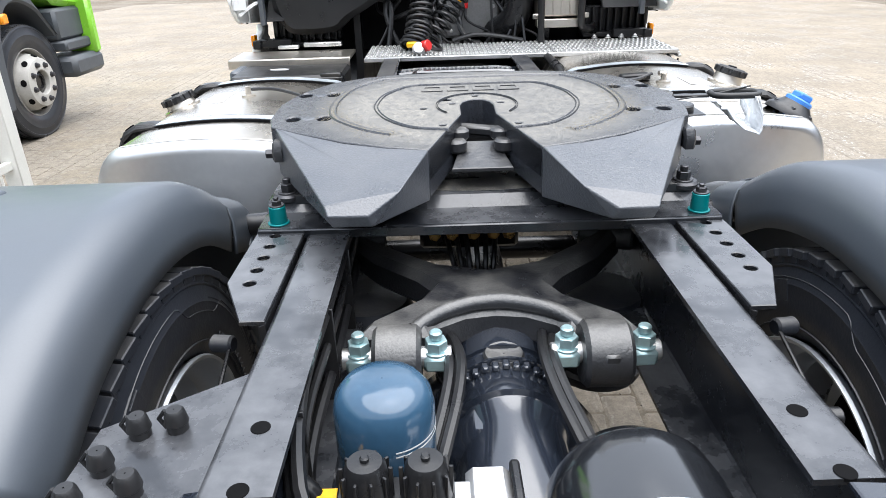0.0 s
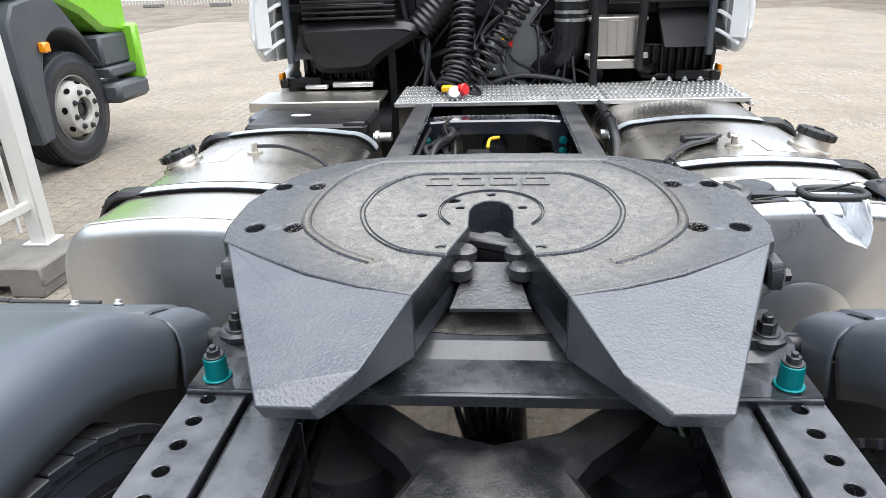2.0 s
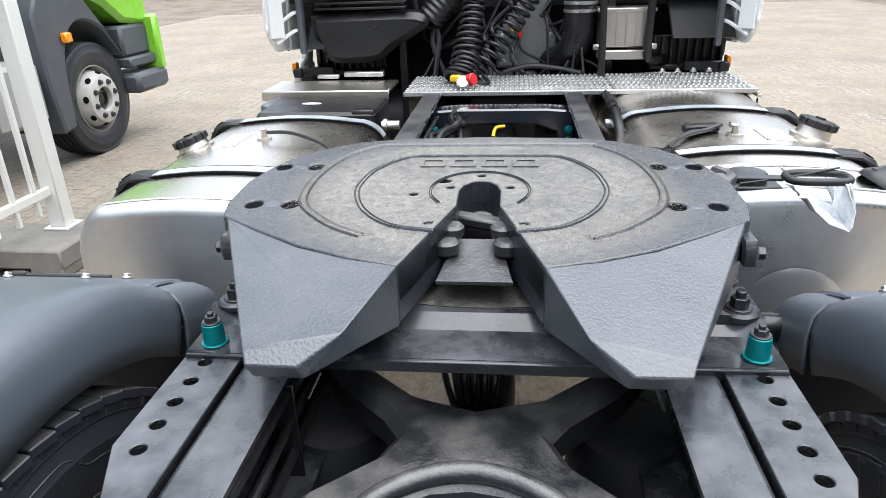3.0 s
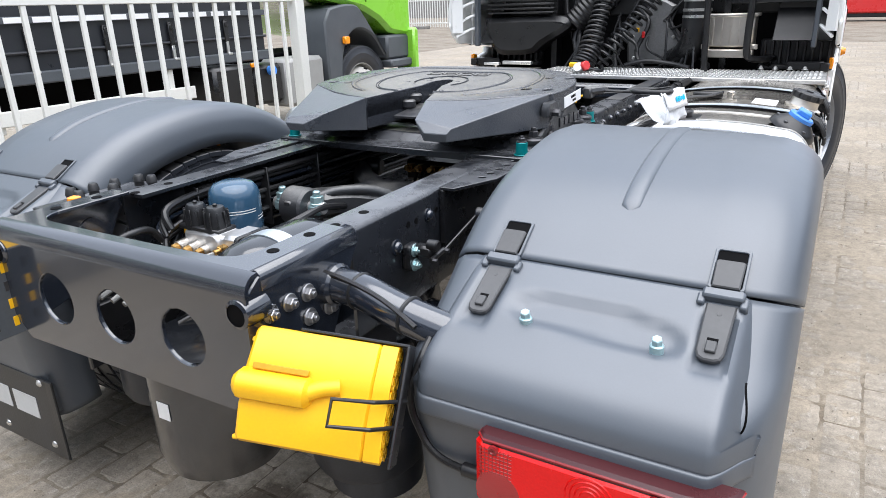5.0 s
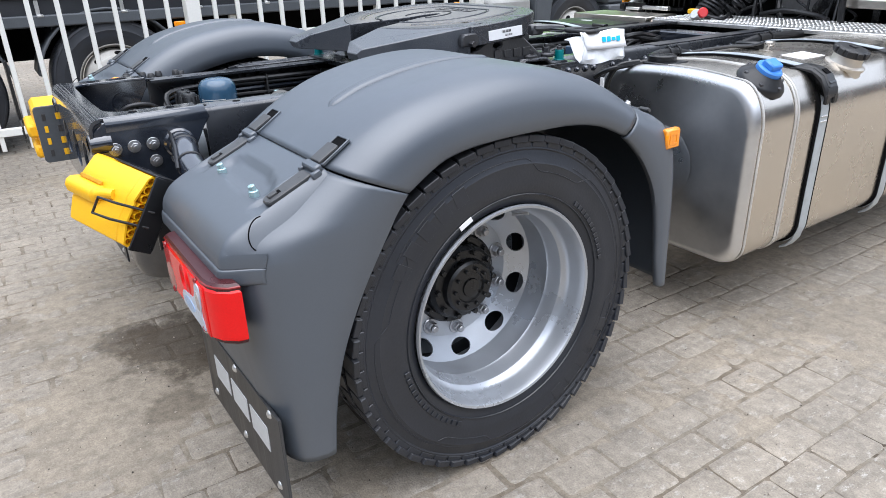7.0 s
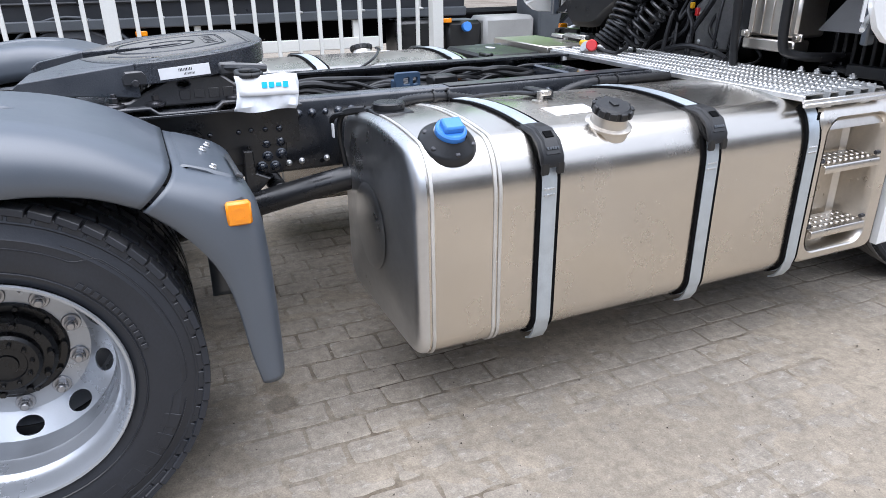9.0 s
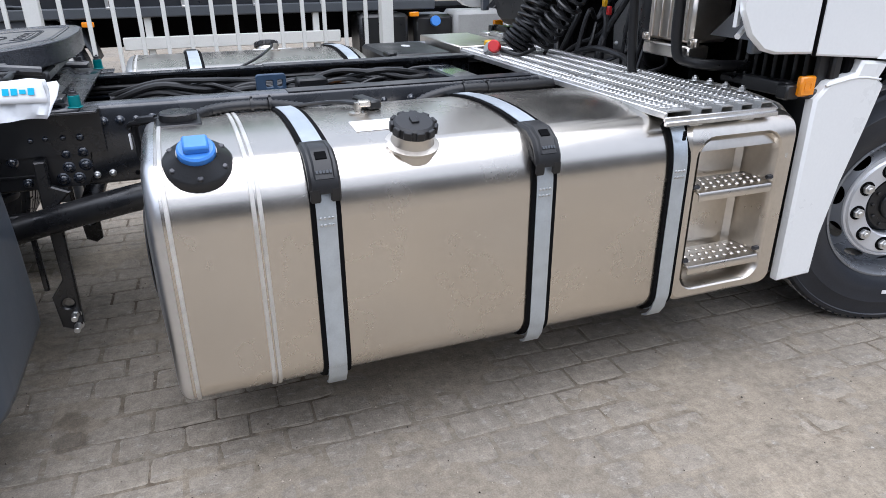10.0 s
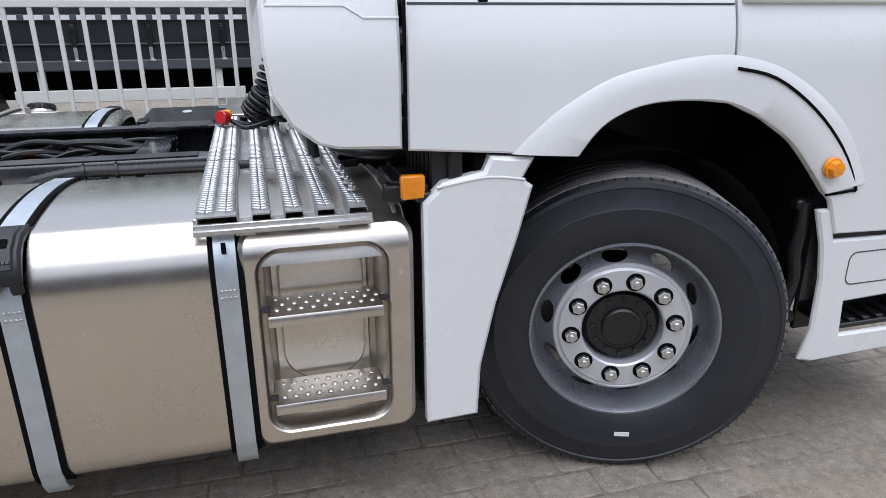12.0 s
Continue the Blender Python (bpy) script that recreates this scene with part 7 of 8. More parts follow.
def coil(p0, p1, r, turns, wire, label):
    """A coiled air line hanging between two points, sagging slightly."""
    p0, p1 = Vector(p0), Vector(p1)
    d = (p1 - p0)
    e1 = d.orthogonal().normalized()
    e2 = d.normalized().cross(e1)
    pts = []
    n = turns * 14
    for i in range(n + 1):
        u = i / n
        a = 2 * math.pi * turns * u
        rr = r * (1 + 0.12 * math.sin(u * 9))
        pts.append(p0 + d * u + Vector((0.03 * math.sin(math.pi * u), -0.04 * math.sin(math.pi * u), 0)) + (e1 * math.cos(a) + e2 * math.sin(a)) * rr)
    return part("coiled_air_line", Geo().tube(pts, wire, 7), BLACK, truck, label)


coil((-0.27, 2.80, 1.03), (-0.19, 3.10, 1.72), 0.058, 22, 0.0095, "black coiled air line hanging behind the cab")
coil((-0.20, 2.86, 1.05), (0.16, 3.12, 1.55), 0.055, 15, 0.0095, "black coiled air line slanting behind the cab")
coil((-0.29, 2.78, 1.03), (-0.24, 2.86, 1.16), 0.062, 7, 0.0095, "bunched turns of black air line")
cable([(-0.24, 2.66, 1.03), (-0.22, 2.75, 1.02), (-0.26, 2.82, 1.03)], 0.010)
cable([(-0.2, 2.66, 1.04), (-0.12, 2.72, 1.02), (-0.15, 2.82, 1.04)], 0.010)
moved_since(built, 0.045)

# ---- cab ----
# side panels, right and left: rear fairing, wheel panel with arch, bumper corner
def arc_pts(cy, cz, r, a0, a1, n=14):
    return [(cy + r * math.cos(radians(a0 + (a1 - a0) * i / n)), cz + r * math.sin(radians(a0 + (a1 - a0) * i / n))) for i in range(n + 1)]


ZTOP = 2.75
ARCH = [(3.605, 1.113), (3.64, 1.158), (3.685, 1.2), (3.76, 1.235), (3.843, 1.250), (3.956, 1.251), (4.073, 1.238), (4.19, 1.19), (4.305, 1.12), (4.39, 1.038), (4.473, 0.944)]
FLARE = [(3.41, 1.128), (3.475, 1.19), (3.555, 1.25), (3.69, 1.32), (3.83, 1.352), (3.96, 1.372), (4.09, 1.37), (4.25, 1.33), (4.41, 1.24), (4.54, 1.12), (4.63, 0.97)]
def lean_in(ob, s):
    """Gives a flat body panel the cab's soft inward lean above the shoulder."""
    bm = bmesh.new()
    bm.from_mesh(ob.data)
    for k in range(18):
        bmesh.ops.bisect_plane(bm, geom=bm.verts[:] + bm.edges[:] + bm.faces[:], plane_co=(0, 0, 1.24 + 0.03 * k), plane_no=(0, 0, 1))
    for v in bm.verts:
        v.co.x -= s * 0.9 * max(min(v.co.z, 1.8) - 1.33, 0) ** 2
    bm.to_mesh(ob.data)
    bm.free()
    return ob


for s in (1, -1):
    x1, x0 = s * 1.235, s * 1.21
    fairing = [(2.785, ZTOP), (2.785, 1.40), (2.795, 1.30), (2.84, 1.225), (2.90, 1.178), (2.95, 1.165), (3.112, 1.158), (3.118, ZTOP)]
    fa = part("side_fairing", Geo().prism(fairing, side, x0, x1, b=0.008), WHITE, truck, "white cab side fairing")
    for k in range(7):
        part("inner_rib", Geo().tube([(s * 1.19, 2.83 + 0.05 * (k % 2), 1.22 + 0.09 * k), (s * 1.13, 2.95, 1.27 + 0.09 * k), (s * 1.12, 3.05, 1.27 + 0.09 * k)], 0.01, 6, smooth=3), WHITE, fa)
    part("inner_lip", Geo().prism([(s * 1.21, 2.80), (s * 1.16, 2.86), (s * 1.15, 2.86), (s * 1.20, 2.795)], flat, 1.25, ZTOP), WHITE, fa)
    part("inner_post", Geo().box((s * 1.10, 3.0, 1.75), (0.03, 0.05, 1.2), 0.006), GUARD, fa)
    panel = [(3.126, ZTOP), (3.126, 1.152), (3.34, 1.135)] + ARCH[:7] + [(4.073, ZTOP)]
    wp = part("cab_side_panel", Geo().prism(panel, side, x0, s * 1.233, b=0.006), WHITE, truck, "white cab side panel with flared wheel arch")
    fr = [(4.081, ZTOP), (4.081, 1.236)] + ARCH[7:] + [(4.505, 0.915), (4.55, 0.80), (5.3, 0.775), (5.3, ZTOP)]
    dp = part("cab_door_panel", Geo().prism(fr, side, x0, s * 1.233, b=0.006), WHITE, truck, "white cab door and arch panel")
    for ob in (fa, wp, dp):
        lean_in(ob, s)
    # soft flare over the arch
    rows = []
    for a, b in zip(spline([(*q, 0) for q in ARCH], 4), spline([(*q, 0) for q in FLARE], 4)):
        rows.append([(s * x, *a.lerp(b, f).xy) for x, f in ((1.212, 0.0), (1.238, 0.0), (1.243, 0.04), (1.245, 0.5), (1.241, 0.85), (1.2325, 1.0))])
    part("arch_flare", Geo().grid(rows), WHITE, wp)
    part("door_seam", Geo().tube([(s * 1.2435, 4.077, 1.337), (s * 1.2445, 4.214, 1.306), (s * 1.2435, 4.37, 1.212), (s * 1.2415, 4.503, 1.087), (s * 1.237, 4.589, 0.957), (s * 1.234, 4.575, 0.945), (s * 1.234, 4.48, 0.938)], 0.005, 6, smooth=4), DARK, dp)
    part("trim_strip", Geo().box((s * 1.205, 4.70, 1.56), (0.03, 1.22, 0.1), 0.012), WHITE, dp)
    part("panel_gap", Geo().box((s * 1.2055, 3.6, 1.507), (0.004, 0.93, 0.006), 0.001), GREYPART, wp)
    part("pressed_line", Geo().tube([(s * 1.2085, 2.80, 1.502), (s * 1.2085, 2.98, 1.502), (s * 1.2165, 3.027, 1.474), (s * 1.2165, 3.112, 1.474)], 0.0035, 6), WHITE, fa)
    part("panel_gap", Geo().box((s * 1.229, 3.122, 1.9), (0.012, 0.0075, 1.5), 0.001), DARK, wp)
    part("arch_marker_base", Geo().lathe([(0.034, 0), (0.032, 0.012), (0.001, 0.014)], (s * 1.248, 4.468, 1.03), (s, 0, 0), 24), AMBER, dp)
    part("arch_marker", Geo().lathe([(0.028, 0.01), (0.023, 0.03), (0.001, 0.034)], (s * 1.248, 4.468, 1.03), (s, 0, 0), 8), AMBER, dp, "amber round marker lamp")
    # white mudguard tail behind the front wheel
    tail = [(3.173, 0.328), (3.33, 0.332), (3.337, 0.495), (3.379, 0.692), (3.44, 0.893), (3.478, 1.036), (3.446, 1.058), (3.479, 1.115), (3.351, 1.126), (3.333, 1.085), (3.22, 1.061), (3.166, 1.007)]
    mg = part("front_mudguard_tail", Geo().prism(tail, side, s * 1.185, s * 1.235, b=0.01), WHITE, truck, "white mudguard tail behind the front wheel")
    part("pressed_crease", Geo().tube([(s * 1.234, 3.20, 1.05), (s * 1.234, 3.34, 1.07), (s * 1.234, 3.45, 1.057)], 0.004, 8, smooth=3), WHITE, mg)
    part("black_edge", Geo().box((s * 1.12, 3.183, 0.70), (0.14, 0.014, 0.7), 0.003), BLACK, mg)
    part("under_bracket", Geo().box((s * 1.10, 3.26, 0.325), (0.03, 0.06, 0.05), 0.008), BLACK, mg)
    rows = []
    for y, z in arc_pts(3.86, 0.50, 0.60, 195, -15, 28):
        rows.append([(s * x, y, z) for x in (0.62, 0.9, 1.15)])
    part("wheel_arch_liner", Geo().grid(rows), BLACK, truck, "black wheel arch liner")
    part("arch_inner_wall", Geo().prism([(3.2, 0.62), (4.62, 0.62), (4.62, 1.5), (3.2, 1.5)], side, s * 0.56, s * 0.60), BLACK, truck)
    part("arch_front_wall", Geo().prism([(4.50, 0.55), (4.54, 0.55), (4.56, 1.3), (4.5, 1.3)], side, s * 0.6, s * 1.19), BLACK, truck)
    part("arch_roof", Geo().box((s * 0.9, 3.9, 1.42), (0.6, 1.5, 0.04), 0.005), BLACK, truck)
    # amber marker on the bracket by the catwalk
    mk = part("marker_bracket", Geo().box((s * 1.175, 3.10, 1.03), (0.05, 0.06, 0.05), 0.006).box((s * 1.07, 3.11, 1.035), (0.2, 0.04, 0.05), 0.006), BLACK, truck)
    part("side_marker", Geo().box((s * 1.205, 3.142, 1.05), (0.024, 0.066, 0.066), 0.012), AMBER, mk, "square amber side marker lamp")
    part("marker_prism", Geo().prism(rounded(3.125, 1.033, 3.159, 1.067, 0.006, 3), side, s * 1.2165, s * 1.2185, holes=[rounded(3.132, 1.04, 3.152, 1.06, 0.004, 3)]), AMBER, mk)
    # bumper corner with step
    part("entry_step_panel", Geo().prism([(4.472, 0.885), (4.515, 0.764), (4.54, 0.64), (4.545, 0.45), (4.515, 0.335), (4.57, 0.32), (5.3, 0.34), (5.3, 0.76), (4.565, 0.775), (4.53, 0.885)], side, s * 1.2, s * 1.225, b=0.008, holes=[[(4.662, 0.54), (4.673, 0.415), (5.22, 0.41), (5.22, 0.56)]]), WHITE, truck, "white bumper corner with entry step")
    part("pressed_panel", Geo().prism(rounded(4.64, 0.605, 4.98, 0.725, 0.03, 4), side, s * 1.2245, s * 1.2265, holes=[rounded(4.644, 0.609, 4.976, 0.721, 0.027, 4)]), GREYPART, dp)
    stt = part("step_tread", Geo().box((s * 1.12, 4.95, 0.43), (0.16, 0.58, 0.02), 0.005), BLACK, truck, "black ribbed entry step tread")
    for k in range(9):
        part("tread_rib", Geo().box((s * 1.14, 4.69 + 0.062 * k, 0.446), (0.11, 0.03, 0.016), 0.004), BLACK, stt)
    part("step_back", Geo().box((s * 1.03, 4.95, 0.5), (0.02, 0.6, 0.3), 0.004), BLACK, truck)
    part("arch_hose", Geo().tube([(s * 1.16, 4.475, 0.90), (s * 1.16, 4.48, 0.8), (s * 1.165, 4.468, 0.72), (s * 1.16, 4.49, 0.62), (s * 1.15, 4.475, 0.5), (s * 1.15, 4.51, 0.47)], 0.024, 10, smooth=4).box((s * 1.15, 4.48, 0.89), (0.05, 0.075, 0.04), 0.01), BLACK, truck)

# cab shell behind and above, closed on all sides
g = Geo().box((0, 4.15, 2.2), (2.36, 1.9, 1.2), 0.06)
part("cab_shell", g, WHITE, truck, "white cab body")
part("cab_underside", Geo().box((0, 4.2, 1.45), (2.2, 1.8, 0.3), 0.05), BLACK, truck)
part("front_closure", Geo().box((0, 5.25, 0.9), (2.4, 0.1, 1.2), 0.04), WHITE, truck)
part("engine_block", Geo().box((0.05, 3.75, 1.0), (0.75, 0.9, 0.55), 0.06), DARK, truck)

# engine bay at the back of the cab
built = list(truck.children)
back = part("bay_back_panel", Geo().box((0, 3.33, 1.5), (2.3, 0.04, 1.1), 0.01), DARK, truck, "black bulkhead behind the engine bay")
af = part("air_filter_housing", Geo().prism([tuple(q.xy) for q in spline([(*q, 0) for q in ((-1.12, 1.34), (-0.9, 1.345), (-0.62, 1.35), (-0.50, 1.34), (-0.46, 1.29), (-0.52, 1.24), (-0.66, 1.16), (-0.74, 1.10), (-0.9, 1.085), (-1.02, 1.10), (-1.09, 1.2), (-1.12, 1.34))], 4)[:-1]], rear, 3.02, 3.30, b=0.035), BLACK, truck, "large black ribbed air filter housing")
for k in range(9):
    part("louvre", Geo().box((-0.83, 3.06, 1.375 + 0.028 * k), (0.5, 0.08, 0.013), 0.004), BLACK, af)
part("intake_bellows", Geo().lathe([(0.075 + 0.008 * (k % 2), 0.016 * k) for k in range(16)], (-0.46, 3.12, 1.30), (0.66, 0.1, 0.72), 24), BLACK, truck, "black ribbed intake bellows")
part("bracket_plate", Geo().box((-0.34, 3.2, 1.55), (0.3, 0.05, 0.3), 0.01).box((-0.36, 3.16, 1.56), (0.10, 0.03, 0.08), 0.01), CHASSIS, truck)
eb = part("engine_cover", Geo().prism([(-0.10, 1.02), (0.24, 1.02), (0.24, 1.22), (0.16, 1.30), (0.20, 1.40), (0.08, 1.46), (-0.02, 1.32), (-0.12, 1.24)], rear, 3.22, 3.29, b=0.015), ENGINE, truck, "grey cast engine cover")
for x, z in ((-0.06, 1.06), (0.2, 1.06), (0.2, 1.2), (-0.07, 1.2), (0.06, 1.38)):
    part("bolt", bolt(Geo(), (x, 3.22, z), (0, -1, 0), 0.008, 0.008), GALV, eb)
bp = part("exhaust_bend", Geo().tube([(0.36, 3.16, 1.6), (0.35, 3.15, 1.35), (0.34, 3.15, 1.18), (0.28, 3.2, 1.08), (0.2, 3.28, 1.05)], 0.085, 20, smooth=5), BLACK, truck, "black turbo pipe with hose clamps")
for z in (1.42, 1.36, 1.32):
    part("hose_clamp", Geo().lathe([(0.087, 0), (0.091, 0.002), (0.091, 0.016), (0.087, 0.018)], (0.352, 3.152, z), (0, 0, 1), 24), GALV, bp)
ab = part("control_box", Geo().box((0.58, 3.10, 1.24), (0.27, 0.18, 0.19), 0.012).box((0.58, 3.10, 1.335), (0.3, 0.2, 0.02), 0.006).box((0.58, 3.05, 1.11), (0.28, 0.10, 0.05), 0.006), ALUPLAIN, truck, "ribbed aluminium control box on a bracket")
for k in range(5):
    part("box_rib", Geo().box((0.48 + 0.05 * k, 3.008, 1.24), (0.008, 0.008, 0.17), 0.002), ALUPLAIN, ab)
for x in (0.44, 0.72):
    part("ear", Geo().box((x, 3.02, 1.15), (0.05, 0.02, 0.03), 0.004).cyl((x, 3.01, 1.15), (x, 3.0, 1.15), 0.01, n=10), ALUPLAIN, ab)
part("grab_tube", Geo().tube([(0.44, 2.93, 1.62), (0.45, 2.93, 1.3), (0.455, 2.94, 1.08), (0.46, 2.95, 1.0)], 0.019, 12, smooth=4), BLACK, truck, "black upright tube")
part("grab_tube", Geo().tube([(0.70, 2.96, 1.62), (0.69, 2.96, 1.3), (0.69, 2.97, 1.13), (0.71, 3.0, 1.085), (0.78, 3.1, 1.07), (0.84, 3.3, 1.07)], 0.021, 12, smooth=5), BLACK, truck, "black bent upright tube")
part("splash_sheet", Geo().prism([(3.0, 1.19), (3.03, 1.185), (3.25, 1.36), (3.25, 1.75), (3.22, 1.75), (3.22, 1.37)], side, 0.82, 1.14, b=0.004), BLACK, truck, "black moulded splash sheet")
part("splash_sheet", Geo().prism([(3.0, 1.17), (3.03, 1.165), (3.25, 1.36), (3.25, 1.75), (3.22, 1.75), (3.22, 1.37)], side, -1.14, -1.04, b=0.004), BLACK, truck)
for s in (1, -1):
    gr = part("arch_grille", Geo().box((s * 0.95, 3.26, 1.10), (0.42, 0.04, 0.17), 0.008), BLACK, truck, "black ribbed wheel arch apron")
    for k in range(9):
        part("grille_rib", Geo().box((s * (0.77 + 0.045 * k), 3.22, 1.10), (0.018, 0.05, 0.15), 0.005, m=None), BLACK, gr)
    part("apron_shelf", Geo().box((s * 0.95, 3.2, 1.02), (0.42, 0.1, 0.03), 0.008), BLACK, truck)
r = random.Random(11)
for k in range(16):
    x = -0.5 + 1.0 * k / 16
    z = 1.03 + r.uniform(0, 0.25)
    cable([(x, 3.0 + r.uniform(0, 0.1), 1.0), (x + r.uniform(-0.08, 0.08), 3.12, z), (x + r.uniform(-0.15, 0.15), 3.2, z + r.uniform(-0.05, 0.2)), (x + r.uniform(-0.2, 0.2), 3.28, z + 0.3)], r.choice((0.008, 0.012, 0.016)))
cable([(-0.06, 3.0, 1.03), (0.08, 3.02, 1.06), (0.24, 3.05, 1.04), (0.36, 3.0, 1.02)], 0.014)
part("red_clip", Geo().box((0.03, 3.10, 1.22), (0.02, 0.02, 0.04), 0.003), REDPAINT, truck)
part("yellow_clip", Geo().box((-0.01, 3.10, 1.25), (0.02, 0.02, 0.03), 0.003), YELLOW, truck)
for k in range(4):
    part("spring_bolt", bolt(Geo(), (0.78 + 0.08 * k, 3.0, 1.02), (0, 0, 1), 0.012, 0.012), GALV, truck)

moved_since(built, 0.055)

# cable looms inside the frame, ahead of the fifth wheel
for k in range(8):
    z = 0.915 + 0.012 * (k % 4)
    pts = [(-0.28 + 0.02 * (k % 3), 0.9, z - 0.03)]
    for j in range(1, 9):
        pts.append((-0.24 + r.uniform(-0.05, 0.08), 0.9 + 0.19 * j, z + r.uniform(-0.045, 0.035)))
    cable(pts, 0.009 + 0.003 * (k % 3))
for k in range(5):
    pts = [(0.1 + r.uniform(-0.1, 0.15), 1.0 + 0.28 * j, 0.72 + r.uniform(-0.04, 0.05)) for j in range(6)]
    cable(pts, 0.012)
part("blue_bracket", Geo().prism(rounded(1.485, 0.915, 1.61, 1.0, 0.012, 3), side, -0.10, -0.075, b=0.003, holes=[rounded(1.525, 0.945, 1.555, 0.975, 0.006, 3), rounded(1.572, 0.945, 1.595, 0.975, 0.006, 3)]).box((-0.13, 1.50, 0.93), (0.06, 0.02, 0.06), 0.004), surface("blue_grey_plastic", (0.03, 0.06, 0.11), 0.45), truck, "blue plastic cable bracket")
part("relay_box", Geo().box((-0.06, 1.714, 0.955), (0.09, 0.13, 0.05), 0.008), BLACK, truck)
part("orange_connector", Geo().box((-0.16, 1.86, 0.90), (0.03, 0.05, 0.03), 0.005), AMBER, truck)
part("yellow_dipstick", Geo().tube([(-0.03, 2.1, 0.9), (-0.02, 2.13, 0.93), (0.02, 2.14, 0.935)], 0.007, 8, smooth=3), YELLOW, truck)
for s in (1, -1):
    part("frame_flange_tread", Geo().box((s * 0.34, 2.05, 1.0015), (0.078, 1.0, 0.004), 0.001), RUBBER, truck)
for x, y in ((-0.45, 2.2), (0.45, 2.2)):
    part("bracket_pin", Geo().cyl((x, y, 0.93), (x * 1.18, y, 0.93), 0.02, n=14).cyl((x * 1.12, y, 0.93), (x * 1.16, y, 0.93), 0.028, n=14), GALV, truck)
# brass valve cluster under the mounting plate
for k, x in enumerate((-0.12, -0.075, -0.02, 0.03, 0.07)):
    part("valve_fitting", Geo().hexa((x, 0.50, 0.86), (x, 0.46, 0.868), 0.017).cyl((x, 0.47, 0.866), (x, 0.44, 0.872), 0.011, n=12), BRASS, truck, "brass valve fitting")
part("valve_body", Geo().box((-0.03, 0.55, 0.85), (0.26, 0.1, 0.08), 0.01), CHASSIS, truck)
for k in range(6):
    x = -0.09 + 0.025 * k
    cable([(x, 0.47, 0.86), (x * 0.8, 0.42, 0.80), (x * 0.5, 0.40, 0.70), (x * 0.6, 0.42, 0.55)], 0.007)

# ---- loose things on the truck ----
def chock(name, m):
    """A moulded wheel chock: ribbed wedge with a grip bar and honeycomb ends."""
    root = holder(name, "bright yellow plastic wheel chock held by a black wire clip", "wheel chock", "chocks on the rear cross member")
    root.matrix_basis = m
    # section from the back over the stepped face; the grip bar stands out along most of the width
    face = [(0.0, -0.112), (-0.052, -0.114), (-0.066, -0.108), (-0.070, -0.095), (-0.083, -0.040), (-0.080, 0.018), (-0.084, 0.028), (-0.066, 0.104), (-0.058, 0.113), (-0.045, 0.115), (0.0, 0.113)]
    grip = [(-0.060, -0.035), (-0.098, -0.028), (-0.112, -0.012), (-0.114, 0.006), (-0.106, 0.02), (-0.085, 0.03), (-0.06, 0.03)]
    part("body", Geo().prism(face, side, -0.122, 0.108, b=0.006), YELLOW, root)
    shell = face[1:10]
    part("end_wall", Geo().prism(shell + [(y * 0.93, z * 0.965) for y, z in shell[::-1]], side, 0.1075, 0.1365), YELLOW, root)
    part("grip_bar", Geo().prism(grip, side, -0.132, 0.006, b=0.010), YELLOW, root)
    part("grip_bar", Geo().tube([(-0.005, -0.092, -0.002), (0.02, -0.088, 0.012), (0.05, -0.080, 0.02)], 0.016, 12, smooth=4), YELLOW, root)
    # darker yellow block paints the shade inside the grip slot
    part("grip_slot", Geo().box((-0.055, -0.0895, 0.036), (0.10, 0.006, 0.012), 0.002), surface("shaded_yellow", (0.5, 0.27, 0.005), 0.5), root)
    for z in (-0.108, -0.03, 0.085):
        part("edge_lug", Geo().box((-0.124, -0.04, z), (0.012, 0.03, 0.010), 0.003), YELLOW, root)
    for iz in range(8):
        for iy in range(3):
            part("honeycomb_cell", Geo().lathe([(0.0142, 0.0), (0.0142, 0.030), (0.0118, 0.030), (0.0118, 0.0)], (0.107, -0.011 - 0.021 * iy, -0.097 + 0.0276 * iz + 0.008 * (iy % 2)), (1, 0, 0), 8), YELLOW, root)
    part("wire_clip", Geo().tube([(0.16, -0.03, 0.012), (0.12, -0.118, 0.006), (0.05, -0.122, 0.0), (0.05, -0.122, -0.05), (0.12, -0.118, -0.044), (0.16, -0.03, -0.038)], 0.0042, 8), BLACK, root, "black wire clip")
    return root


ux = Vector((0.9212, 0.3692, -0.1231)).normalized()
uz = Vector((-0.0955, 0.521, 0.8482))
uz = (uz - ux * uz.dot(ux)).normalized()
CHOCK = Matrix.Translation((0.5428, -0.8373, 0.7976)) @ Matrix((ux, uz.cross(ux), uz)).transposed().to_4x4() @ Matrix.Diagonal((0.982, 1.0, 0.872, 1.0))
chock("wheel_chock", CHOCK)
hb = part("chock_holder", Geo().box((0.02, 0.010, 0.0), (0.27, 0.008, 0.215), 0.003, m=CHOCK).box((0.153, -0.024, 0.0), (0.006, 0.070, 0.235), 0.002, m=CHOCK).box((0.055, -0.02, 0.1195), (0.20, 0.07, 0.006), 0.002, m=CHOCK), CHASSIS, None, "black sheet metal chock holder")
hb.parent, hb.matrix_basis = truck, truck.matrix_basis.inverted()

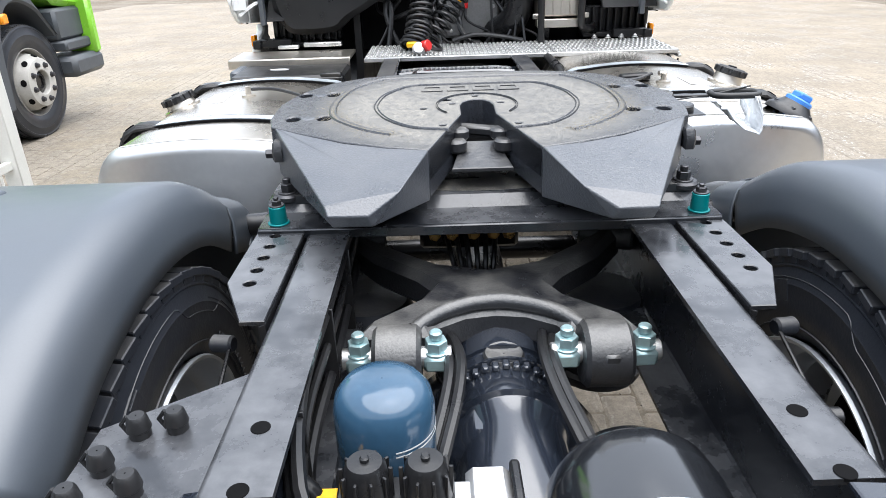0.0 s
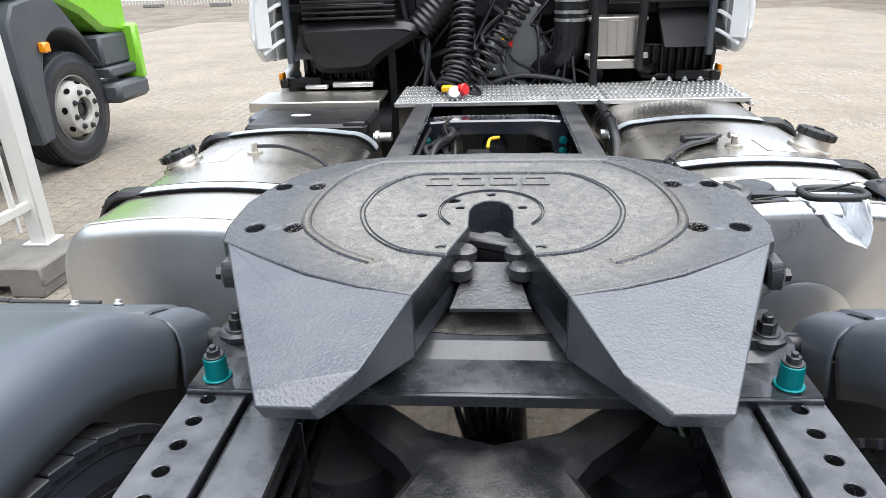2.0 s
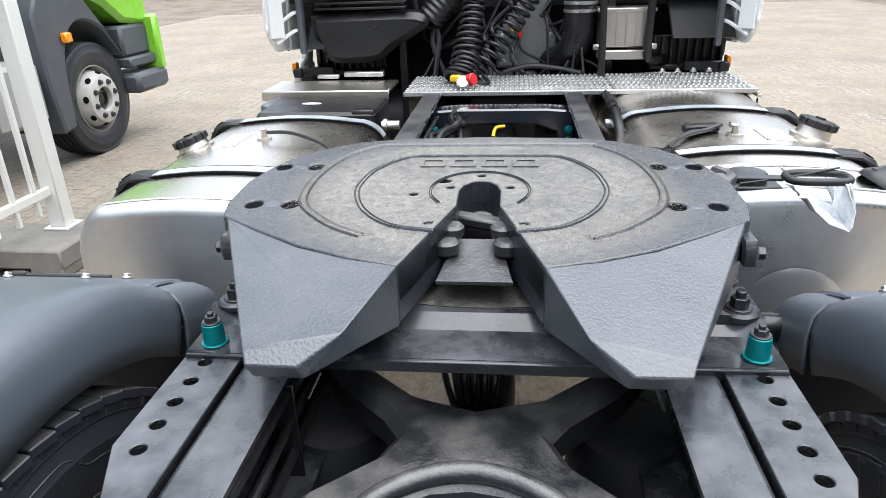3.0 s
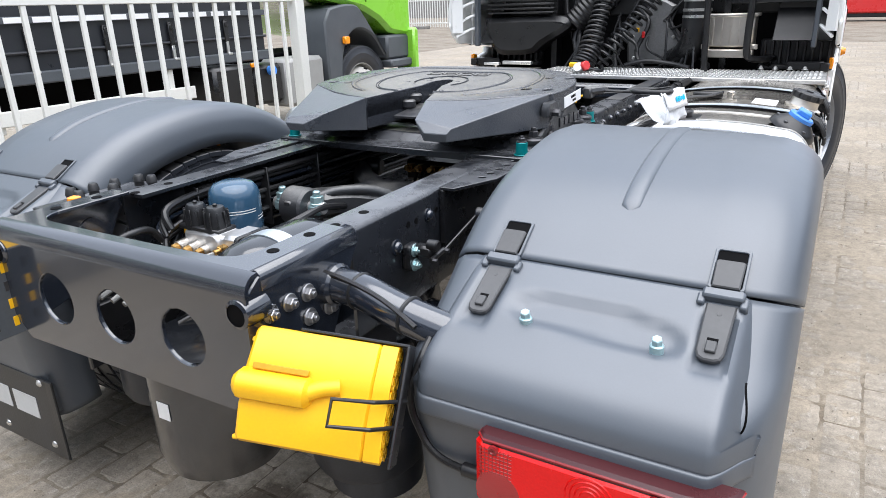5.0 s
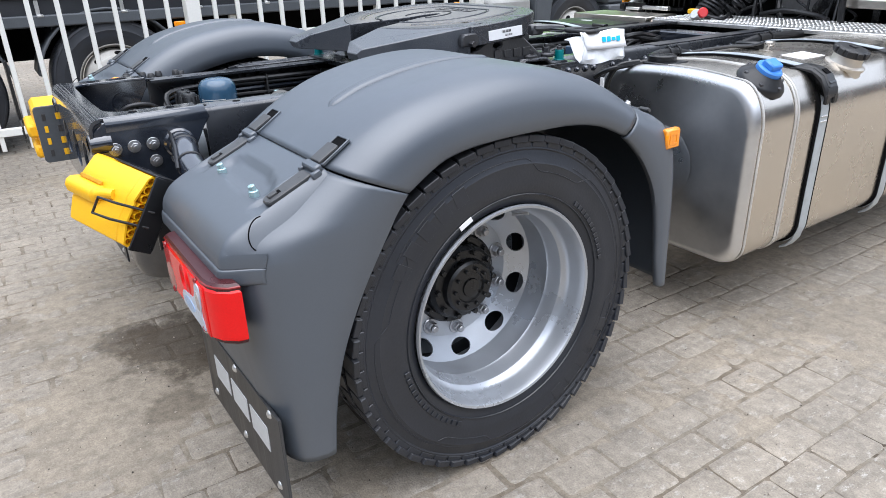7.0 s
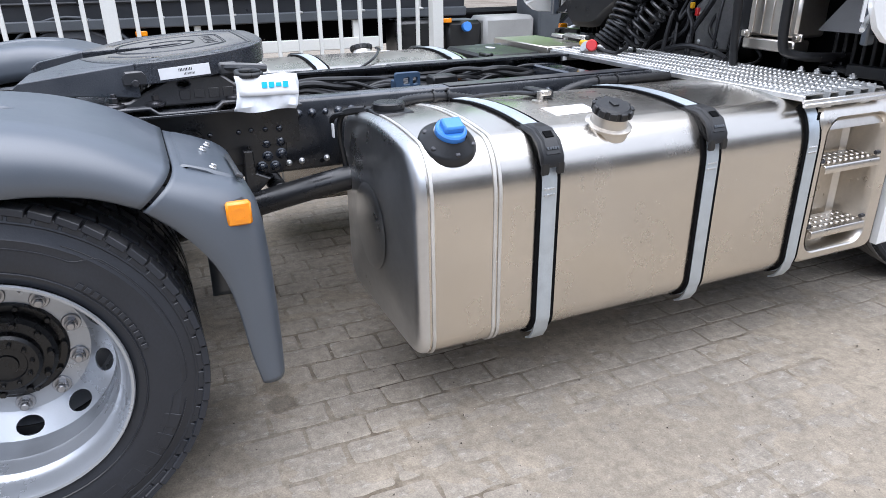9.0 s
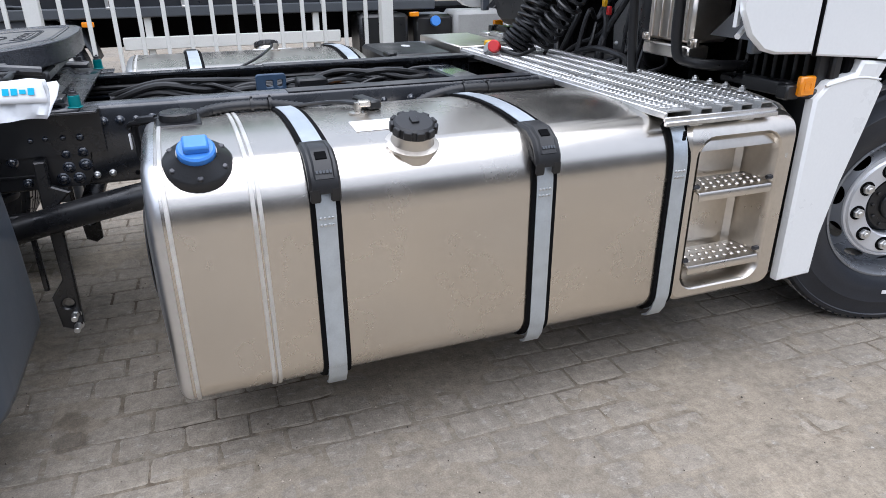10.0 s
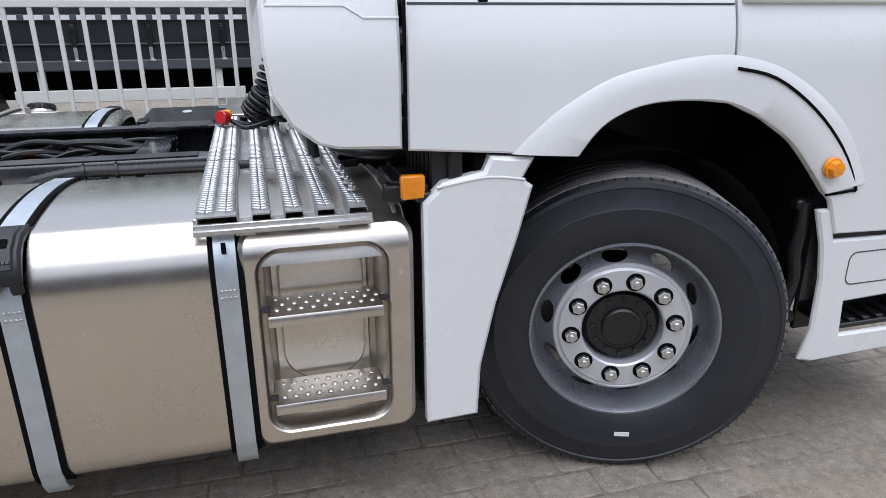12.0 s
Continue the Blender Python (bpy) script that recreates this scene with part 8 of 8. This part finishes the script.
lc = holder("wheel_chock", "bright yellow plastic wheel chock seen from its slotted end", "wheel chock", "chocks on the rear cross member")
lc.location = (-0.487, -0.915, 0.835)
part("body", Geo().prism([(-0.12, -0.115), (0.12, -0.10), (0.12, 0.10), (-0.04, 0.115), (-0.12, 0.06)], rear, -0.06, 0.045, b=0.012), YELLOW, lc)
part("moulded_rib", Geo().box((-0.02, -0.07, 0.01), (0.22, 0.04, 0.05), 0.012), YELLOW, lc)
part("moulded_rib", Geo().box((-0.02, -0.06, -0.07), (0.2, 0.04, 0.05), 0.012), YELLOW, lc)
pl = part("end_plate", Geo().prism(rounded(-0.06, -0.105, 0.045, 0.105, 0.015, 3), side, 0.122, 0.132, b=0.002), GREYPART, lc, "dark grey slotted end plate")
for k in range(4):
    for j in range(2):
        part("slot", Geo().box((0.1325, -0.03 + 0.045 * j, -0.07 + 0.045 * k), (0.002, 0.012, 0.024), 0.0005), YELLOW if (k + j) % 3 else STEELBOLT, pl)
part("wire_clip", Geo().tube([(-0.16, -0.03, 0.03), (-0.1, -0.1, 0.02), (-0.02, -0.1, 0.01), (-0.02, -0.1, -0.03), (-0.12, -0.1, -0.02)], 0.004, 8), BLACK, lc)
part("chock_holder", Geo().box((-0.55, -0.855, 0.83), (0.26, 0.012, 0.22), 0.003), CHASSIS, truck)

# document bag tied to the release handle
bg = holder("document_bag", "clear plastic bag with folded white manual hanging beside the fifth wheel", "bag")
bm_m = Matrix.Translation((0.76, 0.765, 1.10)) @ Matrix.Rotation(radians(-8), 4, "Z") @ Matrix.Rotation(radians(-18), 4, "Y")
fold = [(-0.085, 0.052), (-0.075, 0.04), (-0.055, 0.012), (-0.035, -0.018), (-0.012, -0.048), (0.002, -0.056), (0.008, -0.04), (0.011, -0.01), (0.012, 0.02), (0.014, 0.05)]
rows = []
for i, (fx, fz) in enumerate(fold):
    rows.append([tuple(bm_m @ Vector((fx + 0.005 * math.sin(9 * w + 2 * i) + 0.003 * math.sin(23 * w + i), -0.09 + 0.185 * w + 0.008 * math.sin(i), fz + 0.005 * math.sin(7 * w + 1.7 * i) + 0.012 * (w - 0.5) * (i < 4)))) for w in [j / 17 for j in range(18)]])
bag = part("plastic_sleeve", Geo().grid(rows), BAG, bg, "crumpled clear plastic sleeve")
md = bag.modifiers.new("thick", "SOLIDIFY")
md.thickness = 0.003
rows = []
for i in range(5):
    u = i / 4
    rows.append([tuple(bm_m @ Vector((0.0185 + 0.003 * math.sin(2 * w + u), -0.085 + 0.175 * w + 0.01 * u, 0.048 - 0.06 * u))) for w in [j / 6 for j in range(7)]])
mn = part("manual", Geo().grid(rows), PAPER, bg, "folded white paper manual")
md = mn.modifiers.new("thick", "SOLIDIFY")
md.thickness = 0.004
for k in range(4):
    part("printed_mark", Geo().box((0.0245, 0.0 + 0.021 * k, 0.018), (0.001, 0.016, 0.018 - 0.006 * (k == 2)), 0.0003, m=bm_m), CYAN, bg)
hoop = [(0.70 + 0.062 * (abs(math.cos(radians(a))) ** 0.6) * (1 if math.cos(radians(a)) > 0 else -1), 0.728 + 0.034 * (abs(math.sin(radians(a))) ** 0.6) * (1 if math.sin(radians(a)) > 0 else -1), 1.152) for a in range(0, 361, 15)]
part("hoop_handle", Geo().tube(hoop, 0.0085, 10), BLACK, bg, "black plastic hoop handle")
part("tie", Geo().tube([(0.755, 0.76, 1.165), (0.65, 0.74, 1.15), (0.54, 0.72, 1.14)], 0.0025, 6, smooth=3), BLACK, bg)

# ---- picket fence along the yard ----
def fence():
    """Two and a bit panels of pickets between square posts."""
    f = holder("picket_fence", "white painted steel picket fence with square posts", "fence")
    f.location = (-2.72, 0, 0)
    post = part("post", Geo().box((0, 0, 1.19), (0.10, 0.10, 2.0), 0.006).box((0, 0, 0.186), (0.16, 0.16, 0.012), 0.003), WHITEFLAT, f)
    post.location = (0, 2.77, 0)
    rail = part("rail", Geo().box((0, 0, 0), (0.04, 2.43, 0.05), 0.004), WHITEFLAT, f)
    rail.location = (0, 1.505, 0.42)
    picket = part("picket", Geo().box((0.002, 0, 1.17), (0.025, 0.03, 1.74), 0.003), WHITEFLAT, f)
    picket.location = (0, 0.4, 0)
    for k in range(4):
        y = 2.77 - 2.53 * k
        if k:
            twin(post, Matrix.Translation((0.02 * k, y, 0)))
        for z in (0.42, 1.53):
            if (k, z) != (0, 0.42):
                twin(rail, Matrix.Translation((0.02 * k, y - 1.265, z)))
        for j in range(1, 15):
            twin(picket, Matrix.Translation((0.02 * k, y - 2.53 * j / 15, 0)))
    bpy.data.objects.remove(picket)
    return f


fence()


def block(x, y):
    g = Geo().box((0, 0, 0.12), (0.7, 0.42, 0.12), 0.012).box((-0.24, 0, 0.045), (0.2, 0.42, 0.09), 0.008).box((0.24, 0, 0.045), (0.2, 0.42, 0.09), 0.008)
    b = thing("concrete_block", g, CONCRETE, "grey concrete block carrying a fence post", "concrete block", "blocks under the fence")
    b.location = (x, y, 0)
    return b


b0 = block(-2.84, 2.60)
for k in range(1, 4):
    copy_thing(b0, Matrix.Translation((-2.7, 2.77 - 2.53 * k, 0)))

# ---- green truck with grey curtain body parked behind the fence ----
gt = holder("rigid_truck", "bright green cabbed truck with grey curtain body", "truck")
GX = -3.93
part("curtain_body", Geo().prism([(GX, 1.0), (GX, 2.1), (GX - 2.4, 2.1), (GX - 2.4, 1.0)], rear, -9.0, 3.6, b=0.02), TARP, gt, "dark grey curtain side")
# unseen upper part, added pale so the tank tops reflect lighter
part("upper_curtain", Geo().prism([(GX - 0.01, 2.1), (GX - 0.01, 2.75), (GX - 2.39, 2.75), (GX - 2.39, 2.1)], rear, -9.0, 3.6, b=0.03), CURTAIN, gt, "unseen pale grey-green upper curtain, lightens tank reflections")
part("body_rail", Geo().box((GX + 0.01, -2.7, 1.02), (0.06, 12.6, 0.09), 0.01), GREYPART, gt)
rl = part("reflective_rail", Geo().box((GX + 0.03, -2.7, 1.425), (0.012, 12.6, 0.05), 0.003), GREYPART, gt)
tape = Geo().box((GX + 0.038, 0, 1.425), (0.004, 0.15, 0.04), 0.001).data("reflective_tape", PAPER)
for k in range(60):
    obj("reflective_tape", tape, rl, Matrix.Translation((0, -8.9 + 0.205 * k, 0)))
for k in range(20):
    y = -8.7 + 0.62 * k
    bk = part("curtain_buckle", Geo().box((GX + 0.02, y, 1.27), (0.02, 0.05, 0.2), 0.005).box((GX + 0.03, y, 1.33), (0.02, 0.035, 0.05), 0.005), BLACK, gt)
    part("strap_end", Geo().box((GX + 0.02, y, 1.11), (0.02, 0.03, 0.14), 0.003).box((GX + 0.035, y + 0.01, 1.06), (0.02, 0.05, 0.02), 0.004), GALV, bk)
part("curtain_fold", Geo().tube([(GX + 0.012, -9, 1.2), (GX + 0.012, 3.6, 1.2)], 0.012, 8), TARP, gt)
part("chassis", Geo().box((GX - 1.2, -1.0, 0.8), (0.9, 15, 0.3), 0.02), DARK, gt)
part("underrun_rail", Geo().box((GX + 0.02, 1.65, 0.755), (0.03, 1.95, 0.11), 0.01), WHITEFLAT, gt, "white side underrun rail")
for y in (0.9, 2.4):
    part("underrun_post", Geo().box((GX - 0.02, y, 0.82), (0.05, 0.06, 0.35), 0.006), WHITEFLAT, gt)
part("tool_box", Geo().box((GX - 0.1, 3.05, 0.72), (0.4, 0.5, 0.45), 0.03), BLACK, gt)
part("urea_tank", Geo().box((GX - 0.2, 3.6, 0.72), (0.4, 0.42, 0.4), 0.04), BLACK, gt)
part("blue_cap", Geo().cyl((GX + 0.02, 3.6, 0.855), (GX + 0.07, 3.6, 0.865), 0.05, n=18), BLUECAP, gt)
part("battery_cover", Geo().box((GX - 0.15, 4.12, 0.7), (0.4, 0.62, 0.5), 0.04), COVER, gt, "pale grey side cover")
for y in (-4.6, -2.2, 0.42, 3.38):
    part("side_marker", Geo().box((GX + 0.03, y, 0.93), (0.03, 0.10, 0.045), 0.008), AMBER, gt)
CABX = GX + 0.05
built_g = list(gt.children)
out = [(4.3, 1.55)] + [(5.05, 1.42), (5.35, 1.30), (5.6, 1.13), (6.07, 1.06), (6.07, 2.9), (4.3, 2.9)]
part("cab", Geo().prism(out, side, CABX, CABX - 2.3, b=0.05), GREEN, gt, "bright green cab")
brow = [tuple(q.xy) for q in spline([(4.38, 1.44, 0), (4.60, 1.475, 0), (4.80, 1.48, 0), (4.93, 1.44, 0), (5.06, 1.31, 0), (5.20, 1.155, 0), (5.34, 1.0, 0), (5.44, 0.87, 0)], 4)]
brow += [tuple(q.xy) for q in spline([(5.41, 0.86, 0), (5.34, 0.94, 0), (5.20, 1.09, 0), (5.06, 1.17, 0), (4.90, 1.205, 0), (4.74, 1.16, 0), (4.61, 1.0, 0), (4.55, 0.78, 0), (4.52, 0.34, 0)], 4)]
part("arch", Geo().prism(brow + [(4.36, 0.32), (4.30, 0.7), (4.28, 1.3)], side, CABX + 0.03, CABX - 0.5, b=0.02), GREYPART, gt, "grey plastic wheel arch")
part("step", Geo().box((CABX - 0.15, 5.78, 0.75), (0.4, 0.55, 0.1), 0.02).box((CABX - 0.2, 5.75, 0.95), (0.4, 0.5, 0.3), 0.03).box((CABX - 0.1, 5.8, 0.55), (0.4, 0.6, 0.2), 0.05), GREYPART, gt)
part("step_side", Geo().box((CABX - 0.05, 6.03, 0.9), (0.3, 0.12, 0.55), 0.03), GREEN, gt)
# unseen window, added so the far tank reflects less green
part("side_window", Geo().prism(rounded(5.12, 1.98, 5.98, 2.75, 0.08, 4), side, CABX - 0.01, CABX + 0.006, b=0.003), GLASSDARK, gt, "unseen dark cab side window, cuts green tank reflections")
part("door_handle", Geo().box((CABX + 0.01, 5.0, 1.62), (0.03, 0.2, 0.05), 0.01), BLACK, gt)
part("door_seam", Geo().box((CABX + 0.003, 5.1, 2.1), (0.006, 0.012, 1.2), 0.001), DARK, gt)
part("side_marker", Geo().box((CABX + 0.06, 4.60, 1.09), (0.06, 0.09, 0.085), 0.012), AMBER, gt)
for o in gt.children:
    if o not in built_g:
        o.location.y += 0.17
DULL = surface("dusty_rim_paint", (0.3, 0.29, 0.27), 0.55, metal=0.2, var=0.2, dust=0.5, dust_col=(0.2, 0.18, 0.15))


def dulled(me):
    me = me.copy()
    me.materials[0] = DULL
    return me


GRIM = dulled(FRIM)
HUBRING = surface("dusty_white_hub", (0.5, 0.49, 0.46), 0.5, var=0.15, scale=8, bump=0.05, dust=0.4, dust_col=(0.3, 0.27, 0.23))
GDISC = Geo().lathe([(0.262, 0.02), (0.256, 0.10), (0.245, 0.15), (0.222, 0.195), (0.216, 0.212), (0.205, 0.218), (0.115, 0.22), (0.108, 0.214), (0.106, 0.12)], (0, 0, 0), (1, 0, 0), 48).data("wheel_disc", HUBRING, 35)
GHUB = Geo().lathe([(0.108, 0.10), (0.108, 0.165), (0.085, 0.185), (0.06, 0.19), (0.055, 0.175), (0.001, 0.175)], (0, 0, 0), (1, 0, 0), 32).data("hub", HUBBLACK, 35)
GNUT = Geo().lathe([(0.027, 0.0), (0.027, 0.006), (0.02, 0.008), (0.019, 0.026), (0.012, 0.03), (0.001, 0.03)], (0, 0, 0), (1, 0, 0), 12).data("wheel_nut", STEELBOLT, 35)
# black ovals painted for shaded vents, not cut through
GVENT = Geo().prism(disc(0, 0, 0.024, 14, 1.0, 1.3), side, -0.003, 0.004).data("vent_hole", DARK, 35)
for y in (5.17, -0.15, -1.5):
    w = new("wheel")
    w.parent = gt
    w.matrix_basis = Matrix.Translation((CABX - 0.19, y, 0.5))
    tagged(w, "dusty truck wheel with pale bolted hub ring")
    obj("tyre", STEER, w)
    obj("rim", GRIM, w)
    obj("wheel_disc", GDISC, w)
    obj("hub", GHUB, w)
    for k in range(8):
        a = 2 * math.pi * (k + 0.35) / 8
        obj("wheel_nut", GNUT, w, Matrix.Translation((0.219, 0.162 * math.cos(a), 0.162 * math.sin(a))))
        obj("vent_hole", GVENT, w, Matrix.Rotation(a + 0.39, 4, "X") @ Matrix.Translation((0.175, 0.2345, 0)) @ Matrix.Rotation(radians(62), 4, "Z"))
for y in (-0.15, -1.5):
    rows = []
    for yy, z in arc_pts(y, 0.5, 0.6, 170, 10, 16):
        rows.append([(x, yy, z) for x in (GX + 0.02, GX - 0.5)])
    ob = part("mudguard", Geo().grid(rows), GREYPART, gt)
    md = ob.modifiers.new("thick", "SOLIDIFY")
    md.thickness = 0.02
part("mud_flap", Geo().box((GX - 0.2, -0.95, 0.5), (0.5, 0.02, 0.5), 0.004), BLACK, gt)

# ---- far fence and red lorry ----
far = holder("distant_fence", "distant low white picket fence", "fence")
far.location = (-17, 36, 0)
fm = Matrix.Rotation(radians(-8), 4, "Z")
far.matrix_basis = Matrix.Translation((-17, 36, 0)) @ fm
part("rail", Geo().box((0, 0, 0.35), (16, 0.05, 0.06), 0.01).box((0, 0, 1.7), (16, 0.05, 0.06), 0.01), WHITEFLAT, far)
pk = Geo().box((0, 0, 1.1), (0.045, 0.04, 2.0), 0.006).data("picket", WHITEFLAT)
for k in range(80):
    obj("picket", pk, far, Matrix.Translation((-7.9 + 0.2 * k, 0, 0)))
for k in range(4):
    fo = thing("concrete_block", Geo().box((0, 0, 0.09), (1.0, 0.5, 0.18), 0.02), CONCRETE, "grey concrete block under the distant fence", "concrete block", "far fence blocks")
    fo.matrix_basis = Matrix.Translation((-17, 36, 0)) @ fm @ Matrix.Translation((-6 + 4 * k, -0.3, 0))
rt = holder("red_trailer", "bright red low vehicle side far across the yard", "trailer")
part("body", Geo().box((4.0, 42.5, 1.15), (16.0, 2.0, 1.5), 0.08), REDPAINT, rt)
part("skirt", Geo().box((4.0, 42.5, 0.35), (15.0, 1.7, 0.3), 0.04), BLACK, rt)
part("load", Geo().box((4.0, 42.5, 2.3), (15.0, 1.8, 0.8), 0.05), PAPER, rt)
for x in (-1.6, 0.0, 9.6):
    part("wheel", Geo().cyl((x, 41.35, 0.42), (x, 41.7, 0.42), 0.42, n=28, b=0.03), RUBBER, rt)

# plain walls that close the yard; unseen east and south ones added to darken reflections
wall = Geo().box((0, 70, 3), (160, 0.4, 6), 0.02)
BLOCKER = surface("dark_blocker_wall", (0.055, 0.058, 0.063), 0.6, var=0.2, scale=0.3, fine=3, bump=0.05, stretch=(1, 1, 0.2))
tagged(part("wall_east", Geo().box((15, 18, 2.6), (0.4, 100, 5.2), 0.02), BLOCKER), "unseen dark wall added to darken side reflections", "wall", kind="structure")
# added out of view; blocks sky light so rear faces stay dark
tagged(part("wall_south", Geo().box((-10, -11, 2.8), (50, 0.4, 5.6), 0.02), BLOCKER), "unseen dark wall added to block light from behind", "wall", kind="structure")
tagged(part("wall_north", wall, CONCRETE), "distant plain grey hall wall", "wall", kind="structure")

# ---- paving stones, last ----
datas = []
for vs, fs in PAVER_KINDS:
    gg = Geo()
    gg.add(vs, fs)
    datas.append(gg.data("paving_stone", PAVER, 50))
near = 0
VS, FS = [], []
for x, y in paver_spots():
    kind = rng.randrange(5)
    dz, tx, ty = rng.uniform(-0.0015, 0.0), rng.uniform(-0.0035, 0.0035), rng.uniform(-0.003, 0.003)
    if 1.25 < x < 2.3 and 0.2 < y < 8.0 and near < 300:
        near += 1
        obj("paving_stone", datas[kind], ground, Matrix.Translation((x, y, dz)) @ Euler((ty, tx, 0)).to_matrix().to_4x4())
    else:
        k = len(VS)
        vs, fs = PAVER_KINDS[kind]
        if y > 7 or abs(x) > 4 or y < -2.5:
            vs, fs = vs[8:], [tuple(i - 8 for i in q) for q in fs[8:]]
        VS += [(x + a, y + b, c + dz + a * tx + b * ty) for a, b, c in vs]
        FS += [tuple(i + k for i in q) for q in fs]
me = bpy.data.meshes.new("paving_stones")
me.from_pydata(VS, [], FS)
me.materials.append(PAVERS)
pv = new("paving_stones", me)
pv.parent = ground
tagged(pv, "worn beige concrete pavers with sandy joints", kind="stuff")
